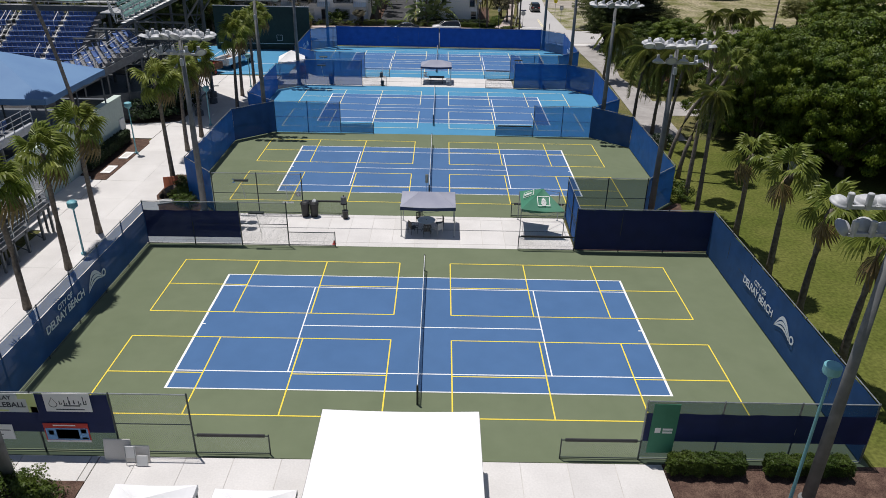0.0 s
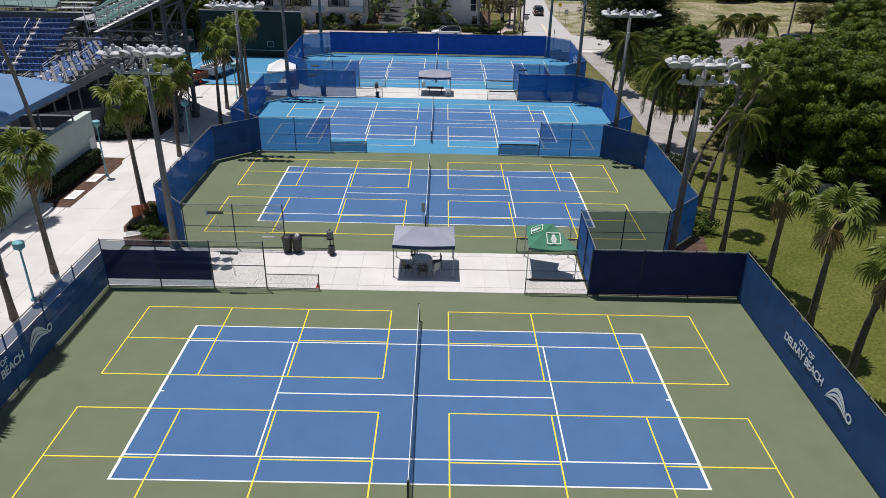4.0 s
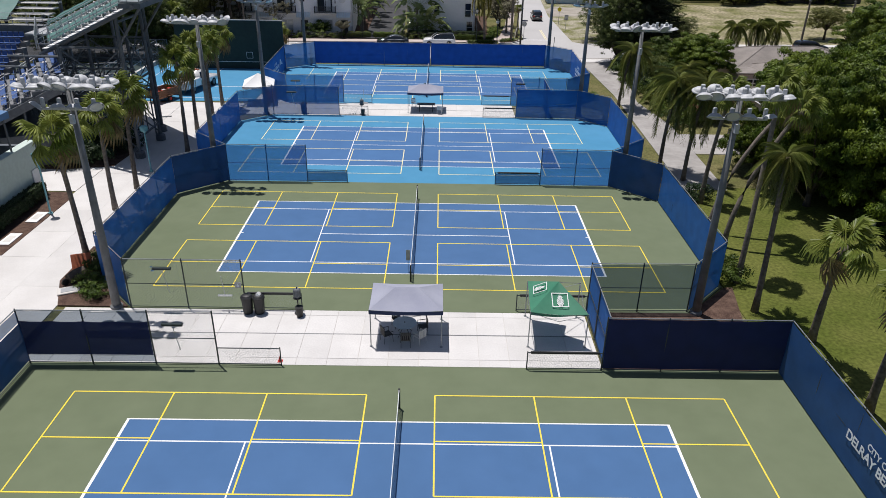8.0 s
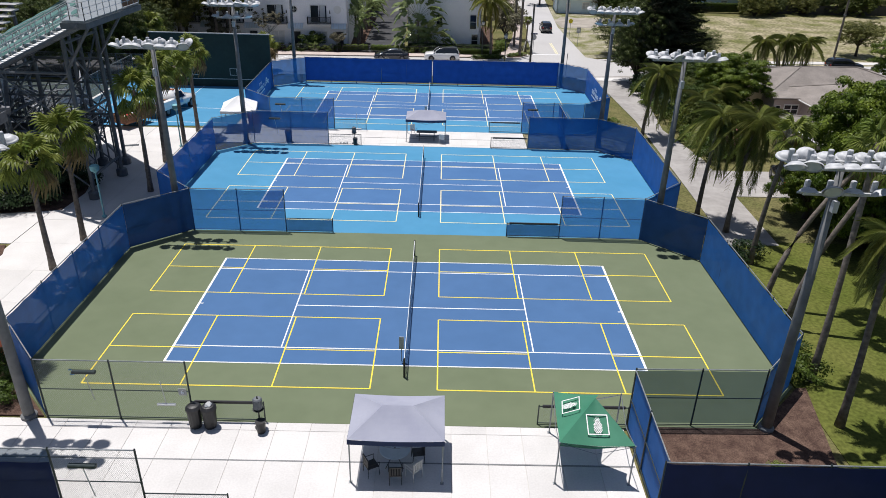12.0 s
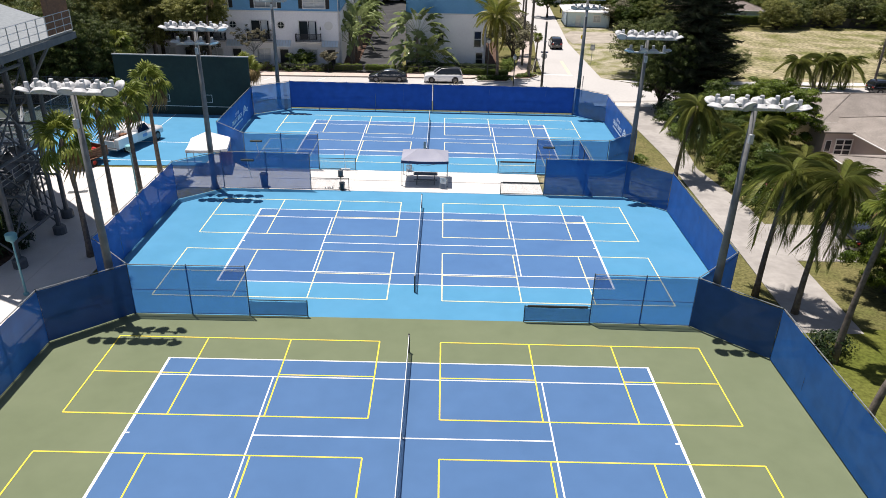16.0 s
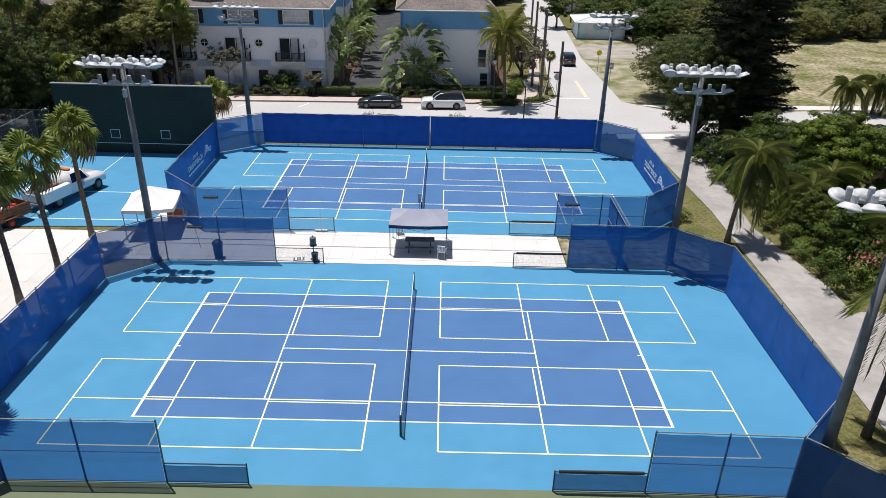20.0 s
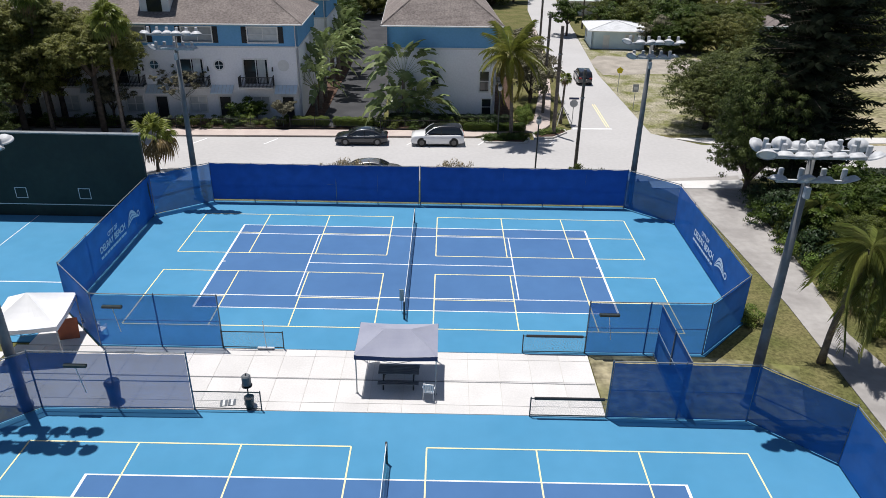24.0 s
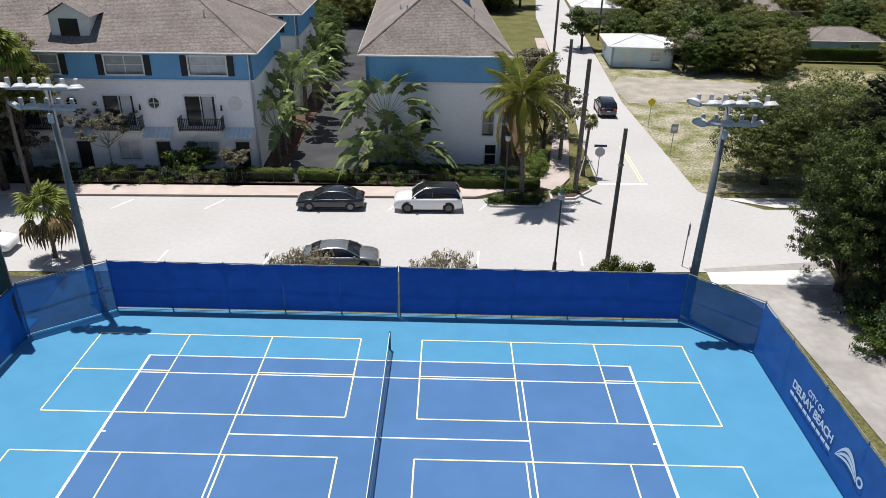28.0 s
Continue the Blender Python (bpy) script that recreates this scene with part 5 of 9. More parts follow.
railing([(5.2, 0, 3.0), (5.2, 7.6, 3.0)], 1.1, bl, gap=1.0)
railing([(0, 7.6, 1.7), (4.0, 7.6, 3.0), (5.2, 7.6, 3.0)], 1.1, bl, gap=1.0)
railing([(0, 0, 1.7), (4.0, 0, 3.0), (5.2, 0, 3.0)], 1.1, bl, gap=1.0)


# raised metal platform with white pipe rails at the end of the stand
plat = thing("access_platform", "raised metal platform with white pipe rails on steel posts", "platform")
for k in range(9):
    part("deck_board", boxmesh(-28.3, 8.42 + 0.3 * k, 2.04, -25.05, 8.7 + 0.3 * k, 2.12), M["aluminium"], plat)
for k in range(16):
    part("deck_board", boxmesh(-28.3, 3.6 + 0.3 * k, 1.52, -25.05, 3.88 + 0.3 * k, 1.6), M["aluminium"], plat)
part("edge_beam", boxmesh(-25.15, 8.4, 1.84, -25.03, 11.12, 2.03), M["steel_dark"], plat)
part("edge_beam", boxmesh(-25.15, 3.6, 1.32, -25.03, 8.38, 1.51), M["steel_dark"], plat)
part("step", boxmesh(-26.6, 8.1, 1.6, -25.2, 8.41, 1.85), M["aluminium"], plat)
for x in (-25.1, -28.1):
    for y, z in ((10.95, 2.03), (9.7, 2.03), (7.9, 1.51), (6.55, 1.51), (5.2, 1.51), (3.8, 1.51)):
        part("post", boxmesh(x - 0.07, y - 0.07, -0.03, x + 0.07, y + 0.07, z), M["steel_dark"], plat)
for a, b in (((-25.1, 9.7, 0.1), (-28.1, 9.7, 1.95)), ((-28.1, 9.7, 0.1), (-25.1, 9.7, 1.95)), ((-25.1, 7.9, 0.1), (-28.1, 7.9, 1.45))):
    part("brace", tubemesh([a, b], 0.035, 6), M["steel_dark"], plat)
railing([(-28.2, 11.05, 2.12), (-25.1, 11.05, 2.12), (-25.1, 8.5, 2.12)], 1.05, plat, "white", 4, 1.4)
railing([(-25.1, 8.3, 1.6), (-25.1, 3.7, 1.6)], 1.05, plat, "white", 4, 1.5)


# steel stairs that climb below the raised stand
def steel_stair(m, n, label):
    t = thing("steel_stair", label, "staircase", m)
    for i in range(n):
        part("tread", boxmesh(-0.29 * i - 0.3, -0.75, 0.18 * (i + 1) - 0.03, -0.29 * i, 0.75, 0.18 * (i + 1)), M["aluminium"], t)
    x1, z1 = -0.29 * n, 0.18 * n
    part("landing", boxmesh(x1 - 1.8, -0.85, z1 - 0.06, x1 - 0.02, 0.85, z1), M["aluminium"], t)
    for y in (-0.8, 0.8):
        part("stringer", tubemesh([(0.1, y, 0.0), (x1, y, z1 - 0.05)], 0.09, 6), M["steel_dark"], t)
        for h in (0.35, 0.7, 1.05):
            part("rail", tubemesh([(0, y, h), (x1, y, z1 + h), (x1 - 1.8, y, z1 + h)], 0.028, 6), M["aluminium"], t)
        for f in (0, 0.25, 0.5, 0.75, 1.0):
            part("post", tubemesh([(x1 * f, y, z1 * f), (x1 * f, y, z1 * f + 1.05)], 0.03, 6), M["aluminium"], t)
        for x in (x1, x1 - 1.7):
            part("leg", tubemesh([(x, y, -0.03), (x, y, z1)], 0.08, 6), M["steel_dark"], t)


steel_stair(pose(-29.5, 52.5, 0), 22, "grey steel stairs with pipe rails under the stand")
steel_stair(pose(-31.0, 55.2, 0), 16, "grey steel stairs with pipe rails beside the forecourt")
steel_stair(pose(-37.6, 50.0, 0, 0, 0, 180), 24, "grey steel stairs with pipe rails under the stand")


# ---- houses ----
M["awning"] = mat("awning_sheet", (0.66, 0.74, 0.78), (0.60, 0.68, 0.72), scale=2, rough=0.4)
M["pane_pale"] = mat("curtained_pane", (0.46, 0.48, 0.49), (0.56, 0.58, 0.59), scale=1.5, rough=0.12, spec=0.7, rand=0.4)
def wall_panel(length, z0, z1, openings, thick=0.3):
    """A wall in the xz plane from x=0 to length, outer face at y=0, with real openings (x0, x1, z0, z1)."""
    xs = sorted({0.0, length, *[v for o in openings for v in o[:2]]})
    zs = sorted({z0, z1, *[v for o in openings for v in o[2:4] if z0 < v < z1]})
    bm = bmesh.new()
    for a, b in zip(xs, xs[1:]):
        for c, d in zip(zs, zs[1:]):
            mx, mz = (a + b) / 2, (c + d) / 2
            if any(o[0] < mx < o[1] and o[2] < mz < o[3] for o in openings):
                continue
            box(bm, a, 0, c, b, thick, d)
    bmesh.ops.remove_doubles(bm, verts=bm.verts[:], dist=0.001)
    return bm


def window_at(parent, x0, x1, z0, z1, cols=2, rows=2, name="window", door=False):
    """A framed window in an opening of the parent's front wall."""
    w = part(name, boxmesh(x0, 0.16, z0, x1, 0.18, z1), M["pane_pale" if z0 > 6 or (cols == 2 and rows == 2) else "glass"], parent, "glass panes with pale blinds in a white frame" if z0 > 6 or (cols == 2 and rows == 2) else "dark glass panes in a white frame")
    if cols == 2 and rows == 1:
        part("curtain", boxmesh(x0 + (x1 - x0) * 0.56, 0.145, z0 + 0.05, x0 + (x1 - x0) * 0.9, 0.157, z1 - 0.05), M["pane_pale"], w, "pale curtain drawn behind one pane")
    f = bmesh.new()
    e = 0.13
    box(f, x0 - e, -0.05, z0 - e, x0, 0.16, z1 + e)
    box(f, x1, -0.05, z0 - e, x1 + e, 0.16, z1 + e)
    box(f, x0, -0.05, z1, x1, 0.16, z1 + e)
    box(f, x0, -0.07, z0 - e, x1, 0.16, z0)
    part("frame", f, M["white"], w)
    b = bmesh.new()
    for i in range(1, cols):
        x = x0 + (x1 - x0) * i / cols
        box(b, x - 0.035, 0.1, z0, x + 0.035, 0.16, z1)
    for i in range(1, rows):
        z = z0 + (z1 - z0) * i / rows
        box(b, x0, 0.11, z - 0.03, x1, 0.155, z + 0.03)
    if cols > 1 or rows > 1:
        part("glazing_bar", b, M["white"], w)
    return w


def roof_courses(parent, corners_low, corners_high, course=0.2, mat_name="shingle"):
    """One roof plane, laid in overlapping courses from eave to ridge."""
    a, b = [Vector(c) for c in corners_low]
    c, d = [Vector(c) for c in corners_high]
    n = max(3, int(max((c - a).length, (d - b).length) / course))
    vs, fs = [], []
    up = (b - a).cross(d - a if (d - a).length > 0.1 else c - a).normalized()
    if up.z < 0:
        up = -up
    for i in range(n + 1):
        f = i / n
        p, q = a.lerp(c, f), b.lerp(d, f)
        for lift in (0.0, 0.007):
            k = len(vs)
            vs += [tuple(p + up * lift), tuple(q + up * lift)]
            if k:
                fs.append((k - 2, k - 1, k + 1, k))
    me = bpy.data.meshes.new("roof_plane")
    me.from_pydata(vs, [], fs)
    return part("roof_plane", me, M[mat_name], parent)


def hip_roof(parent, x0, x1, y0, y1, z, rise, over=0.55, mat_name="shingle", ridge_along=None):
    x0, x1, y0, y1 = x0 - over, x1 + over, y0 - over, y1 + over
    w, d = x1 - x0, y1 - y0
    along_x = w >= d if ridge_along is None else ridge_along == "x"
    h = min(w, d) / 2
    if along_x:
        ra, rb = (x0 + d / 2, (y0 + y1) / 2, z + rise), (x1 - d / 2, (y0 + y1) / 2, z + rise)
    else:
        ra, rb = ((x0 + x1) / 2, y0 + w / 2, z + rise), ((x0 + x1) / 2, y1 - w / 2, z + rise)
    A, B, C, D = (x0, y0, z), (x1, y0, z), (x1, y1, z), (x0, y1, z)
    roof = part("roof", boxmesh(x0 + 0.03, y0 + 0.03, z - 0.16, x1 - 0.03, y1 - 0.03, z - 0.01), M["white"], parent, "white eaves board under a brown shingle roof")
    if along_x:
        planes = (((A, B), (ra, rb)), ((C, D), (rb, ra)), ((D, A), (ra, ra)), ((B, C), (rb, rb)))
    else:
        planes = (((A, B), (ra, ra)), ((B, C), (ra, rb)), ((C, D), (rb, rb)), ((D, A), (rb, ra)))
    for lo, hi in planes:
        roof_courses(roof, lo, hi, mat_name=mat_name)
    for p in (A, B, C, D):
        q = ra if (Vector(p) - Vector(ra)).length < (Vector(p) - Vector(rb)).length else rb
        part("hip_cap", tubemesh([Vector(p) + Vector((0, 0, 0.03)), Vector(q) + Vector((0, 0, 0.05))], 0.06, 4), M[mat_name], roof)
    part("ridge_cap", tubemesh([Vector(ra) + Vector((0, 0, 0.03)), Vector(rb) + Vector((0.01, 0.01, 0.03))], 0.07, 4), M[mat_name], roof)
    gut = bmesh.new()
    for p, q in ((A, B), (B, C), (C, D), (D, A)):
        tube(gut, [Vector(p) - Vector((0, 0, 0.06)), Vector(q) - Vector((0, 0, 0.06))], 0.06, 5)
    part("gutter", gut, M["white"], roof, "white gutter")
    return roof


def round_window(parent, x, z, r=0.42, blind=False):
    bm = bmesh.new()
    ring = [(math.cos(2 * math.pi * k / 20), math.sin(2 * math.pi * k / 20)) for k in range(20)]
    for k in range(20):
        (a, b), (c, d) = ring[k], ring[(k + 1) % 20]
        for y0, r0, r1 in ((-0.06, r, r + 0.14),):
            v = [bm.verts.new(p) for p in ((x + a * r0, y0, z + b * r0), (x + c * r0, y0, z + d * r0), (x + c * r1, y0, z + d * r1), (x + a * r1, y0, z + b * r1))]
            bm.faces.new(v)
            v = [bm.verts.new(p) for p in ((x + a * r1, y0, z + b * r1), (x + c * r1, y0, z + d * r1), (x + c * r1, 0.0, z + d * r1), (x + a * r1, 0.0, z + b * r1))]
            bm.faces.new(v)
    w = part("round_window", bm, M["white"], parent, "round window in a white ring frame")
    g = bmesh.new()
    g.faces.new([g.verts.new((x + a * r, -0.02, z + b * r)) for a, b in ring])
    part("pane", g, M["white" if blind else "glass"], w)
    part("glazing_bar", boxmesh(x - 0.025, -0.045, z - r, x + 0.025, -0.021, z + r), M["white"], w)
    part("glazing_bar", boxmesh(x - r, -0.045, z - 0.025, x + r, -0.021, z + 0.025), M["white"], w)


def balcony(parent, x0, x1, z):
    b = part("balcony", boxmesh(x0, -1.05, z - 0.18, x1, -0.01, z, 0.02), M["offwhite"], parent, "shallow balcony with a black metal railing")
    rail = bmesh.new()
    box(rail, x0, -1.03, z + 0.95, x1, -0.98, z + 1.0)
    box(rail, x0, -1.03, z + 0.1, x1, -0.98, z + 0.14)
    for x in (x0 + 0.02, x1 - 0.06):
        box(rail, x, -1.0, z + 0.95, x + 0.04, -0.02, z + 1.0)
        box(rail, x, -1.0, z + 0.1, x + 0.04, -0.02, z + 0.14)
    n = int((x1 - x0) / 0.13)
    for i in range(n + 1):
        x = x0 + (x1 - x0) * i / n
        box(rail, x - 0.024, -1.02, z, x + 0.024, -0.985, z + 0.97)
    for i in range(8):
        y = -1.0 + i * 0.13
        for x in (x0 + 0.03, x1 - 0.05):
            box(rail, x, y - 0.012, z, x + 0.025, y + 0.012, z + 0.97)
    part("railing", rail, M["shutter"], b, "black metal railing")


def awning(parent, x0, x1, z):
    a = part("awning", boxmesh(x0, -0.02, z + 0.5, x1, 0.0, z + 0.62), M["white"], parent, "white standing-seam metal door canopy")
    bm = bmesh.new()
    vs = [bm.verts.new(p) for p in ((x0, -1.1, z), (x1, -1.1, z), (x1, -0.02, z + 0.6), (x0, -0.02, z + 0.6))]
    bm.faces.new(vs)
    vs2 = [bm.verts.new((v.co.x, v.co.y, v.co.z - 0.06)) for v in vs]
    bm.faces.new(vs2[::-1])
    for i in range(4):
        bm.faces.new((vs[i], vs2[i], vs2[(i + 1) % 4], vs[(i + 1) % 4]))
    part("sheet", bm, M["awning"], a)
    for i in range(7):
        x = x0 + (x1 - x0) * i / 6
        part("seam", tubemesh([(x, -1.1, z + 0.02), (x, -0.02, z + 0.62)], 0.02, 4), M["offwhite"], a)


def shutters(parent, x0, x1, z0, z1):
    for s, x in ((-1, x0 - 0.62), (1, x1 + 0.12)):
        sh = part("shutter", boxmesh(x, -0.06, z0 - 0.1, x + 0.5, -0.005, z1 + 0.1, 0.01), M["shutter"], parent, "black louvred shutter")
        part("louvre", boxmesh(x + 0.06, -0.075, z0, x + 0.44, -0.06, (z0 + z1) / 2 - 0.05), M["shutter"], sh)
        part("louvre", boxmesh(x + 0.06, -0.075, (z0 + z1) / 2 + 0.05, x + 0.44, -0.06, z1), M["shutter"], sh)


BAND = 7.25
EAVE = 9.5


def terrace(m, units, depth, label):
    """A row of three-storey town houses; its right front corner stands at the pose."""
    t = thing("town_house", label, "house", m)
    L = units * 6.3 + 0.6
    low, high = [], []
    for u in range(units):
        o = L - 0.6 - u * 6.3
        low += [(o - 4.9, o - 2.6, 3.6, 6.0), (o - 4.3, o - 2.7, 0.8, 2.3), (o - 1.35, o - 0.25, 0.0, 2.3)]
        high += [(o - 4.2, o - 1.4, 7.7, 9.05)]
    front = part("wall", wall_panel(L, 0, BAND, low), M["stucco"], t, "pale grey rendered lower storeys")
    front.matrix_basis = pose(-L, 0, 0)
    topw = part("wall", wall_panel(L, BAND, EAVE, high), M["stucco_blue"], t, "blue rendered top storey")
    topw.matrix_basis = pose(-L, 0, 0)
    trim = part("trim", boxmesh(-0.05, -0.08, BAND - 0.1, L + 0.05, 0.0, BAND + 0.06), M["white"], t)
    trim.matrix_basis = pose(-L, 0, 0)
    for x0, x1, z0, z1 in low:
        if z0 == 0.0:
            d = part("door", boxmesh(x0, 0.12, 0.02, x1, 0.18, z1), M["shutter"], front, "dark front door")
            part("handle", boxmesh(x0 + 0.1, 0.08, 1.0, x0 + 0.16, 0.12, 1.15), M["rim"], d)
            f = bmesh.new()
            box(f, x0 - 0.12, -0.04, 0, x0, 0.1, z1 + 0.12)
            box(f, x1, -0.04, 0, x1 + 0.12, 0.1, z1 + 0.12)
            box(f, x0, -0.04, z1, x1, 0.1, z1 + 0.12)
            part("door_frame", f, M["white"], front)
            awning(front, x0 - 0.6, x1 + 0.5, 2.9)
        elif z1 > 5:
            window_at(front, x0, x1, z0, z1, 2, 1)
            balcony(front, x0 - 0.45, x1 + 0.6, 3.5)
            round_window(front, x1 + 1.6, 5.45, blind=x1 > L - 4.5)
            part("wall_lamp", tubemesh([(x1 + 0.5, -0.14, 4.9), (x1 + 0.5, -0.14, 5.35)], [0.09, 0.05], 6), M["shutter"], front)
        else:
            window_at(front, x0, x1, z0, z1, 2, 2)
    for x0, x1, z0, z1 in high:
        window_at(topw, x0, x1, z0, z1, 2, 2)
        shutters(topw, x0, x1, z0, z1)
    side = [(2.0, 2.9, 3.4, 5.0), (6.0, 7.0, 3.4, 5.0)]
    sw = part("wall", wall_panel(depth, 0, BAND, side), M["stucco"], t)
    sw.matrix_basis = pose(0, 0, 0, 0, 0, 90)
    for o in side:
        window_at(sw, *o, 1, 2)
    sb = part("wall", wall_panel(depth, BAND, EAVE, []), M["stucco_blue"], t)
    sb.matrix_basis = pose(0, 0, 0, 0, 0, 90)
    tr = part("trim", boxmesh(0, -0.08, BAND - 0.1, depth, 0.0, BAND + 0.06), M["white"], t)
    tr.matrix_basis = pose(0, 0, 0, 0, 0, 90)
    part("wall", boxmesh(-L, depth - 0.3, 0, -0.3, depth, EAVE), M["stucco"], t)
    part("wall", boxmesh(-L, 0.3, 0, -L + 0.3, depth - 0.3, EAVE), M["stucco"], t)
    part("floor_deck", boxmesh(-L + 0.31, 0.31, 5.9, -0.31, depth - 0.31, 6.2), M["offwhite"], t)
    part("downpipe", tubemesh([(-0.25, -0.09, 0.1), (-0.25, -0.09, EAVE)], 0.05, 6), M["white"], t)
    hip_roof(t, -L, 0, 0, depth, EAVE, 4.1)
    for k, (x, y) in enumerate(((-4, 3), (-9, 4.5), (-16, 3.4), (-20, 5))):
        part("roof_vent", tubemesh([(x, y, EAVE + 1.2), (x, y, EAVE + 2.6)], 0.07, 6), M["white"], t)
    return t, L


ta, La = terrace(pose(-12.4, 98.7, 0, 0, 0, 3.0), 5, 13.0, "grey and blue three-storey town house row with brown roof")
# dormer on the long row
dm = part("dormer", boxmesh(-15.0, 0.9, EAVE + 0.5, -12.2, 4.2, EAVE + 2.3), M["white"], ta, "white roof dormer with a dark window")
part("dormer_window", boxmesh(-14.3, 0.86, EAVE + 0.8, -12.9, 0.9, EAVE + 2.1), M["glass"], dm)
roof_courses(dm, ((-15.4, 0.6, EAVE + 2.25), (-15.4, 4.6, EAVE + 2.25)), ((-13.6, 0.6, EAVE + 3.3), (-13.6, 4.9, EAVE + 3.3)))
roof_courses(dm, ((-11.8, 4.6, EAVE + 2.25), (-11.8, 0.6, EAVE + 2.25)), ((-13.6, 4.9, EAVE + 3.3), (-13.6, 0.6, EAVE + 3.3)))
gb = bmesh.new()
gb.faces.new([gb.verts.new(p) for p in ((-15.1, 0.9, EAVE + 2.3), (-12.1, 0.9, EAVE + 2.3), (-13.6, 0.9, EAVE + 3.25))])
part("gable", gb, M["white"], dm)
terrace(pose(-12.6, 117.6, 0, 0, 0, 2.0), 4, 12.0, "grey and blue three-storey town house row behind the first")
terrace(pose(-4.5, 173.0, 0, 0, 0, 2.0), 2, 11.0, "grey and blue town houses at the end of the drive")


def end_house():
    """The second row, seen on its gable end."""
    t = thing("town_house", "grey and blue town house end with brown hipped roof", "house", pose(-3.7, 99.2, 0, 0, 0, 2.6))
    W, D = 10.9, 34.0
    op = [(4.3, 5.1, 3.2, 5.0), (9.3, 10.2, 3.0, 5.0), (9.6, 10.5, 0.5, 2.2)]
    f = part("wall", wall_panel(W, 0, BAND, op), M["stucco"], t, "pale grey rendered lower storeys")
    for o in op:
        window_at(f, *o, 1, 2)
    part("wall", wall_panel(W, BAND, EAVE, []), M["stucco_blue"], t, "blue rendered top storey")
    part("trim", boxmesh(-0.06, -0.08, BAND - 0.1, W + 0.06, 0, BAND + 0.06), M["white"], t)
    so = [(x, x + 1.6, z, z + 1.7) for x in (3, 9.5, 16, 22.5, 28.5) for z in (0.7, 3.5)]
    s = part("wall", wall_panel(D, 0, BAND, so), M["stucco"], t)
    s.matrix_basis = pose(W, 0, 0, 0, 0, 90)
    for o in so:
        window_at(s, *o, 2, 2)
    balcony(s, 2.4, 5.2, 3.3)
    su = [(x, x + 1.8, 7.7, 9.05) for x in (3, 9.5, 16, 22.5, 28.5)]
    s2 = part("wall", wall_panel(D, BAND, EAVE, su), M["stucco_blue"], t)
    s2.matrix_basis = pose(W, 0, 0, 0, 0, 90)
    for o in su:
        window_at(s2, *o, 2, 2)
    lw = part("wall", wall_panel(D, 0, BAND, []), M["stucco"], t)
    lw.matrix_basis = pose(0, D, 0, 0, 0, -90)
    lw2 = part("wall", wall_panel(D, BAND, EAVE, []), M["stucco_blue"], t)
    lw2.matrix_basis = pose(0, D, 0, 0, 0, -90)
    part("wall", boxmesh(0.3, D - 0.3, 0, W - 0.3, D, EAVE), M["stucco"], t)
    hip_roof(t, 0, W, 0, D, EAVE, 4.3, ridge_along="y")
    for x, y in ((3.2, 3.5), (2.6, 7), (3.6, 9), (2.8, 12.5), (4.2, 14), (3.4, 17), (8.6, 4), (9.0, 9)):
        z = EAVE + 4.3 * min(1, (min(x, W - x) + 0.55) / (W / 2 + 0.55))
        part("roof_vent", tubemesh([(x, y, z - 0.2), (x, y, z + 0.4)], 0.08, 6), M["white"], t)
    part("roof_box", boxmesh(7.2, 12.0, EAVE + 2.0, 8.8, 15.5, EAVE + 3.3), M["stucco_blue"], t)


end_house()


def cottage(m, w, d, h, rise, wall, roof, label, doors=(), wins=()):
    t = thing("cottage", label, "house", m)
    ops = [(a, a + 1.0, 0.0, 2.05) for a in doors] + [(a, a + 1.2, 1.0, 2.1) for a in wins]
    f = part("wall", wall_panel(w, 0, h, ops), M[wall], t)
    for a in doors:
        part("door", boxmesh(a, 0.1, 0, a + 1.0, 0.16, 2.05), M["white"], f, "pale panelled door")
    for a in wins:
        window_at(f, a, a + 1.2, 1.0, 2.1, 2, 2)
    for px, py, ln, rz in ((w, 0, d, 90), (w, d, w, 180), (0, d, d, 270)):
        o = part("wall", wall_panel(ln, 0, h, [(1.5, 2.6, 1.0, 2.1)]), M[wall], t)
        o.matrix_basis = pose(px, py, 0, 0, 0, rz)
        window_at(o, 1.5, 2.6, 1.0, 2.1, 2, 2)
    hip_roof(t, 0, w, 0, d, h, rise, mat_name=roof, over=0.6)
    return t


M["roof_white"] = mat("roof_white", (0.62, 0.63, 0.64), (0.54, 0.55, 0.56), scale=0.8, rough=0.8, fine=0.06, rand=0.05)
M["roof_sand"] = mat("roof_sand", (0.20, 0.178, 0.162), (0.255, 0.228, 0.208), scale=0.7, rough=0.95, fine=0.12, fscale=8, rand=0.05)
M["pale_blue"] = mat("pale_blue_paint", (0.62, 0.74, 0.80), (0.57, 0.69, 0.76), scale=0.8, rough=0.85)
M["pink"] = mat("pink_stucco", (0.52, 0.44, 0.42), (0.47, 0.40, 0.38), scale=0.8, rough=0.9)
cottage(pose(24.6, 140.6, 0, 0, 0, -3), 8.2, 8.0, 2.8, 0.9, "pale_blue", "roof_white", "pale blue cottage with a white hipped roof", doors=(1.8,), wins=(5.2,))
cottage(pose(25.0, 176.0, 0, 0, 0, -3), 8.0, 8.0, 2.9, 1.3, "offwhite", "roof_white", "pale cottage with a light roof among trees", doors=(3,), wins=(6, 9))
cottage(pose(55.0, 149.0, 0, 0, 0, 2), 11.0, 7.0, 2.7, 1.3, "pale_blue", "shingle", "low pale blue house with brown roof behind hedges", doors=(3,), wins=(6,))
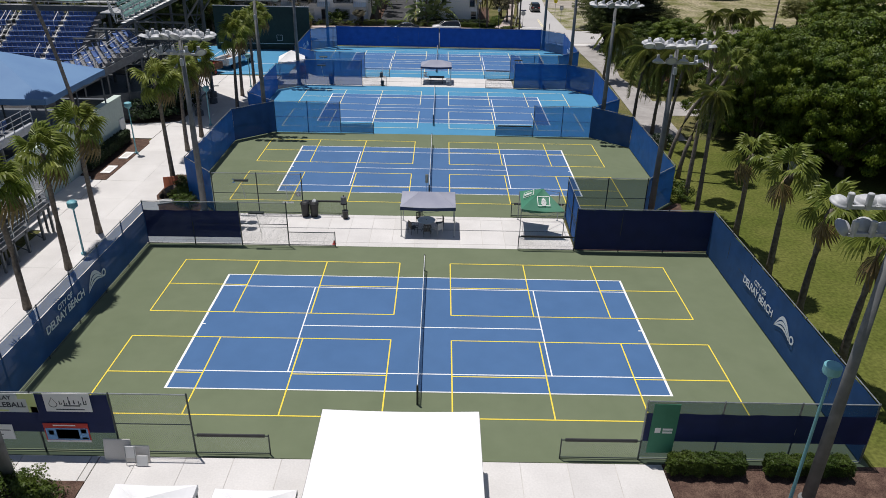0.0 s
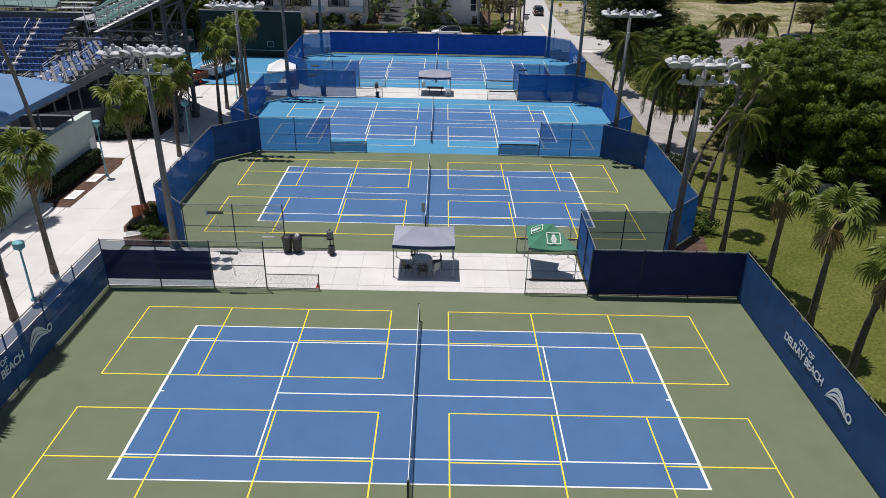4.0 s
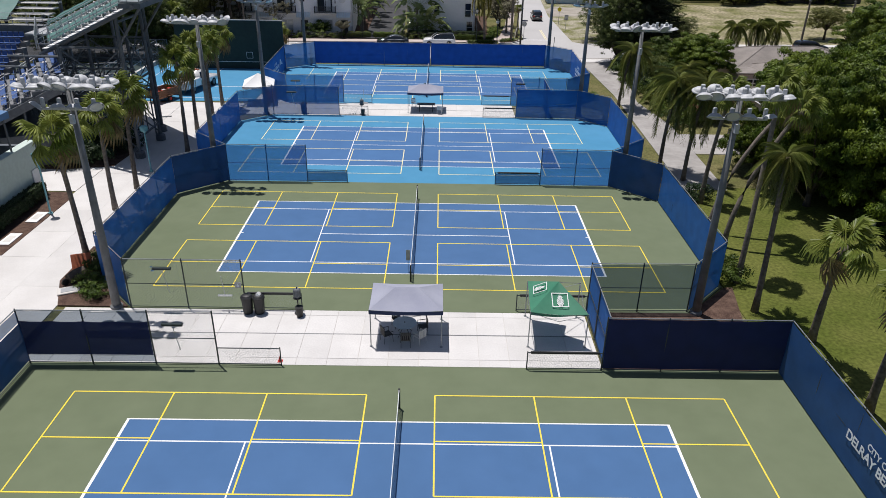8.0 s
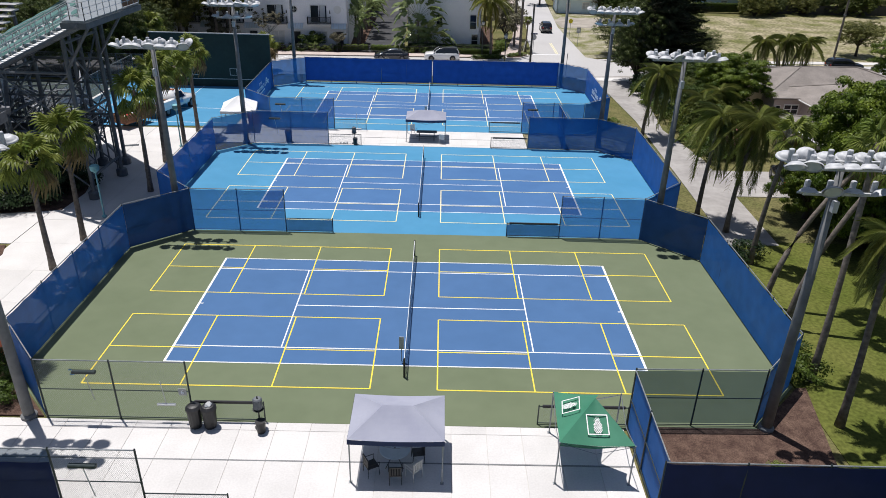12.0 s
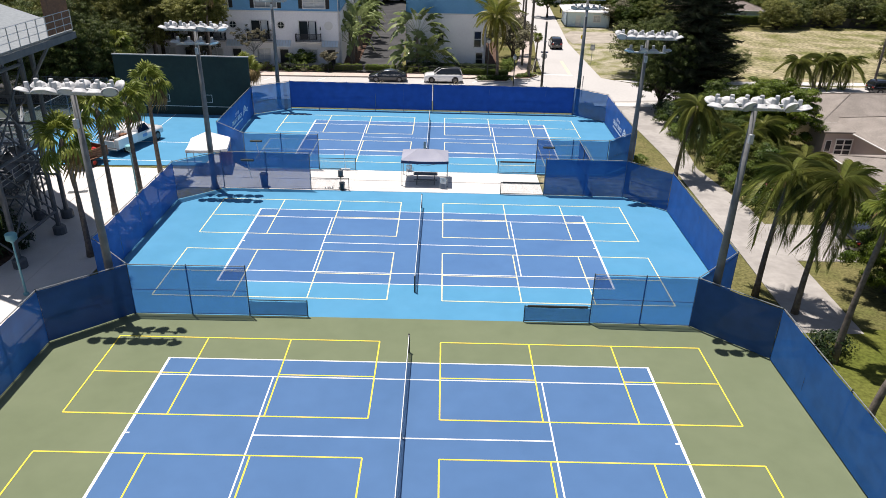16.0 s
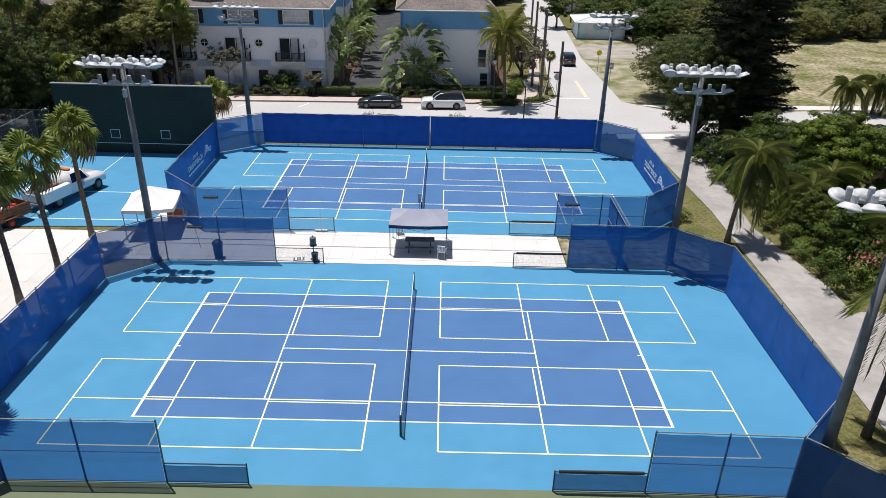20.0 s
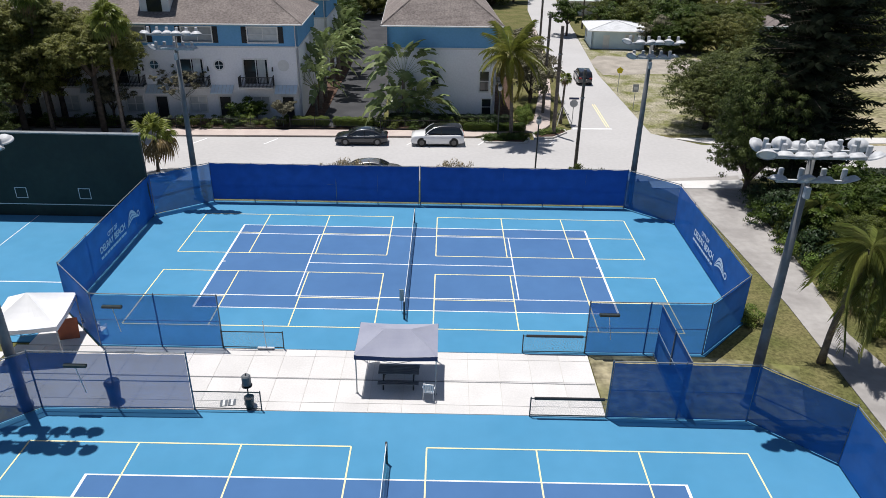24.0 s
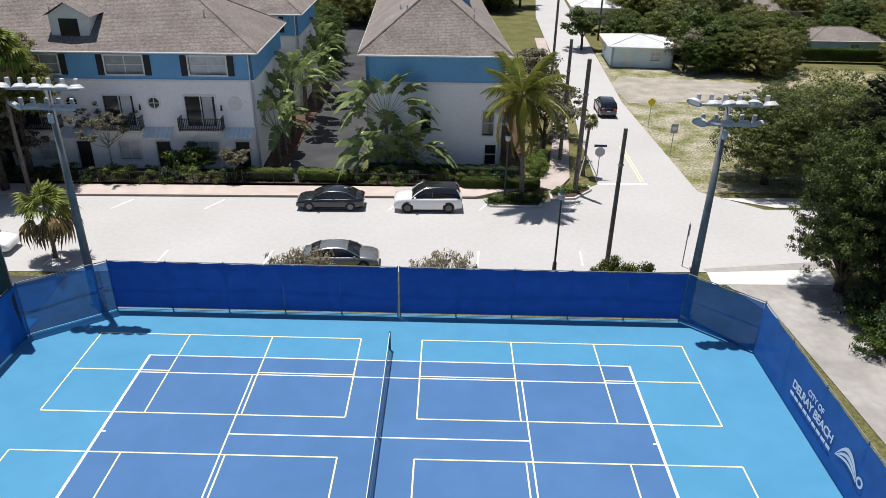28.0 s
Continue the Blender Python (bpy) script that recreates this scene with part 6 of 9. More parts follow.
cottage(pose(48.0, 176.0, 0, 0, 0, 2), 18.0, 10.0, 3.0, 2.0, "pink", "shingle", "low house with brown roof behind trees", doors=(3,), wins=(7, 11))
# house beside the lane
cottage(pose(37.6, 66.4, 0, 0, 0, 2), 16.0, 9.5, 2.9, 1.45, "pink", "roof_sand", "pink stucco house with brown hipped roof", wins=(0.5,))
cottage(pose(39.1, 58.0, 0, 0, 0, 2), 12.0, 9.0, 2.8, 1.7, "pink", "roof_sand", "pink stucco house wing with sandy hipped roof", wins=(0.5, 6.0))
sun_room = thing("sun_room", "pale sun room with flat roof and french doors", "house", pose(36.0, 62.8, 0, 0, 0, 2))
part("wall", boxmesh(0, 0, -0.05, 3.6, 2.8, 2.75, 0.02), M["pink"], sun_room)
part("flat_roof", boxmesh(-0.3, -0.35, 2.75, 3.6, 2.9, 2.9, 0.02), M["roof_sand"], sun_room, "flat pale roof sheet")
fd = part("french_door", boxmesh(1.1, -0.06, 0.05, 2.7, -0.01, 2.2), M["white"], sun_room, "white french doors with small panes")
for x0 in (0.2, 2.95):
    sw_ = part("window", boxmesh(x0, -0.05, 0.95, x0 + 0.55, -0.01, 2.05), M["white"], sun_room)
    part("pane", boxmesh(x0 + 0.05, -0.06, 1.0, x0 + 0.5, -0.051, 2.0), M["glass"], sw_)
for i in range(2):
    for j in range(4):
        part("pane", boxmesh(1.2 + i * 0.76, -0.075, 0.25 + j * 0.48, 1.82 + i * 0.76, -0.061, 0.63 + j * 0.48), M["glass"], fd)
cottage(pose(34.0, 48.5, 0, 0, 0, 2), 12.0, 7.5, 2.7, 1.0, "pink", "roof_sand", "low pink garage wing with pale roof", doors=(1,), wins=(5,))
terr = thing("terrace", "brick terrace with wooden chairs beside the house", "terrace", pose(35.4, 58.2, 0))
part("paving", boxmesh(0, 0, -0.05, 5.0, 4.2, 0.04), M["paver"], terr)
for i in range(3):
    c = part("planter", boxmesh(0.6 + i * 1.5, 0.8, 0.04, 1.2 + i * 1.5, 1.4, 0.5, 0.03), M["wood_brown"], terr)


# ---- practice wall ----
pw = thing("practice_wall", "tall dark green tennis practice wall with painted squares", "wall", pose(-32.1, 73.5, 0))
part("panel", boxmesh(0, 0, 0, 13.7, 0.3, 6.0, 0.02), M["practice"], pw)
part("cap", boxmesh(-0.05, -0.05, 6.0, 13.75, 0.35, 6.08), M["rail_grey"], pw)
part("net_line", boxmesh(0.3, -0.012, 0.86, 13.6, -0.004, 0.91), M["white_line"], pw)
for x in (4.42, 8.84):
    f = bmesh.new()
    for a, b, c, d in ((x, 1.33, x + 0.82, 1.37), (x, 2.08, x + 0.82, 2.12), (x, 1.37, x + 0.04, 2.08), (x + 0.78, 1.37, x + 0.82, 2.08)):
        box(f, a, -0.012, b, c, -0.004, d)
    part("target_square", f, M["white_line"], pw)
for x in (0.1, 13.6):
    part("edge_post", tubemesh([(x, 0.4, 0), (x, 0.4, 6.1)], 0.06, 6), M["rail_grey"], pw)
fence((-35.4, 57.2), (-35.4, 75.6), link=True, label="bare chain-link fence beside the practice court")
part("kerb_wall", boxmesh(-35.9, 57.2, 0, -35.55, 75.6, 0.5), M["offwhite"], None)
tagged(bpy.data.objects["kerb_wall"], "low pale concrete kerb wall along the practice court", "wall", kind="structure")
# side court takes the near-black wall green: its shade is put into the colour
slab("side_court", [(-60, 57.3), (-36.2, 57.3), (-36.2, 75.0), (-60, 75.0)], -0.05, -0.005, M["practice"], "dark green court beyond the fence, shade put into its colour", "sports court")
fence((-60, 76.0), (-34.2, 76.0), link=True, label="bare chain-link fence behind the practice wall")


# ---- trees and shrubs ----
def leaf_mesh(pos, nrm, size, g):
    """One bent four-cornered leaf at each place, turned at random about its normal."""
    count = len(pos)
    a = np.cross(nrm, g.normal(size=(count, 3)))
    a /= np.linalg.norm(a, axis=1)[:, None]
    b = np.cross(nrm, a)
    s = (size * g.uniform(0.6, 1.35, count))[:, None]
    tip = pos + a * s
    base = pos - a * s
    l1 = pos + b * s * 0.55 - nrm * s * 0.15
    l2 = pos - b * s * 0.55 - nrm * s * 0.15
    verts = np.stack([base, l1, tip, l2], 1).reshape(-1, 3)
    me = bpy.data.meshes.new("crown")
    me.vertices.add(count * 4)
    me.vertices.foreach_set("co", verts.ravel())
    me.loops.add(count * 4)
    me.loops.foreach_set("vertex_index", np.arange(count * 4))
    me.polygons.add(count)
    me.polygons.foreach_set("loop_start", np.arange(count) * 4)
    me.update(calc_edges=True)
    me.validate()
    return me


def leaf_cloud(lobes, count, size, seed, shell=0.35, clump=75, wide=1.45, rise=0.25):
    """Many small bent leaves scattered through the shells of several lobes (x, y, z, rx, ry, rz)."""
    g = np.random.default_rng(seed)
    lobes = np.array(lobes, float)
    vol = lobes[:, 3] * lobes[:, 4] * lobes[:, 5]
    idx = g.choice(len(lobes), count, p=vol / vol.sum())
    # leaves gather in domed clumps that sit on each lobe, with gaps of shade between them
    per = max(6, int(count / len(lobes) / clump))
    cl = g.normal(size=(len(lobes), per, 3))
    cl[:, :, 2] += 0.3
    cl /= np.linalg.norm(cl, axis=2)[:, :, None]
    cl *= (1 - shell * g.random((len(lobes), per)) ** 1.8)[:, :, None]
    pick = g.integers(0, per, count)
    centre = cl[idx, pick]
    spread = wide / math.sqrt(per)
    d = g.normal(size=(count, 3))
    d[:, 2] = np.where(d[:, 2] < -0.4, -d[:, 2], d[:, 2])
    d /= np.linalg.norm(d, axis=1)[:, None]
    off = d * (g.random(count) ** 0.4)[:, None] * spread * g.uniform(0.65, 1.3, (len(lobes), per))[idx, pick][:, None]
    off[:, 2] *= 0.8
    pos = lobes[idx, :3] + (centre + off) * lobes[idx, 3:6]
    nrm = d * 0.85 + centre * 0.25 + np.array([0, 0, rise]) + g.normal(size=(count, 3)) * 0.3
    nrm /= np.linalg.norm(nrm, axis=1)[:, None]
    return leaf_mesh(pos, nrm, size, g)


def tree_kind(name, seed, h, r, mat_name, count, size, lobes=9, trunk=0.3, low=0.3, label="", flat=0.7, clump=75, wide=1.45, rise=0.25):
    """Meshes of one tree: trunk with limbs, and a crown. Standing at the origin."""
    g = random.Random(seed)
    L = []
    tips = []
    for i in range(lobes):
        a = i * 2.4 + g.uniform(-0.4, 0.4)
        d = r * (0.0 if i == 0 else g.uniform(0.35, 0.68))
        z = h * (0.72 if i == 0 else g.uniform(low + 0.14, 0.74))
        s = r * (0.55 if i == 0 else g.uniform(0.34, 0.52))
        L.append((d * math.cos(a), d * math.sin(a), z, s, s, s * flat * 1.05))
        tips.append((d * math.cos(a), d * math.sin(a), z))
    bm = bmesh.new()
    f = h * low
    tube(bm, [(0, 0, -0.1), (0.05, 0.02, f * 0.5), (0, 0.05, f)], [trunk * 1.3, trunk, trunk * 0.85], 8)
    for x, y, z in tips:
        tube(bm, [(0, 0.05, f * 0.9), (x * 0.45, y * 0.45, f + (z - f) * 0.55), (x * 0.95, y * 0.95, z)], [trunk * 0.55, trunk * 0.33, 0.04], 6)
    tm = mesh_of(bm, "trunk", True)
    tm.materials.append(M["bark"])
    cm = leaf_cloud(L, count, size, seed, shell=0.4, clump=clump, wide=wide, rise=rise)
    cm.materials.append(M[mat_name])
    return name, tm, cm, label


def plant_tree(kind, x, y, s=1.0, rz=0.0, sz=None, label=""):
    name, tm, cm, lab = kind
    t = thing(name, label or lab, "tree", pose(x, y, -0.05, 0, 0, rz), group="")
    for nm, me in (("trunk", tm), ("crown", cm)):
        o = new(nm, me)
        o.parent = t
        o.scale = (s, s, sz or s)
    return t


FICUS = [tree_kind("ficus_tree", 41, 9.6, 6.2, "leaf_ficus", 92000, 0.11, 24, 0.4, low=0.1, clump=280, wide=1.0, rise=0.0, label="large dense green ficus tree"),
         tree_kind("ficus_tree", 42, 9.2, 6.4, "leaf_ficus", 92000, 0.11, 26, 0.4, low=0.1, clump=270, wide=1.0, rise=0.0, label="large dense green ficus tree")]
FAR = [tree_kind("broadleaf_tree", 51, 9.5, 6.0, "leaf_oak", 22000, 0.17, 20, 0.4, low=0.02, clump=40, label="distant green tree"),
       tree_kind("broadleaf_tree", 52, 9.0, 5.6, "leaf_oak_dark", 22000, 0.17, 20, 0.4, low=0.02, clump=40, label="distant green tree"),
       tree_kind("broadleaf_tree", 53, 9.0, 6.2, "leaf_olive", 22000, 0.17, 20, 0.4, low=0.02, clump=40, label="distant green tree")]
OAK = [tree_kind("oak_tree", 3, 9.5, 5.5, "leaf_oak", 42000, 0.10, 20, 0.3, clump=60, label="olive green oak tree with an open crown"),
       tree_kind("oak_tree", 4, 8.5, 5.0, "leaf_oak", 40000, 0.10, 20, 0.3, clump=60, label="olive green oak tree with an open crown")]
OAK_HIGH = tree_kind("oak_tree", 44, 12.0, 4.4, "leaf_oak", 36000, 0.10, 16, 0.26, low=0.52, label="tall olive green oak tree with a high open crown")
BUSHY = [tree_kind("broadleaf_tree", 31, 9.5, 5.4, "leaf", 60000, 0.105, 26, 0.35, low=0.1, label="dense green broadleaf tree branched to the ground"),
         tree_kind("broadleaf_tree", 32, 9.0, 5.6, "leaf_olive", 60000, 0.105, 26, 0.35, low=0.1, label="dense olive green tree branched to the ground")]
LANE_TREE = tree_kind("broadleaf_tree", 33, 10.0, 5.4, "leaf_shade", 74000, 0.085, 26, 0.35, low=0.1, clump=70, label="dark fine-leaved tree beside the lane")
CORNER_OAK = [tree_kind("oak_tree", 34, 9.0, 5.6, "leaf_oak_dark", 56000, 0.085, 26, 0.3, low=0.16, clump=40, label="green oak tree with an open crown at the street corner"),
              tree_kind("oak_tree", 35, 8.4, 5.2, "leaf_oak_dark", 52000, 0.085, 24, 0.3, low=0.16, clump=40, label="green oak tree with an open crown at the street corner")]
SMALL = [tree_kind("small_tree", 5, 5.0, 2.6, "leaf_olive", 4500, 0.12, 7, 0.14, label="small street tree with thin foliage"),
         tree_kind("small_tree", 6, 5.5, 3.0, "leaf_grey", 4000, 0.13, 7, 0.14, label="small tree with dry grey-green foliage"),
         tree_kind("small_tree", 7, 6.0, 3.4, "leaf", 7000, 0.14, 8, 0.16, label="small dense green garden tree")]
for i, (x, y, s, k) in enumerate(((32.4, 38.8, 0.86, 0), (32.0, 32.6, 0.84, 1), (37.5, 33.5, 1.12, 1), (46.0, 32.5, 1.25, 0), (37.8, 40.8, 0.95, 1), (38.5, 26.5, 0.95, 0), (53.0, 38.0, 1.35, 1), (45.0, 41.0, 0.95, 0), (60.0, 45.0, 1.1, 0), (42.0, 26.0, 0.85, 1), (50.0, 27.0, 1.0, 1), (58.0, 30.0, 1.0, 0),
                                  (66.0, 36.0, 1.1, 1), (54.0, 46.0, 1.0, 1), (68.0, 52.0, 1.1, 0), (62.0, 60.0, 1.1, 1), (58.0, 72.0, 1.0, 0), (43.5, 24.6, 0.95, 0), (50.0, 22.4, 1.0, 1), (34.8, 24.6, 0.8, 1), (41.0, 20.4, 0.85, 0), (41.2, 45.2, 0.84, 1), (36.8, 45.4, 0.56, 0), (28.6, 38.4, 0.5, 1), (29.6, 30.6, 0.62, 0), (33.6, 27.0, 0.68, 1), (33.6, 29.2, 0.78, 0), (30.0, 33.6, 0.66, 1), (47.5, 47.0, 0.9, 0), (-38.0, 79.6, 0.8, 2), (-43.0, 78.6, 0.9, 3), (-49.0, 78.4, 0.95, 2), (-35.4, 82.6, 0.6, 3))):
    plant_tree((FICUS + [LANE_TREE, LANE_TREE])[k], x, y, s, i * 67, sz=max(s, 1.0) * 1.1 if s > 0.6 else s * 1.4, label="large dense green broadleaf tree at the edge of the lawn" if x > 0 else "dense green broadleaf tree behind the stand")
for i, (x, y, s, sz) in enumerate(((32.6, 66.4, 0.72, 0.72), (26.2, 80.6, 0.72, 1.1), (62.0, 82.0, 0.8, 0.8))):
    plant_tree((FICUS[0], LANE_TREE, FICUS[1])[i], x, y, s, i * 110, sz=sz, label="dense green tree beside the house and the lane")
for i, (x, y, s, k) in enumerate(((28.6, 98.0, 0.92, 1), (34.6, 98.4, 1.05, 0), (38.8, 95.6, 0.58, 1), (32.0, 104.5, 0.75, 0))):
    plant_tree(CORNER_OAK[k], x, y, s, i * 83, label="green oak tree with an open crown at the street corner")
for x, y, s in ((-13.6, 133.0, 0.6), (-14.4, 139.0, 0.7), (-15.4, 147.0, 0.7)):
    plant_tree(BUSHY[0], x, y, s, 30 * x, label="dense green tree beside the drive")
# a grove behind the practice wall and along the street
for i, (x, y, s, sz) in enumerate(((-31.8, 96.0, 1.0, 1.05), (-30.2, 92.8, 0.95, 0.95), (-36.2, 95.2, 1.05, 1.15), (-29.4, 95.2, 0.7, 0.8))):
    plant_tree(OAK_HIGH, x, y, s, 40 + 75 * i, sz=sz, label="olive green oak tree beside the town houses")
g = random.Random(8)
for i in range(16):
    x = -35.5 - i * 2.6 + g.uniform(-0.8, 0.8)
    plant_tree(OAK[i % 2], x, 92.6 + 0.045 * (x + 24) + g.uniform(0.5, 5.0), 0.9, i * 71, sz=g.uniform(1.05, 1.3), label="olive green oak tree lining the street")
for i, (x, y, k, s) in enumerate(((11.2, 103.5, 1, 1.2), (12.0, 109.0, 1, 1.1), (12.6, 122.0, 1, 1.1), (29.0, 152.0, 2, 1.0), (34.0, 139.0, 1, 1.0), (37.0, 141.5, 2, 1.3), (22.5, 152.0, 2, 1.1), (17.0, 195.0, 2, 1.5), (-16.8, 99.0 - 1.6, 2, 0.42), (-30.5, 96.0, 1, 0.9))):
    plant_tree(SMALL[k], x, y, s, i * 59)


def bare_tree(x, y, h, seed):
    """A thin street tree, almost leafless."""
    rr = random.Random(seed)
    t = thing("bare_tree", "thin grey street tree with almost no leaves", "tree", pose(x, y, 0))
    bm = bmesh.new()
    tube(bm, [(0, 0, -0.05), (0.05, 0.0, h * 0.4)], [0.08, 0.06], 6)
    tips = []
    for i in range(11):
        a, e = i * 2.4, rr.uniform(0.5, 1.1)
        p = Vector((0.05, 0, h * rr.uniform(0.3, 0.42)))
        q = p + Vector((math.cos(a) * 1.0, math.sin(a) * 1.0, e)) * h * 0.16
        r = q + Vector((math.cos(a + 0.4) * 0.8, math.sin(a + 0.4) * 0.8, e * 1.3)) * h * 0.17
        tube(bm, [p, q, r], [0.04, 0.025, 0.008], 5)
        for k in range(4):
            m = q.lerp(r, rr.random())
            w = m + Vector((rr.uniform(-1, 1), rr.uniform(-1, 1), rr.uniform(0.2, 1))) * h * 0.1
            tube(bm, [m, w], [0.012, 0.004], 4)
            tips.append((*w, 0.35, 0.35, 0.25))
    part("trunk", bm, M["rail_grey"], t)
    cm = leaf_cloud(tips, 9000, 0.07, seed, shell=0.9)
    part("crown", cm, M["leaf_grey"], t)


yard_fence = thing("board_fence", "dark board fence along the far edge of the field", "fence", pose(68.8, 147.2, 0, 0, 0, 3))
for i in range(14):
    part("board", boxmesh(i * 2.0, 0, -0.06, i * 2.0 + 1.96, 0.06, 1.75), M["black"], yard_fence)
    part("post", boxmesh(i * 2.0 - 0.05, 0.06, -0.06, i * 2.0 + 0.05, 0.16, 1.85), M["bark"], yard_fence)
bare_tree(-23.9, 96.9, 7.0, 3)
bare_tree(-13.9, 96.0, 3.0, 5)
g = random.Random(21)
for i, (x, y) in enumerate(((35.5, 137.5), (39.5, 139.0), (43.5, 137.5), (47.0, 140.5), (36.5, 146.0), (41.0, 148.0), (46.0, 149.0), (66.0, 143.0), (70.5, 146.0), (38.0, 155.0), (44.0, 158.0), (30.0, 158.0), (50.0, 160.0), (58.0, 160.0), (51.0, 152.0), (62.0, 158.0), (73.0, 151.0), (78.0, 147.0), (84.0, 150.0), (33.0, 150.0), (68.0, 164.0), (76.0, 160.0))):
    plant_tree((BUSHY + FAR)[i % 5], x, y, g.uniform(0.5, 0.75), i * 41, label="dense garden tree beside the cottages")
g = random.Random(5)
for i in range(64):
    x, y = g.uniform(36, 130), g.uniform(146, 215)
    if 50 < x < 66 and y < 156:
        continue
    plant_tree(FAR[i % 3], x, y, g.uniform(0.55, 0.95), i * 47, label="distant garden tree beyond the field")
for i in range(26):
    x, y = g.uniform(-30, 20), g.uniform(150, 250)
    if 14 < x:
        x -= 14
    plant_tree(FAR[i % 3], x, y, g.uniform(0.7, 1.0), i * 47, label="distant tree behind the town houses")
for i in range(14):
    plant_tree(FAR[i % 3], g.uniform(30, 46), g.uniform(152, 240), g.uniform(0.6, 0.9), i * 51, label="tree along the far side road")
for i in range(9):
    plant_tree(OAK[i % 2], 66 + i * 9 + g.uniform(-3, 3), 100 + g.uniform(-1, 4) + i * 1.5, 0.6, i * 31, label="tree at the far edge of the field") if i % 3 == 0 else None


def conifer(x, y, h, wide):
    """A dark pine: straight trunk and uneven whorls of upswept feathery branches."""
    t = thing("pine_tree", "tall dark feathery pine beside the lane", "tree", pose(x, y, 0))
    part("trunk", tubemesh([(0, 0, -0.1), (0, 0, h * 0.5), (0, 0, h)], [0.42, 0.26, 0.04], 8), M["bark"], t)
    rr = random.Random(4)
    vs, fs, limbs = [], [], bmesh.new()
    z = 2.2
    while z < h - 0.3:
        r = wide * min(1.0, 0.85 + 0.3 * z / h) * (1 - z / h) ** 0.55 + 0.3
        for k in range(7):
            a = 2 * math.pi * (k + rr.random()) / 7
            ca, sa = math.cos(a), math.sin(a)
            rl = r * rr.uniform(0.6, 1.12)
            lift = rr.uniform(-0.12, 0.28)
            tube(limbs, [(0, 0, z), (ca * rl * 0.95, sa * rl * 0.95, z + lift * rl)], [0.06, 0.015], 4)
            m = int(rl / 0.11) + 4
            for i in range(m):
                f = 0.12 + 0.9 * (i + rr.random()) / m
                px, py, pz = ca * rl * f, sa * rl * f, z + lift * rl * f
                for s in (-1, 1):
                    k0 = len(vs)
                    w = 0.85 * (1.1 - 0.6 * f) * rr.uniform(0.5, 1.2)
                    dx, dy = ca * 0.35 - sa * s * w, sa * 0.35 + ca * s * w
                    dz = rr.uniform(-0.35, 0.3)
                    vs += [(px, py, pz - 0.03), (px + dx * 0.5, py + dy * 0.5, pz + dz * 0.4 + 0.07), (px + dx, py + dy, pz + dz), (px + dx * 0.5, py + dy * 0.5, pz + dz * 0.4 - 0.07)]
                    fs.append((k0, k0 + 1, k0 + 2, k0 + 3))
        z += rr.uniform(0.2, 0.34)
    part("branchwork", limbs, M["bark"], t)["kind"] = "stuff"
    raw("crown", vs, fs, M["needle"], t)


conifer(29.2, 80.4, 24.5, 5.4)

# clipped hedges and shrubs
SHRUB = []
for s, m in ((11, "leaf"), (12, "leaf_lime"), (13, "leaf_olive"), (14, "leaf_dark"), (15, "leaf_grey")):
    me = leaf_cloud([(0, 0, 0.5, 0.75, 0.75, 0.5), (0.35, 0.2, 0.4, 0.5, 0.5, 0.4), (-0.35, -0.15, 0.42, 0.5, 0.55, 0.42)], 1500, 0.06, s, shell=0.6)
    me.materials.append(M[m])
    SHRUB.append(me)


thin = leaf_cloud([(0, 0, 0.55, 0.75, 0.75, 0.45), (0.4, 0.2, 0.5, 0.45, 0.45, 0.4), (-0.4, -0.15, 0.6, 0.45, 0.5, 0.4)], 620, 0.055, 18, shell=0.9)
thin.materials.append(M["leaf_straw"])
SHRUB.append(thin)


def shrub(x, y, s=1.0, k=0, sz=1.0, name="shrub", label="rounded green garden shrub"):
    o = tagged(new(name, SHRUB[k]), label, "shrub")
    o.matrix_basis = pose(x, y, -0.02, 0, 0, (x * 91 + y * 57) % 360) @ Matrix.Diagonal((s, s, s * sz, 1))
    return o


def clipped_leaves(x0, y0, x1, y1, h, count, size, seed):
    """Small leaves over the top and four sides of a clipped block, a little uneven."""
    g = np.random.default_rng(seed)
    lx, ly = x1 - x0, y1 - y0
    z0 = 0.22
    area = np.array([lx * ly * 1.5, lx * h, lx * h, ly * h, ly * h])
    face = g.choice(5, count, p=area / area.sum())
    u, v = g.random(count), g.random(count) ** 0.8
    nrm = np.array([(0, 0, 1), (0, -1, 0), (0, 1, 0), (-1, 0, 0), (1, 0, 0)], float)[face]
    pos = np.empty((count, 3))
    pos[:, 0] = np.where(face == 3, x0, np.where(face == 4, x1, x0 + lx * u))
    pos[:, 1] = np.where(face == 1, y0, np.where(face == 2, y1, np.where(face == 0, y0 + ly * g.random(count), y0 + ly * u)))
    pos[:, 2] = np.where(face == 0, h, z0 + (h - z0) * v)
    wob = 0.05 * np.sin(pos[:, 0] * 5.1 + pos[:, 2] * 3) + 0.04 * np.sin(pos[:, 0] * 11.3 + pos[:, 1] * 9.0 + 1.0)
    pos += nrm * (wob + g.normal(size=count) * 0.035)[:, None]
    mid = np.array([(x0 + x1) / 2, (y0 + y1) / 2, h * 0.5])
    half = np.array([lx / 2, ly / 2, h * 0.5])
    rel = np.abs((pos - mid) / half)
    pos -= (pos - mid) * (0.09 * np.clip(np.sort(rel, axis=1)[:, 1] - 0.8, 0, 1))[:, None]
    nrm = nrm + g.normal(size=(count, 3)) * 0.55
    nrm[:, 2] += 0.35
    nrm /= np.linalg.norm(nrm, axis=1)[:, None]
    return leaf_mesh(pos, nrm, size, g)


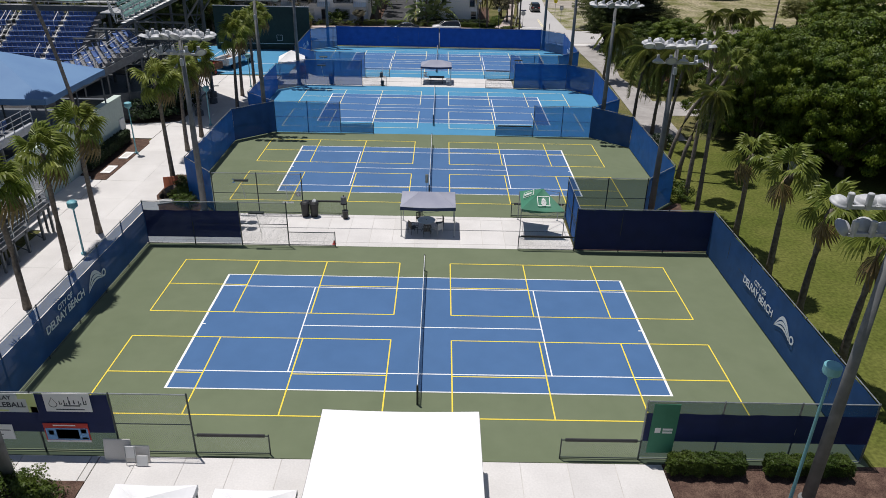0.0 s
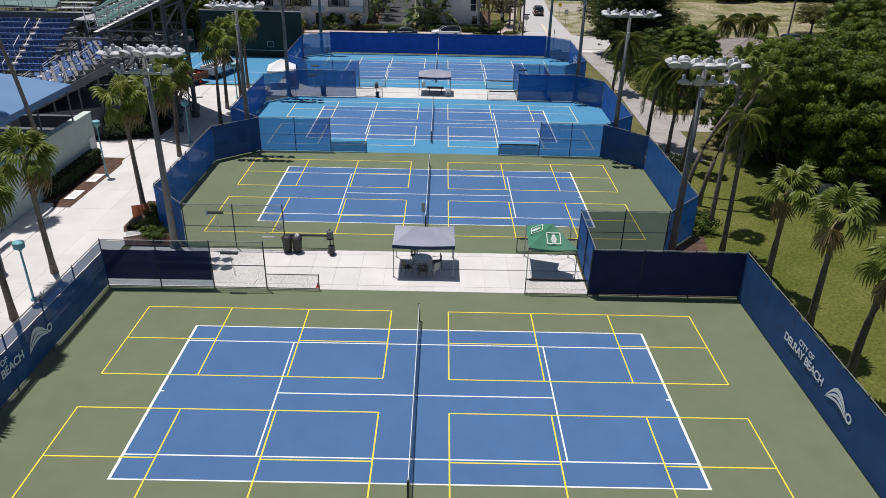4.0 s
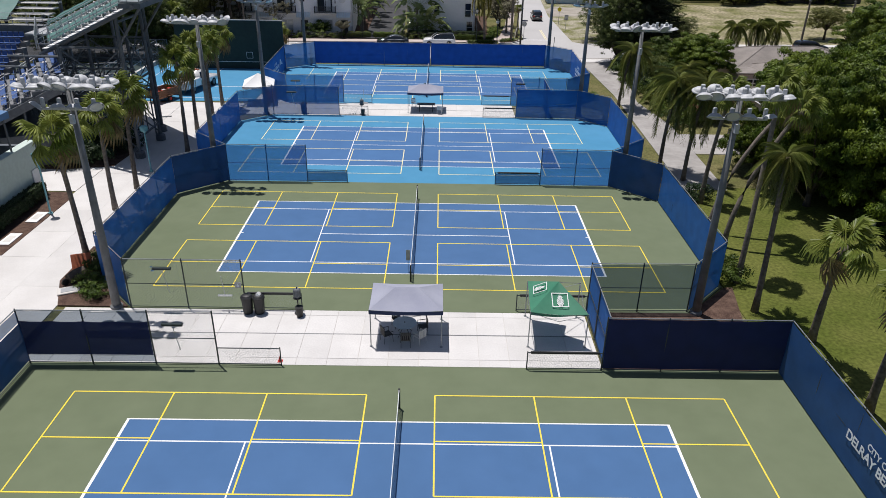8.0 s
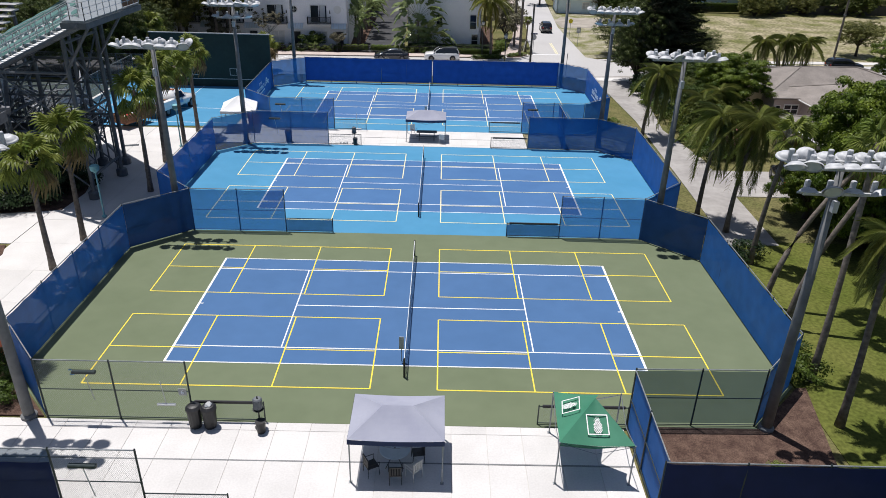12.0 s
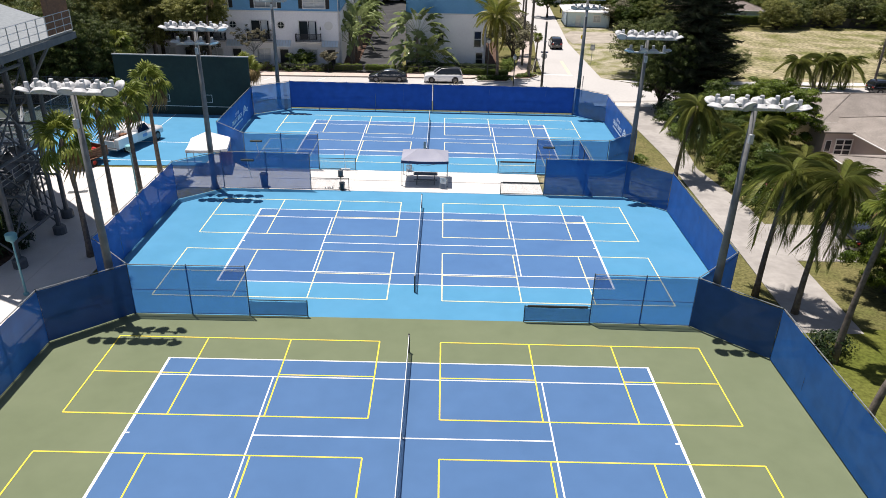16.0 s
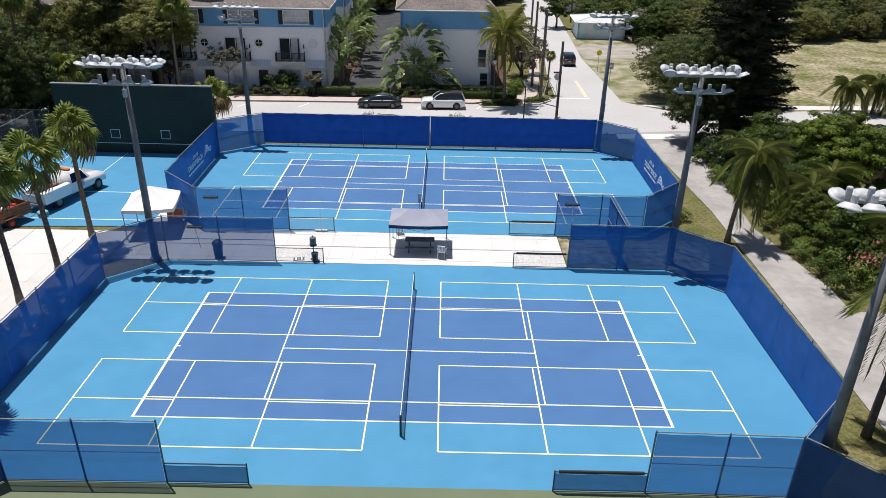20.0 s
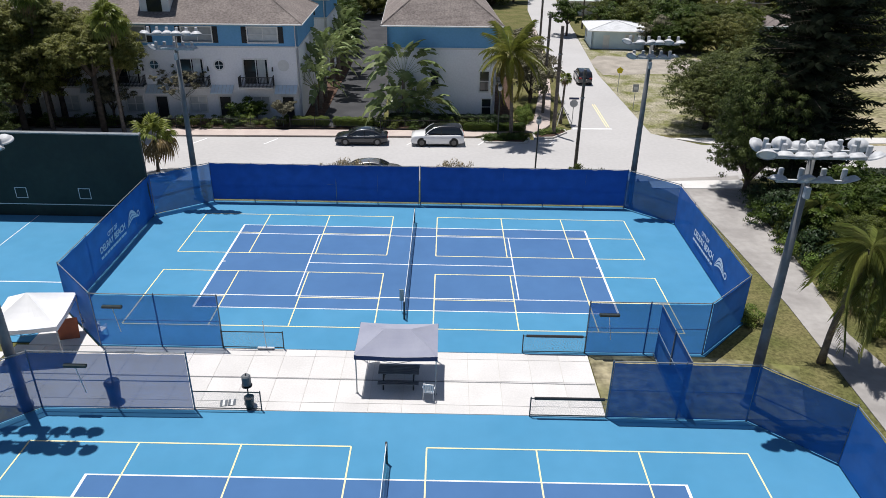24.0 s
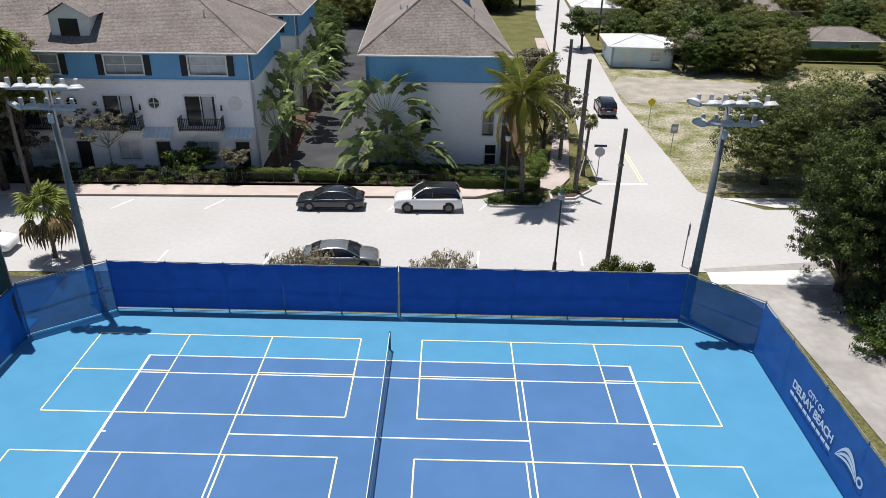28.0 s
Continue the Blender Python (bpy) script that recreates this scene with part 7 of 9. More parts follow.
def hedge(x0, y0, x1, y1, h, mat_name="leaf", per=2600, label="clipped green hedge"):
    size = 0.036 if h < 1.15 else 0.07
    area = (x1 - x0) * (y1 - y0) + 2 * h * (x1 - x0 + y1 - y0)
    me = clipped_leaves(x0, y0, x1, y1, h, min(26000, int(area * 2.6 / (size * size))), size, int(abs(x0 * 7 + y0)))
    me.materials.append(M[mat_name])
    t = thing("hedge", label, "hedge")
    part("foliage", me, None, t)
    bm = bmesh.new()
    box(bm, x0 + 0.13, y0 + 0.13, 0.25, x1 - 0.13, y1 - 0.13, h - 0.12)
    part("inner_growth", bm, M["bark"], t, "dark twiggy inside of the hedge")
    for i in range(7):
        f = (i + 0.5) / 7
        x, y = (x0 + (x1 - x0) * f, (y0 + y1) / 2) if x1 - x0 > y1 - y0 else ((x0 + x1) / 2, y0 + (y1 - y0) * f)
        part("stem", tubemesh([(x, y, -0.02), (x + 0.05, y, h * 0.5)], [0.05, 0.02], 5), M["bark"], t)
    return t


hedge(10.18, -10.75, 13.2, -10.12, 0.84, label="clipped green hedge in front of the court fence")
hedge(14.1, -10.75, 17.5, -10.12, 0.82, label="clipped green hedge in front of the court fence")
hedge(-28.35, 22.0, -27.4, 30.0, 1.2, "leaf_dark", 1600, label="dark hedge along the sage wall")
hedge(29.0, 80.6, 46.0, 82.0, 1.7, "leaf_dark", 1500, label="dark clipped hedge along the street")
for x, y, s, k in ((-14.6, -12.1, 1.0, 0), (-15.4, -11.9, 0.95, 0), (-13.9, -12.35, 0.85, 0), (-16.3, -12.2, 0.9, 0), (-13.3, -13.2, 0.55, 2), (-17.2, -12.0, 0.9, 0)):
    shrub(x, y, s, k, label="rounded green shrub in the mulch bed at the entrance")
for x, y, s, k in ((-18.6, 17.0, 0.9, 1), (-18.9, 18.3, 0.9, 0), (-18.3, 16.2, 0.8, 1), (-19.0, 19.7, 0.9, 0), (-17.6, 15.6, 0.8, 0), (19.3, 18.6, 1.2, 0), (19.6, 20.4, 1.0, 0), (15.4, 11.8, 0.7, 1), (19.15, 60.9, 0.8, 1), (19.2, 61.7, 0.7, 1), (20.6, 31.0, 1.0, 3), (21.6, 31.6, 1.3, 3)):
    shrub(x, y, s, k, 1.0, label="green shrub at the corner of the court fence")
# shrubs below the stand: the darkest leaf colour stands for its shade
for i in range(22):
    shrub(-33.5 + (i * 0.43) % 7.6, 37.2 + (i * 1.7) % 6.2, 1.6 + 0.12 * (i % 4), 3, 1.15, label="shrub under the raised stand, leaves coloured dark for shade")
for i in range(30):
    x = -40 + i * 1.62
    if -13.2 < x < -4.4:
        continue
    shrub(x, 96.3 + 0.04 * (x + 14) - 0.2 * (i % 2), 0.95 + 0.12 * (i % 3), (0, 3, 1, 2)[i % 4], 1.0, label="garden shrub in front of the town houses")
for i in range(24):
    x = -39 + i * 2.0
    if -13.2 < x < -4.4:
        continue
    shrub(x, 95.2 + 0.035 * (x + 14), 0.7, (2, 0, 4)[i % 3], 0.8, label="low planting along the garden fence")
shrub(-18.2, 97.2, 1.9, 0, 1.25, label="large round clipped shrub by the house")
for x0, x1 in ((-13.0, -9.4), (-8.9, -5.0)):
    hedge(x0, 95.9, x1, 96.7, 0.9, "leaf_lime", 1500, label="low lime green clipped hedge by the drive")
hedge(52.0, 146.2, 68.0, 147.4, 1.9, "leaf", 700, label="tall green hedge in front of the low cottage")
hedge(-3.5, 97.0, 8.6, 97.9, 1.1, "leaf_dark", 900, label="dark hedge along the end house")
hedge(4.0, 95.2, 10.0, 96.0, 0.8, "leaf", 1200, label="low green hedge at the street corner")
for i in range(9):
    shrub(6.3 + 0.42 * i, 92.6 + 0.25 * (i % 2) + 0.05 * i, 0.75, i % 2, 0.9, label="low green plant in the kerbed island")
for i in range(6):
    shrub(11.3 + 0.42 * i, 94.6 + 0.22 * i, 0.7, i % 2, 0.8, label="low green plant in the kerbed corner")
for x, y, k, n in ((-6.0, 79.6, 5, 4), (2.2, 79.6, 5, 4), (12.6, 79.8, 2, 4)):
    for i in range(n):
        shrub(x + 0.75 * i - 0.6, y + 0.1 * (i % 2), 0.95 if k == 5 else 0.88, k, 2.5 + 0.4 * (i % 3 == 1), label="thin straggly shrub between fence and street")
# lane shrubs use the darkest leaf too, shade put into the leaf colour
for i in range(11):
    shrub(26.3 + 0.9 * (i % 2), 66.5 + 1.1 * i, 1.5 + 0.15 * (i % 3), 3, 1.3, label="shrub along the lane, leaves coloured dark for shade")
for x, y in ((10.2, 98.2), (10.5, 99.2), (10.3, 100.2), (10.7, 101.1), (9.9, 99.6)):
    shrub(x, y, 0.95, 1, 1.5, label="yellow-green leafy shrub at the corner of the end house")
# garden beside the lane
for i in range(34):
    f = i / 33
    x = 24.9 + 1.5 * (i % 3) + 0.4 * math.sin(i)
    y = 50.5 + 26 * f
    shrub(x + 0.5 - 0.4 * (f > 0.6), y, 1.05 + 0.22 * (i % 3), (0, 1, 2, 0, 1)[i % 5], 1.25, label="garden shrub along the lane")
for i, (x, y, k, s) in enumerate(((28.0, 55.0, 2, 0.7), (29.5, 66.0, 2, 0.7), (27.3, 70.5, 2, 0.8), (33.0, 68.5, 2, 0.8), (30.5, 73.0, 2, 0.9))):
    plant_tree(SMALL[k], x, y, s, i * 77, label="small dense green tree in the garden by the lane")
for i, (x, y, k, sc) in enumerate(((28.6, 54.0, 0, 0.36), (28.0, 58.5, 1, 0.40), (28.8, 63.0, 0, 0.42), (28.0, 67.5, 1, 0.42), (29.2, 71.5, 0, 0.46), (32.4, 66.0, 0, 0.40))):
    plant_tree(BUSHY[k], x, y, sc, i * 97, sz=sc * 1.05, label="bushy green garden tree along the lane")
fl = tagged(new("flowering_shrub", SHRUB[0]), "large shrub with pink flowers by the lane", "shrub")
fl.matrix_basis = pose(27.8, 52.5, 0) @ Matrix.Diagonal((2.0, 2.0, 2.4, 1))
fm = leaf_cloud([(0, 0, 0.75, 0.7, 0.7, 0.35)], 160, 0.06, 77)
fm.materials.append(M["flower"])
o = new("blossom", fm)
o["kind"] = "stuff"
o.parent = fl


M["paddle"] = leaf_mat("paddle_leaf", (0.16, 0.215, 0.075), (0.27, 0.32, 0.14), rough=0.24, thin=0.25, isl=0.3)


def traveller(x, y, base, ln0, seed, n=15, spread=72, turn=20):
    """A traveller's palm: bare trunk and a flat fan of long-stalked paddle leaves."""
    rr = random.Random(seed)
    t = thing("banana_palm", "banana-like palm with a fan of torn paddle leaves", "palm tree", pose(x, y, 0, 0, 0, rr.uniform(-turn, turn)))
    part("trunk", tubemesh([(0, 0, -0.05), (0, 0, base * 0.9), (0, 0, base + 0.2)], [0.17, 0.14, 0.1], 8), M["trunk"], t)
    for i in range(n):
        a = radians(-spread + 2 * spread * i / (n - 1) + rr.uniform(-4, 4))
        ln = ln0 * rr.uniform(0.86, 1.06) * (1 - 0.12 * abs(a))
        vs, fs = [], []
        m = 18
        sx = rr.uniform(-0.3, 0.3)
        rib = []
        for j in range(m + 1):
            f = j / m
            bow = max(0.0, f - 0.45)
            a2 = a + math.copysign(0.9 * bow * bow, a) * (0.5 + abs(a))
            rib.append(Vector((math.sin(a2) * ln * f, sx * ln * f - 0.25 * bow * ln * f, base + math.cos(a2) * ln * f - 0.35 * bow * bow * ln)))
        for j in range(m):
            f = (j + 0.5) / m
            p, q = rib[j], rib[j + 1]
            w = 0.035 if f < 0.48 else 0.46 * math.sin(math.pi * min(1, (f - 0.44) / 0.58)) ** 0.5 + 0.03
            across = Vector((math.cos(a) * 0.8, 1.0, -math.sin(a) * 0.8)).normalized()
            for side in (-1, 1):
                if w > 0.1 and rr.random() < 0.08:
                    continue
                sag = Vector((0, -0.1, -1)) * w * rr.uniform(0.1, 0.6) if w > 0.1 else Vector((0, 0, 0))
                slip = (q - p) * rr.uniform(0.1, 0.45)
                k = len(vs)
                vs += [tuple(p), tuple(q), tuple(q + across * side * w + sag + slip), tuple(p + across * side * w + sag + slip * 0.6)]
                fs.append((k, k + 1, k + 2, k + 3))
        raw("paddle_leaf", vs, fs, M["paddle"], t)


for i, (x, y, base, ln, n, spread) in enumerate(((-2.1, 98.4, 4.6, 4.7, 17, 70), (-0.7, 98.0, 1.3, 5.0, 14, 76), (-2.7, 97.9, 1.2, 4.6, 12, 72), (0.3, 98.2, 0.9, 3.8, 10, 68), (-1.6, 97.7, 0.6, 3.2, 7, 75))):
    traveller(x, y, base, ln, i, n, spread, 15)
g = random.Random(77)
for i in range(11):
    traveller(-11.55 + g.uniform(-0.5, 0.5), 100.0 + 2.5 * i, g.uniform(2.2, 4.4), g.uniform(3.9, 4.6), 30 + i, 12, 66, 85)
palm(8.5, 93.6, 7.9, "coco", 60, (-0.5, -0.1), count=24, size=1.05, thick=0.19)
palm(14.1, 99.0, 4.6, "fan", 61, (0, 0), count=13, size=0.42, thick=0.14, label="small young fan palm held by wooden props")
palm(-21.3, 82.5, 3.0, "fan", 62, count=16, size=1.1, dry=6, thick=0.13, label="short shaggy fan palm behind the practice wall")
palm(-34.6, 80.5, 5.6, "fan", 64, count=20, size=1.15, label="shaggy yellow-green fan palm behind the practice wall")
for i, (x, y, h) in enumerate(((-42.5, 93.0, 12.5), (-28.2, 92.4, 10.4), (-35.4, 93.4, 12.4), (-44.0, 90.0, 11.0))):
    palm(x, y, h, "fan", 70 + i, (0.3, 0), count=24, size=1.1, label="very tall fan palm by the street")
for i, (x, y, h, lx, ly, kd) in enumerate((
                                          (21.6, 30.8, 8.4, 0.7, 0.2, "fan"), (20.4, 25.6, 9.0, 3.6, 0.2, "fan"), (20.6, 23.3, 9.2, 3.2, 0.4, "fan"), (19.7, 18.5, 11.4, 0.8, 1.6, "fan"), (19.45, 15.2, 9.0, 0.1, 0.6, "feather"),
                                          (49.4, 92.4, 3.4, -2.6, 0, "feather"), (50.4, 92.8, 3.6, -0.2, 0, "feather"), (51.4, 92.6, 3.4, 1.6, 0, "feather"), (29.6, 62.0, 3.4, 0.3, 0, "feather"), (29.4, 53.4, 3.2, 0.3, 0.1, "feather"), (27.5, 60.0, 3.0, 0.2, 0.1, "feather"))):
    palm(x, y, h, kd, 80 + i, (lx, ly), count=26 if kd == "feather" else 15, size=0.52 if y < 16 else 0.8 if x > 25 else 0.84)
palm(-27.75, 22.6, 18.0, "fan", 99, (-2.05, -1.8), count=20, label="very tall fan palm beside the stadium wall")

palm(27.0, 70.6, 3.2, "feather", 91, (-0.3, -0.2), count=16, size=0.75, thick=0.13, label="low feather palm in the shade beside the lane")


# ---- canopies and furniture ----
def canopy(x, y, w, d, eave, rise, cloth, valance, label, rz=0.0, legs="rail_grey", name="canopy_tent", ridge=0.0):
    """A pop-up canopy: four legs, truss bars, a hipped cloth and a valance."""
    t = thing(name, label, "canopy", pose(x, y, 0, 0, 0, rz), group="canopies")
    for i, (sx, sy) in enumerate(((-1, -1), (1, -1), (1, 1), (-1, 1))):
        part("leg", boxmesh(sx * (w / 2 - 0.06) - 0.025, sy * (d / 2 - 0.06) - 0.025, 0, sx * (w / 2 - 0.06) + 0.025, sy * (d / 2 - 0.06) + 0.025, eave), M[legs], t)
        part("foot", boxmesh(sx * (w / 2 - 0.06) - 0.07, sy * (d / 2 - 0.06) - 0.07, 0, sx * (w / 2 - 0.06) + 0.07, sy * (d / 2 - 0.06) + 0.07, 0.015), M[legs], t)
    for a, b in (((-1, -1), (1, -1)), ((1, -1), (1, 1)), ((1, 1), (-1, 1)), ((-1, 1), (-1, -1))):
        p, q = Vector((a[0] * w / 2, a[1] * d / 2, 0)) * 0.96, Vector((b[0] * w / 2, b[1] * d / 2, 0)) * 0.96
        m = (p + q) / 2
        part("truss_bar", tubemesh([p + Vector((0, 0, eave - 0.1)), m + Vector((0, 0, eave - 0.45))], 0.015, 4), M[legs], t)
        part("truss_bar", tubemesh([q + Vector((0, 0, eave - 0.1)), m + Vector((0, 0, eave - 0.45))], 0.015, 4), M[legs], t)
    n = 8
    rim = [(-w / 2 + w * i / n, -d / 2) for i in range(n)] + [(w / 2, -d / 2 + d * i / n) for i in range(n)] + [(w / 2 - w * i / n, d / 2) for i in range(n)] + [(-w / 2, d / 2 - d * i / n) for i in range(n)]
    bm = bmesh.new()
    K = 6
    rings = []
    for k in range(K + 1):
        f = k / K
        row = []
        for i, (px, py) in enumerate(rim):
            tx, ty = max(-ridge, min(ridge, px)), 0.0
            x2, y2 = px + (tx - px) * f, py + (ty - py) * f
            edge = abs(math.sin(math.pi * (i % n) / n))
            z = eave + rise * f - 0.07 * edge * (1 - f) - 0.10 * rise * math.sin(math.pi * f) * edge
            row.append(bm.verts.new((x2, y2, z)))
        rings.append(row)
    N = len(rim)
    for k in range(K):
        for i in range(N):
            j = (i + 1) % N
            bm.faces.new((rings[k][i], rings[k][j], rings[k + 1][j], rings[k + 1][i]))
    bmesh.ops.remove_doubles(bm, verts=bm.verts[:], dist=0.002)
    part("roof_cloth", bm, M[cloth], t)
    bm = bmesh.new()
    up = [bm.verts.new((px * 1.004, py * 1.004, eave - 0.07 * abs(math.sin(math.pi * (i % n) / n)) - 0.004)) for i, (px, py) in enumerate(rim)]
    lo = [bm.verts.new((px * 1.004, py * 1.004, eave - 0.24 - 0.05 * abs(math.sin(math.pi * (i % n) / n)))) for i, (px, py) in enumerate(rim)]
    for i in range(N):
        j = (i + 1) % N
        bm.faces.new((lo[i], lo[j], up[j], up[i]))
    part("valance", bm, M[valance], t)
    return t


canopy(0.04, 12.55, 3.7, 2.75, 2.2, 0.55, "canvas_grey", "canvas_navy", "grey pop-up canopy with navy edge over a patio table", ridge=0.6)
canopy(0.13, 55.55, 3.75, 2.75, 2.15, 0.55, "canvas_grey", "canvas_navy", "grey pop-up canopy with navy edge over a picnic table", ridge=0.6)


def torn_canopy(x, y):
    """A sagging pop-up canopy whose east side has torn away from its frame."""
    t = thing("canopy_tent", "torn green pop-up canopy with white fruit emblems", "canopy", pose(x, y, 0), group="canopies")
    cs = {"fl": Vector((-1.57, -1.48, 2.1)), "fr": Vector((1.36, -1.47, 1.98)), "bl": Vector((-1.4, 1.48, 2.2)), "br": Vector((1.42, 1.42, 2.2))}
    apex = Vector((0.02, 0.2, 2.92))
    for c in cs.values():
        part("leg", boxmesh(c.x - 0.025, c.y - 0.025, 0, c.x + 0.025, c.y + 0.025, c.z), M["rail_grey"], t)
        part("foot", boxmesh(c.x - 0.07, c.y - 0.07, 0, c.x + 0.07, c.y + 0.07, 0.015), M["rail_grey"], t)
    for a, b in (("fl", "fr"), ("fr", "br"), ("br", "bl"), ("bl", "fl")):
        m = (cs[a] + cs[b]) / 2 - Vector((0, 0, 0.5))
        for c in (cs[a], cs[b]):
            part("truss_bar", tubemesh([c - Vector((0, 0, 0.05)), m], 0.015, 4), M["rail_grey"], t)
    for c in cs.values():
        part("truss_bar", tubemesh([c - Vector((0, 0, 0.05)), apex - Vector((0, 0, 0.06))], 0.016, 4), M["rail_grey"], t)
    flap = Vector((1.15, -0.55, 1.86))

    def panel(a, b, sag, bite=0.0):
        n = 8
        vs, fs = [], []
        for i in range(n + 1):
            f = i / n
            for j in range(n + 1):
                u = j / n
                e = a.lerp(b, u)
                e = e + Vector((-bite * math.sin(math.pi * u), 0, -sag * math.sin(math.pi * u)))
                p = e.lerp(apex, f)
                p.z -= 0.06 * math.sin(math.pi * f) * math.sin(math.pi * u)
                vs.append(tuple(p))
        for i in range(n):
            for j in range(n):
                k = i * (n + 1) + j
                fs.append((k, k + 1, k + n + 2, k + n + 1))
        return raw("roof_panel", vs, fs, M["canvas_green"], t, True)

    panel(cs["fl"], cs["fr"], 0.10)
    panel(cs["bl"], cs["fl"], 0.06)
    panel(cs["fr"], flap, 0.08, 0.2)
    panel(Vector((0.35, 1.0, 2.45)), cs["bl"], 0.05)
    vs, fs = [], []
    for j in range(17):
        u = j / 16
        e = cs["fl"].lerp(cs["fr"], u) - Vector((0, 0.006, 0.10 * math.sin(math.pi * u)))
        vs += [tuple(e), tuple(e - Vector((0, -0.03 * math.sin(9 * u), 0.12 + 0.06 * math.sin(5 * u + 1))))]
        if j:
            k = 2 * j
            fs.append((k - 2, k, k + 1, k - 1))
    raw("valance", vs, fs, M["canvas_green"], t)
    return t


def fruit_emblem(parent, m, s):
    """A white square outline round a chequered oval fruit with pointed leaves."""
    p = bmesh.new()
    for a, b, c, d in ((-s, -s, s, -s * 0.9), (-s, s * 0.9, s, s), (-s, -s * 0.9, -s * 0.9, s * 0.9), (s * 0.9, -s * 0.9, s, s * 0.9)):
        box(p, a, b, 0, c, d, 0.006)
    for i in range(-3, 4):
        for j in range(-4, 5):
            u, v = (i + 0.5 * (j % 2)) * 0.17 * s, -0.28 * s + j * 0.125 * s
            if (u / (0.42 * s)) ** 2 + ((v + 0.28 * s) / (0.55 * s)) ** 2 < 1:
                box(p, -0.058 * s, -0.058 * s, 0, 0.058 * s, 0.058 * s, 0.006, m=pose(u, v, 0, 0, 0, 45))
    for k in range(7):
        a = radians(-72 + 24 * k)
        r = 0.55 * s * (1 - 0.05 * abs(k - 3))
        p.faces.new([p.verts.new((x, y, 0.006)) for x, y in ((-0.08 * s * math.cos(a), 0.22 * s + 0.08 * s * math.sin(a)), (0.08 * s * math.cos(a), 0.22 * s - 0.08 * s * math.sin(a)), (r * math.sin(a) * 0.8, 0.24 * s + r * math.cos(a)))])
    part("print", p, M["white"], parent, "white printed fruit emblem").matrix_basis = m


gt_ = torn_canopy(7.85, 12.85)
fruit_emblem(gt_, pose(-0.02, -0.78, 2.405, 27, 0, 0), 0.42)
fruit_emblem(gt_, pose(-0.92, 0.22, 2.52, 0, -27, 0) @ pose(0, 0, 0, 0, 0, -98), 0.38)
canopy(-0.57, -13.2, 6.1, 6.1, 2.75, 0.45, "canvas_white", "canvas_white", "large bright white canopy tent on the entrance patio")
canopy(-8.9, -15.1, 2.85, 2.95, 2.2, 0.8, "canvas_white", "canvas_white", "small white canopy tent on the entrance patio")
canopy(-5.4, -15.25, 2.85, 2.95, 2.2, 0.8, "canvas_white", "canvas_white", "small white canopy tent on the entrance patio")
canopy(-17.95, 57.45, 3.25, 3.25, 2.1, 1.05, "canvas_white", "canvas_white", "white canopy tent beside the practice court", rz=10)


def round_table(x, y):
    t = thing("patio_table", "round blue-grey patio table on dark legs", "table", pose(x, y, 0))
    part("tabletop", tubemesh([(0, 0, 0.70), (0, 0, 0.72), (0, 0, 0.745), (0, 0, 0.75)], [0.58, 0.62, 0.62, 0.59], 28), M["table_blue"], t)
    for i in range(4):
        a = radians(45 + 90 * i)
        part("leg", tubemesh([(0.5 * math.cos(a), 0.5 * math.sin(a), 0), (0.15 * math.cos(a), 0.15 * math.sin(a), 0.45), (0.4 * math.cos(a), 0.4 * math.sin(a), 0.7)], 0.02, 6), M["black"], t)
    part("umbrella_hub", tubemesh([(0, 0, 0.75), (0, 0, 0.79)], 0.03, 8), M["black"], t)


def patio_chair(m, mat_name="black", label="dark metal patio chair with a slatted back"):
    t = thing("patio_chair", label, "chair", m, group="chairs round the table")
    part("seat", boxmesh(-0.24, -0.24, 0.42, 0.24, 0.24, 0.46, 0.015), M[mat_name], t)
    for i in range(5):
        part("back_slat", boxmesh(-0.22 + 0.1 * i, 0.22, 0.49, -0.16 + 0.1 * i, 0.25, 0.85), M[mat_name], t)
    part("back_rail", boxmesh(-0.25, 0.21, 0.84, 0.25, 0.26, 0.92, 0.01), M[mat_name], t)
    part("back_rail", boxmesh(-0.25, 0.21, 0.45, 0.25, 0.26, 0.5, 0.01), M[mat_name], t)
    for sx in (-1, 1):
        for sy in (-1, 1):
            part("leg", tubemesh([(sx * 0.24, sy * 0.25, 0), (sx * 0.23, sy * 0.22, 0.44)], 0.016, 6), M[mat_name], t)
        part("armrest", tubemesh([(sx * 0.25, -0.22, 0.44), (sx * 0.27, -0.24, 0.66), (sx * 0.27, 0.22, 0.68)], 0.018, 6), M[mat_name], t)
    return t


round_table(-0.08, 12.35)
c0 = patio_chair(pose(-0.98, 11.75, 0, 0, 0, 120))
for x, y, a in ((0.0, 11.35, 185), (0.85, 12.5, -80), (-0.5, 13.15, 25)):
    copy_thing(c0, pose(x, y, 0, 0, 0, a))
patio_chair(pose(0.72, 11.6, 0, 0, 0, 225), "offwhite", "pale plastic patio chair by the table")
w0 = patio_chair(pose(1.65, 54.0, 0, 0, 0, 170), "white", "white plastic patio chair on the patio")
copy_thing(w0, pose(-1.15, 56.5, 0, 0, 0, 20))
for i in range(3):
    copy_thing(w0, pose(-16.4 + 0.5 * i, 59.3 - 0.4 * i, 0, 0, 0, 110 + 30 * i))


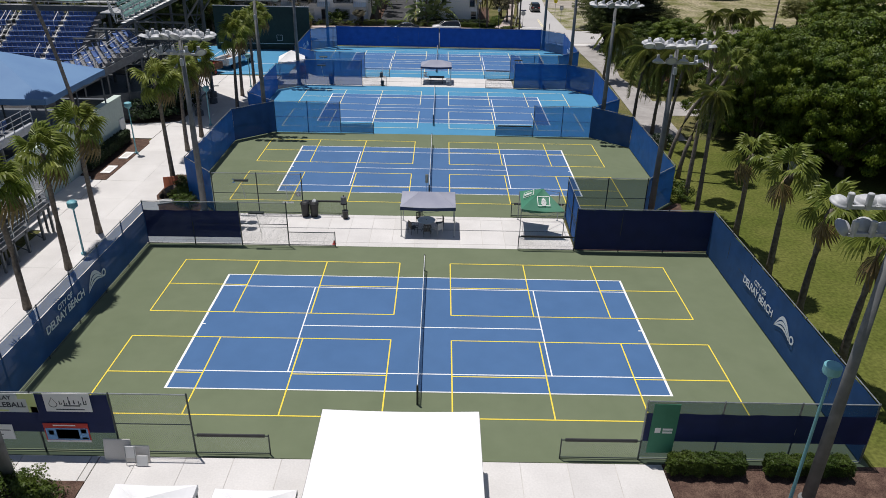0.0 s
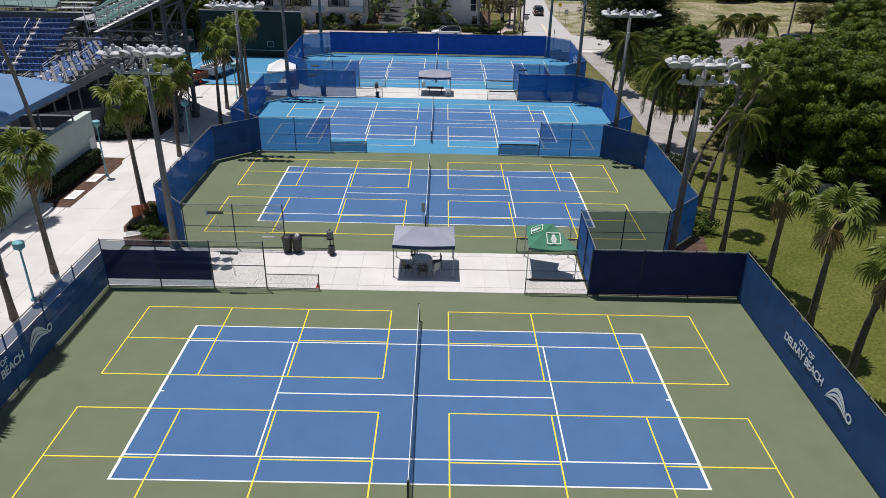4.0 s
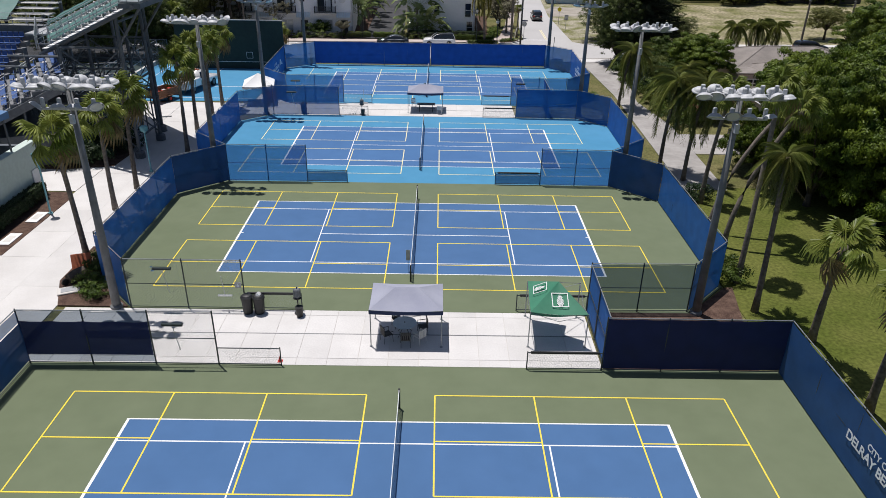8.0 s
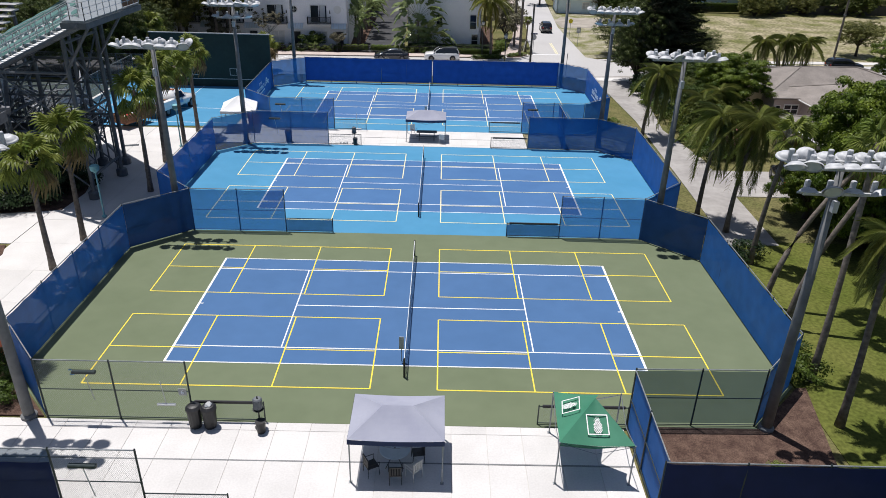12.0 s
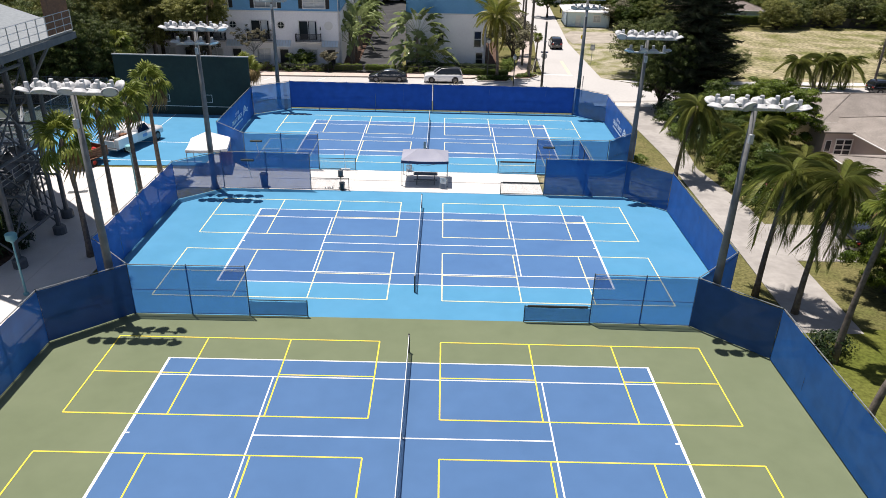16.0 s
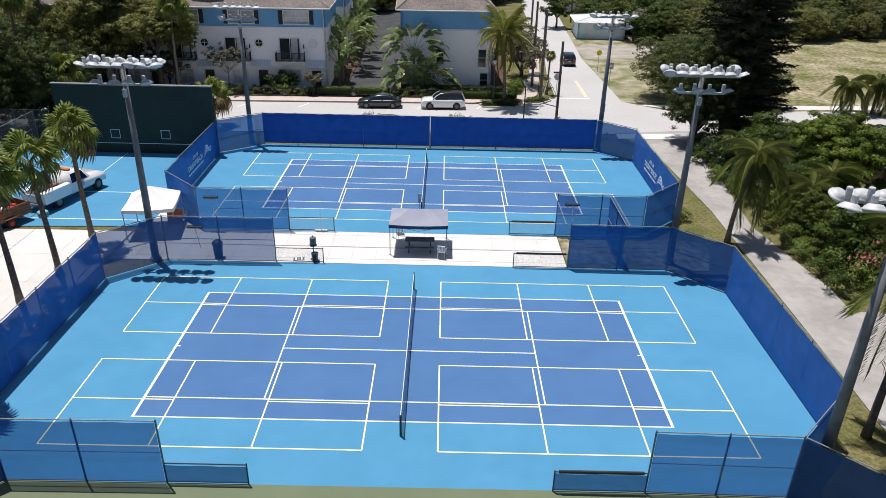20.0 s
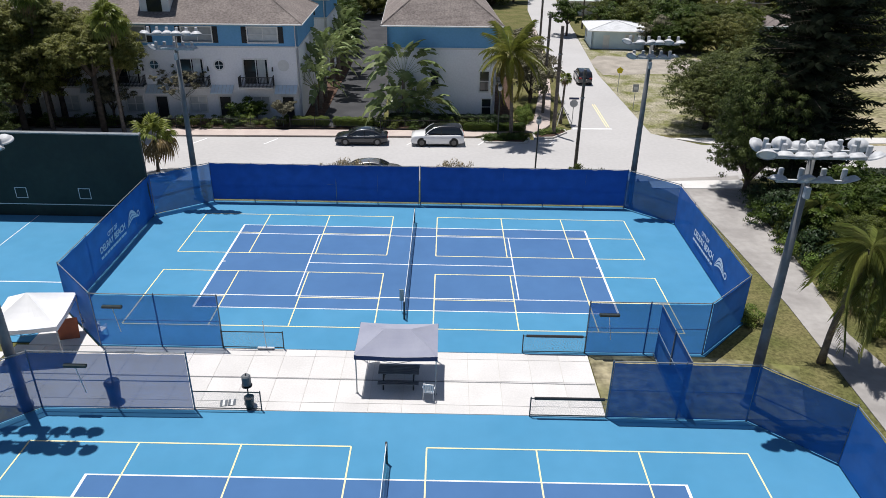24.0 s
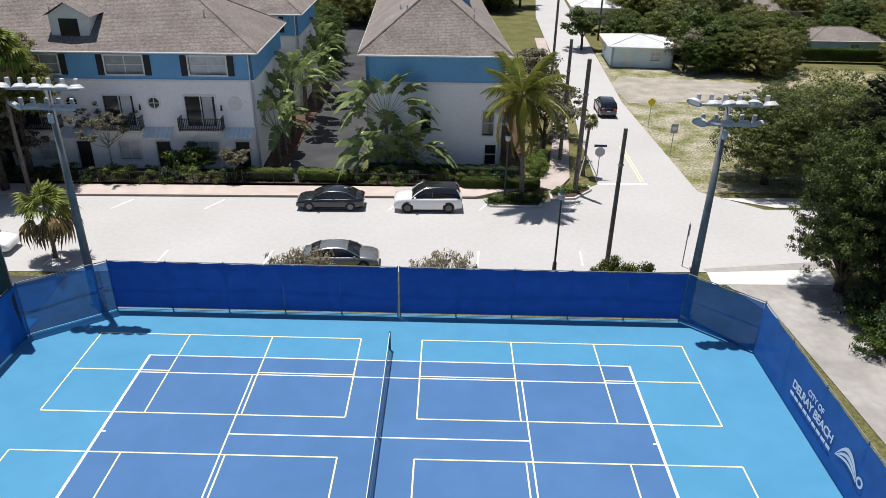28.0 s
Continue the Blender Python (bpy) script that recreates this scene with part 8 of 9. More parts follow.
def picnic_table(x, y, rz=0):
    t = thing("picnic_table", "dark grey slatted picnic table with two benches", "table", pose(x, y, 0, 0, 0, rz))
    for i in range(5):
        part("top_slat", boxmesh(-0.95, -0.36 + i * 0.146, 0.72, 0.95, -0.23 + i * 0.146, 0.76, 0.008), M["steel_dark"], t)
    for s in (-1, 1):
        for k in range(2):
            part("bench_slat", boxmesh(-0.95, s * 0.66 - 0.13 + k * 0.13, 0.43, 0.95, s * 0.66 - 0.01 + k * 0.13, 0.47, 0.008), M["steel_dark"], t)
        x0 = s * 0.7
        part("leg", tubemesh([(x0, -0.6, 0), (x0, -0.2, 0.72)], 0.035, 6), M["black"], t)
        part("leg", tubemesh([(x0, 0.6, 0), (x0, 0.2, 0.72)], 0.035, 6), M["black"], t)
        part("cross_bar", boxmesh(x0 - 0.03, -0.75, 0.38, x0 + 0.03, 0.75, 0.43), M["black"], t)


picnic_table(0.2, 55.1, 0)


def bin_(x, y, label="black plastic rubbish bin with a lid"):
    t = thing("rubbish_bin", label, "bin", pose(x, y, 0))
    bm = bmesh.new()
    tube(bm, [(0, 0, 0), (0, 0, 0.06), (0, 0, 0.9), (0, 0, 0.92)], [0.24, 0.26, 0.31, 0.33], 14)
    part("body", bm, M["black"], t)
    part("lid", tubemesh([(0, 0, 0.92), (0, 0, 1.02), (0, 0, 1.12), (0, 0, 1.15)], [0.34, 0.34, 0.24, 0.12], 14), M["black"], t)
    return t


bin_(-8.75, 14.3)
b2 = bin_(-8.12, 14.3, "black rubbish bin with a white bag at its rim")
part("bag", tubemesh([(0, 0, 1.1), (0.05, -0.06, 1.2), (0.1, -0.1, 1.14)], [0.14, 0.16, 0.05], 8), M["white"], b2)
bin_(-12.5, 53.4)


def cooler_stand(x, y):
    t = thing("water_cooler", "dark round water cooler on a stand with a cup bin", "cooler", pose(x, y, 0))
    part("stand", tubemesh([(0, 0, 0), (0, 0, 1.0)], 0.035, 6), M["black"], t)
    part("base", tubemesh([(0, 0, 0), (0, 0, 0.04)], 0.22, 12), M["black"], t)
    part("shelf", tubemesh([(0, 0, 0.98), (0, 0, 1.02)], 0.24, 12), M["black"], t)
    part("barrel", tubemesh([(0, 0, 1.02), (0, 0, 1.08), (0, 0, 1.5), (0, 0, 1.55)], [0.17, 0.2, 0.2, 0.15], 14), M["steel_dark"], t)
    part("spigot", tubemesh([(0, 0, 1.55), (0, 0, 1.66)], 0.03, 6), M["black"], t)
    part("cup_bin", tubemesh([(0.12, -0.3, 0.0), (0.12, -0.3, 0.55), (0.12, -0.3, 0.6)], [0.17, 0.22, 0.23], 12), M["black"], t)


cooler_stand(-6.0, 14.3)
cooler_stand(-6.45, 53.35)


def squeegee(x, y, z, rz, pad="post"):
    """A court roller squeegee hung on the fence."""
    t = thing("court_squeegee", "court squeegee hung head-up on the fence", "squeegee", pose(x, y, z, 0, 0, rz))
    part("head", boxmesh(-0.5, -0.09, 1.35, 0.5, 0.09, 1.5, 0.03), M[pad], t)
    part("handle", tubemesh([(0.0, 0, 1.35), (0.2, -0.02, 0.0)], 0.018, 6), M["aluminium"], t)
    return t


squeegee(-10.9, 9.38, 0.95, 0)
squeegee(-13.2, 14.58, 1.1, 0)
squeegee(-13.5, 52.7, 0.95, 0)
squeegee(-14.0, 57.55, 0.95, 0)
squeegee(10.4, 57.62, 0.95, 0)
sq = thing("court_squeegee", "pale squeegee hung head-down on the fence", "squeegee", pose(-10.1, 14.6, 0.9))
part("handle", tubemesh([(0, 0, 1.2), (0.1, 0, 0)], 0.018, 6), M["aluminium"], sq)
part("head", boxmesh(-0.3, -0.05, -0.06, 0.5, 0.05, 0.04, 0.02), M["white"], sq)
sq2 = thing("court_squeegee", "pale squeegee leaning on the low rail", "squeegee", pose(-6.7, 57.6, 0.1))
part("handle", tubemesh([(0, 0, 1.6), (0.05, 0, 0)], 0.018, 6), M["aluminium"], sq2)
part("head", boxmesh(-0.4, -0.05, -0.06, 0.45, 0.05, 0.04, 0.02), M["white"], sq2)
mats = thing("boot_brush", "pair of striped scraper mats on the patio", "mat", pose(-7.4, 53.35, 0, 0, 0, 10))
for i in range(2):
    part("mat", boxmesh(-0.35 + 0.36 * i, -0.22, 0, -0.03 + 0.36 * i, 0.22, 0.03, 0.005), M["steel_dark"], mats)
    part("stripe", boxmesh(-0.24 + 0.36 * i, -0.2, 0.03, -0.14 + 0.36 * i, 0.2, 0.036), M["white"], mats)
cone = thing("marker_cone", "small red marker cone by the rail", "cone", pose(-6.1, 9.85, 0))
part("cone", tubemesh([(0, 0, 0.02), (0, 0, 0.3)], [0.09, 0.02], 10), M["red"], cone)
part("base", boxmesh(-0.12, -0.12, 0, 0.12, 0.12, 0.02), M["red"], cone)
for x, cy in ((-0.2, 19.3), (-0.05, 61.4)):
    sc = thing("score_keeper", "small grey score keeper on the net post", "scoreboard", pose(x, cy, 0))
    part("plate", boxmesh(-0.12, -0.02, 0.75, 0.12, 0.02, 1.45), M["sign_grey"], sc)
    part("stand", tubemesh([(0, 0.03, 0), (0, 0.03, 0.8)], 0.02, 6), M["rail_grey"], sc)
ns = thing("court_number", "blue court number plate on the fence", "sign", pose(-13.75, 14.66, 0))
lettering(ns, "2", 0, 2.45, 0.42, -0.02).data.materials[0] = M["banner_sky"]
ns2 = thing("court_number", "small pale plate with a number on the fence", "sign", pose(-9.25, 14.665, 0))
part("plate", boxmesh(-0.17, -0.02, 1.35, 0.17, 0.0, 1.7), M["sign_grey"], ns2)
lettering(ns2, "6", 0, 1.52, 0.28, -0.035)

# city lettering on the windscreens
city_sign(f1r, 7.87)
city_sign(f1l, 8.5)
city_sign(f4l, 6.3, 0.95, True)
city_sign(f4r, 6.2, 0.95, True)


# banners on the near fence
def banner(parent, x, z, w, h, base, bars, name="banner", label="printed sponsor banner"):
    b = part(name, boxmesh(x, -0.085, z, x + w, -0.07, z + h), M[base], parent, label)
    for bx, bz, bw, bh, bm_ in bars:
        part("print", boxmesh(x + bx * w, -0.09, z + bz * h, x + (bx + bw) * w, -0.0855, z + (bz + bh) * h), M[bm_], b)


banner(f1nl, 0.72, 2.1, 2.56, 0.92, "banner_grey", [(0.86, 0.0, 0.14, 1.0, "banner_yellow"), (0.9, 0.0, 0.1, 0.3, "yellow"), (0.74, 0.72, 0.12, 0.28, "banner_yellow"), (0.05, 0.05, 0.5, 0.08, "banner_yellow")], label="pale grey and yellow printed banner")
for text, x, z, size in (("PLAY", 2.05, 2.81, 0.27), ("PICKLEBALL", 1.95, 2.46, 0.34)):
    lettering(f1nl, text, x, z, size, -0.093).data.materials[0] = M["banner_ink"]
banner(f1nl, 3.62, 2.16, 1.82, 0.9, "white", [(0.22, 0.1, 0.62, 0.05, "banner_ink"), (0.4, 0.3, 0.36, 0.06, "banner_ink")], label="white printed sponsor banner with a drop outline")
bm = bmesh.new()
prev = None
for i in range(25):
    a = 2 * math.pi * i / 24
    tip = 0.5 + 0.5 * math.cos(a)
    cur = [bm.verts.new((3.95 + r * math.sin(a) * (1 - tip ** 3), -0.0925, 2.56 + r * math.cos(a) + 0.16 * tip ** 4)) for r in (0.155, 0.185)]
    if prev:
        bm.faces.new((prev[0], cur[0], cur[1], prev[1]))
    prev = cur
part("print", bm, M["banner_ink"], f1nl, "dark drop outline")
for i, (w, z0, z1) in enumerate(((0.11, 2.52, 2.7), (0.12, 2.44, 2.74), (0.06, 2.52, 2.9), (0.05, 2.54, 2.74), (0.11, 2.5, 2.72), (0.13, 2.52, 2.92))):
    bm = bmesh.new()
    x = 4.2 + 0.19 * i
    box(bm, x, -0.092, z0, x + 0.035, -0.0885, z1)
    box(bm, x, -0.092, z0, x + w, -0.0885, z0 + 0.035)
    box(bm, x + w - 0.03, -0.092, z0, x + w, -0.0885, (z0 + z1) / 2)
    part("print", bm, M["banner_ink"], f1nl)
banner(f1nl, 3.3, 0.6, 1.8, 0.96, "red", [(0.03, 0.12, 0.94, 0.62, "banner_sky"), (0.26, 0.18, 0.5, 0.5, "banner_ink"), (0.22, 0.86, 0.5, 0.06, "white"), (0.0, 0.0, 1.0, 0.1, "white"), (0.09, 0.38, 0.11, 0.24, "white"), (0.81, 0.48, 0.12, 0.22, "red"), (0.81, 0.16, 0.14, 0.1, "yellow")], label="red framed chalkboard poster with blue sides")
banner(f1nl, 0.95, 0.7, 1.1, 0.75, "white", [(0.3, 0.6, 0.6, 0.06, "banner_ink"), (0.1, 0.3, 0.5, 0.06, "banner_ink")], label="white notice board")
banner(f1nr, 0.25, 0.45, 1.05, 2.5, "canvas_green", [(0.18, 0.42, 0.22, 0.1, "white"), (0.48, 0.47, 0.38, 0.04, "white"), (0.48, 0.41, 0.38, 0.04, "white")], label="green hanging banner with a small emblem")
fb = [o for o in bpy.data.objects if o.name.startswith("fence") and abs(o.location.x - 9.8) < 0.01]
if fb:
    bb = part("banner", boxmesh(0.9, -0.09, 0.9, 4.0, -0.075, 2.2), M["sign_grey"], fb[0], "pale printed banner")
    part("print", boxmesh(1.2, -0.096, 1.3, 3.7, -0.0905, 1.55), M["banner_sky"], bb)
cb = [o for o in bpy.data.objects if o.name.startswith("fence") and abs(o.location.x + 18.2) < 0.01 and abs(o.location.y - 17.9) < 0.01 and abs(o.matrix_basis.to_euler().z) < 1.4]
if cb:
    bb = part("banner", boxmesh(0.5, 0.03, 1.4, 3.4, 0.045, 2.5), M["offwhite"], cb[0], "white printed banner")
    part("print", boxmesh(0.9, 0.0455, 1.8, 2.9, 0.052, 2.1), M["banner_sky"], bb)
# stacked cartons and boards at the fence
st_ = thing("folded_table", "white folding tables leaning on the fence", "table", pose(-12.6, -10.2, 0))
part("leaf", boxmesh(0, 0, 0, 1.1, 0.06, 0.95, 0.02), M["offwhite"], st_).rotation_euler.x = radians(-12)
part("leaf", boxmesh(0.9, -0.14, 0, 1.9, -0.08, 0.75, 0.02), M["offwhite"], st_).rotation_euler.x = radians(-12)
ch = thing("folded_chair", "white folding chair leaning on the tables", "chair", pose(-11.6, -10.5, 0))
part("back", boxmesh(0, 0, 0.35, 0.42, 0.03, 0.9, 0.02), M["white"], ch).rotation_euler.x = radians(-10)
part("seat", boxmesh(0.45, -0.06, 0.02, 0.9, -0.02, 0.5, 0.03), M["white"], ch).rotation_euler.x = radians(-14)
for dx in (0.02, 0.4):
    part("leg", tubemesh([(dx, 0.0, 0), (dx, 0.12, 0.9)], 0.014, 5), M["rail_grey"], ch)
# boards and cover by the fence corner
ob_ = thing("orange_board", "orange board leaning in the mulch bed", "board", pose(-19.95, 19.0, 0, 0, 0, 20))
part("board", boxmesh(-0.55, -0.03, 0, 0.55, 0.03, 0.95, 0.02), M["orange"], ob_).rotation_euler.x = radians(-25)
cv = thing("cover_plate", "pale flat utility cover lying in the mulch", "cover", pose(-19.5, 16.3, 0.03, 0, 0, 25))
part("plate", boxmesh(-0.6, -0.4, 0, 0.6, 0.4, 0.1, 0.03), M["offwhite"], cv)
part("panel", boxmesh(-0.4, -0.25, 0.1, 0.4, 0.25, 0.12), M["sign_grey"], cv)
rb_ = thing("barrow", "rusty barrow lying in the mulch bed", "barrow", pose(-19.6, 17.6, 0.03, 0, 0, 60))
bm = bmesh.new()
tube(bm, [(-0.5, 0, 0.25), (0, 0, 0.3), (0.6, 0, 0.45)], [0.32, 0.4, 0.25], 10)
part("tray", bm, M["bark"], rb_)
part("wheel", tubemesh([(-0.75, -0.05, 0.2), (-0.75, 0.05, 0.2)], 0.2, 12), M["tyre"], rb_)
part("handle", tubemesh([(0.5, 0.25, 0.4), (1.1, 0.25, 0.5)], 0.03, 6), M["wood_brown"], rb_)
for x, y in ((-26.7 + 0.3, 26.3), (-26.4, 22.8)):
    pl = thing("ground_plaque", "white ground plaque on the mulch bed", "plaque", pose(x, y, 0.03))
    part("slab", boxmesh(-0.4, -0.85, 0, 0.4, 0.85, 0.06, 0.01), M["white"], pl)
    part("inset", boxmesh(-0.22, -0.45, 0.06, 0.22, 0.45, 0.066), M["offwhite"], pl)
vent = thing("floor_grate", "dark floor grate in the forecourt", "grate", pose(-26.3, 51.3, 0.0, 0, 0, 15))
for i in range(6):
    part("bar", boxmesh(-0.7, -0.25 + 0.085 * i, 0, 0.7, -0.2 + 0.085 * i, 0.012), M["steel_dark"], vent)


# ---- path lamps ----
def path_lamp(x, y, h, mat_name="teal", label="teal path lamp with a flat round head"):
    t = thing("path_lamp", label, "lamp post", pose(x, y, 0), group="path lamps")
    part("post", tubemesh([(0, 0, -0.02), (0, 0, h)], [0.07, 0.05], 8), M[mat_name], t)
    part("base", tubemesh([(0, 0, 0), (0, 0, 0.12), (0, 0, 0.16)], [0.16, 0.16, 0.08], 10), M[mat_name], t)
    part("neck", tubemesh([(0, 0, h), (0, 0, h + 0.15)], [0.1, 0.2], 12), M[mat_name], t)
    part("head", tubemesh([(0, 0, h + 0.15), (0, 0, h + 0.2), (0, 0, h + 0.48), (0, 0, h + 0.52)], [0.27, 0.3, 0.3, 0.26], 18), M[mat_name], t)
    part("cap", tubemesh([(0, 0, h + 0.52), (0, 0, h + 0.55)], [0.25, 0.2], 18), M[mat_name], t)


for x, y, h in ((-25.8, 27.0, 4.0), (-21.65, 7.8, 3.1), (-21.9, 35.7, 3.3), (-21.75, 51.3, 3.3), (14.3, -12.2, 6.2), (-14.6, -14.2, 5.85)):
    path_lamp(x, y, h)


def cabinet(x, y, h):
    t = thing("utility_box", "pale utility box on the lawn", "utility box", pose(x, y, 0))
    part("body", boxmesh(-0.4, -0.3, 0, 0.4, 0.3, h, 0.03), M["sign_grey"], t)
    part("lid", boxmesh(-0.43, -0.33, h, 0.43, 0.33, h + 0.06, 0.02), M["offwhite"], t)


cabinet(31.2, 25.4, 1.0)


# ---- street furniture ----
def utility_pole(x, y, h, r=0.17, label="weathered grey wooden utility pole"):
    t = thing("utility_pole", label, "pole", pose(x, y, 0))
    part("mast", tubemesh([(0, 0, -0.1), (0, 0, h)], [r, r * 0.75], 10), M["trunk"], t)
    part("band", tubemesh([(0, 0, h * 0.75), (0, 0, h * 0.76)], r + 0.02, 10), M["rail_grey"], t)


for x, y, h, r in ((12.75, 94.9, 10.3, 0.2), (12.9, 83.0, 8.9, 0.15), (12.6, 102.4, 10.3, 0.17), (15.0, 128.0, 11.0, 0.17), (26.5, 160.0, 10.0, 0.17), (57.6, 93.3, 9.5, 0.17), (66.0, 96.0, 9.0, 0.17), (40.0, 149.0, 10.0, 0.17), (45.0, 170.0, 11.0, 0.2), (49.0, 172.0, 11.0, 0.2)):
    utility_pole(x, y, h, r)


def street_lamp(x, y, h):
    t = thing("street_lamp", "dark street lamp with a green globe top", "lamp post", pose(x, y, 0))
    part("post", tubemesh([(0, 0, 0), (0, 0, 0.5), (0, 0, 0.6), (0, 0, h)], [0.14, 0.12, 0.07, 0.055], 10), M["post"], t)
    part("globe", tubemesh([(0, 0, h), (0, 0, h + 0.12), (0, 0, h + 0.35), (0, 0, h + 0.45)], [0.1, 0.2, 0.22, 0.14], 14), M["offwhite"], t)
    part("cap", tubemesh([(0, 0, h + 0.45), (0, 0, h + 0.6), (0, 0, h + 0.7)], [0.2, 0.1, 0.02], 14), M["post"], t)


street_lamp(9.55, 82.4, 4.7)
street_lamp(7.2, 93.4, 4.6)


def road_sign(x, y, h, shape, mat_name, label, rz=0):
    t = thing("road_sign", label, "sign", pose(x, y, 0, 0, 0, rz))
    part("post", tubemesh([(0, 0, 0), (0, 0, h)], 0.035, 6), M["rail_grey"], t)
    bm = bmesh.new()
    k = {"diamond": 4, "octagon": 8, "pentagon": 5}.get(shape)
    if k:
        a0 = math.pi / 2 if shape != "octagon" else math.pi / 8
        pts = [(0.42 * math.cos(a0 + 2 * math.pi * i / k), 0.42 * math.sin(a0 + 2 * math.pi * i / k)) for i in range(k)]
    else:
        pts = [(-0.32, -0.42), (0.32, -0.42), (0.32, 0.42), (-0.32, 0.42)]
    lo = [bm.verts.new((a, -0.05, h - 0.35 + b)) for a, b in pts]
    hi = [bm.verts.new((a, -0.035, h - 0.35 + b)) for a, b in pts]
    bm.faces.new(lo)
    bm.faces.new(hi[::-1])
    for i in range(len(pts)):
        bm.faces.new((lo[i], lo[(i + 1) % len(pts)], hi[(i + 1) % len(pts)], hi[i]))
    part("plate", bm, M[mat_name], t)
    return t


road_sign(22.9, 113.0, 2.9, "pentagon", "yellow", "yellow pentagon crossing sign on a thin post")
s2_ = road_sign(22.8, 104.6, 2.8, "rect", "sign_grey", "grey rectangular road sign on a post")
part("print", boxmesh(-0.2, -0.058, 2.3, 0.2, -0.0505, 2.6), M["white"], s2_)
s3_ = road_sign(15.1, 98.4, 2.6, "octagon", "sign_grey", "back of an octagonal stop sign with street name plates")
part("street_plate", boxmesh(-0.5, -0.02, 2.65, 0.5, 0.02, 2.85), M["canvas_navy"], s3_)
road_sign(17.7, 83.3, 2.9, "rect", "sign_grey", "back of a narrow road sign on a post", 76)
sup = thing("palm_prop", "wooden props holding up the young palm", "prop", pose(14.1, 99.0, 0))
for k in range(3):
    a = 2.1 * k
    part("strut", tubemesh([(1.1 * math.cos(a), 1.1 * math.sin(a), 0), (0.1 * math.cos(a), 0.1 * math.sin(a), 1.7)], 0.04, 5), M["offwhite"], sup)

# black metal garden fence in front of the houses
for x0, x1 in ((-36.0, -13.4), (-13.0, -8.6), (-4.2, 9.4)):
    y0, y1 = 95.0 + 0.036 * (x0 + 14), 95.0 + 0.036 * (x1 + 14)
    t = thing("garden_fence", "black metal garden fence with thin bars", "fence", pose(x0, y0, 0.06, 0, 0, math.degrees(math.atan2(y1 - y0, x1 - x0))))
    ln = math.hypot(x1 - x0, y1 - y0)
    bar = mesh_of(boxmesh(-0.011, -0.011, 0, 0.011, 0.011, 1.05), "bar")
    bar.materials.append(M["shutter"])
    for i in range(int(ln / 0.2) + 1):
        o = new("bar", bar)
        o.parent = t
        o.location.x = i * 0.2
    for z in (0.12, 0.95):
        part("rail", boxmesh(0, -0.02, z, ln, 0.02, z + 0.04), M["shutter"], t)
    for i in range(int(ln / 2.4) + 1):
        part("post", boxmesh(i * 2.4 - 0.035, -0.035, 0, i * 2.4 + 0.035, 0.035, 1.2), M["shutter"], t)


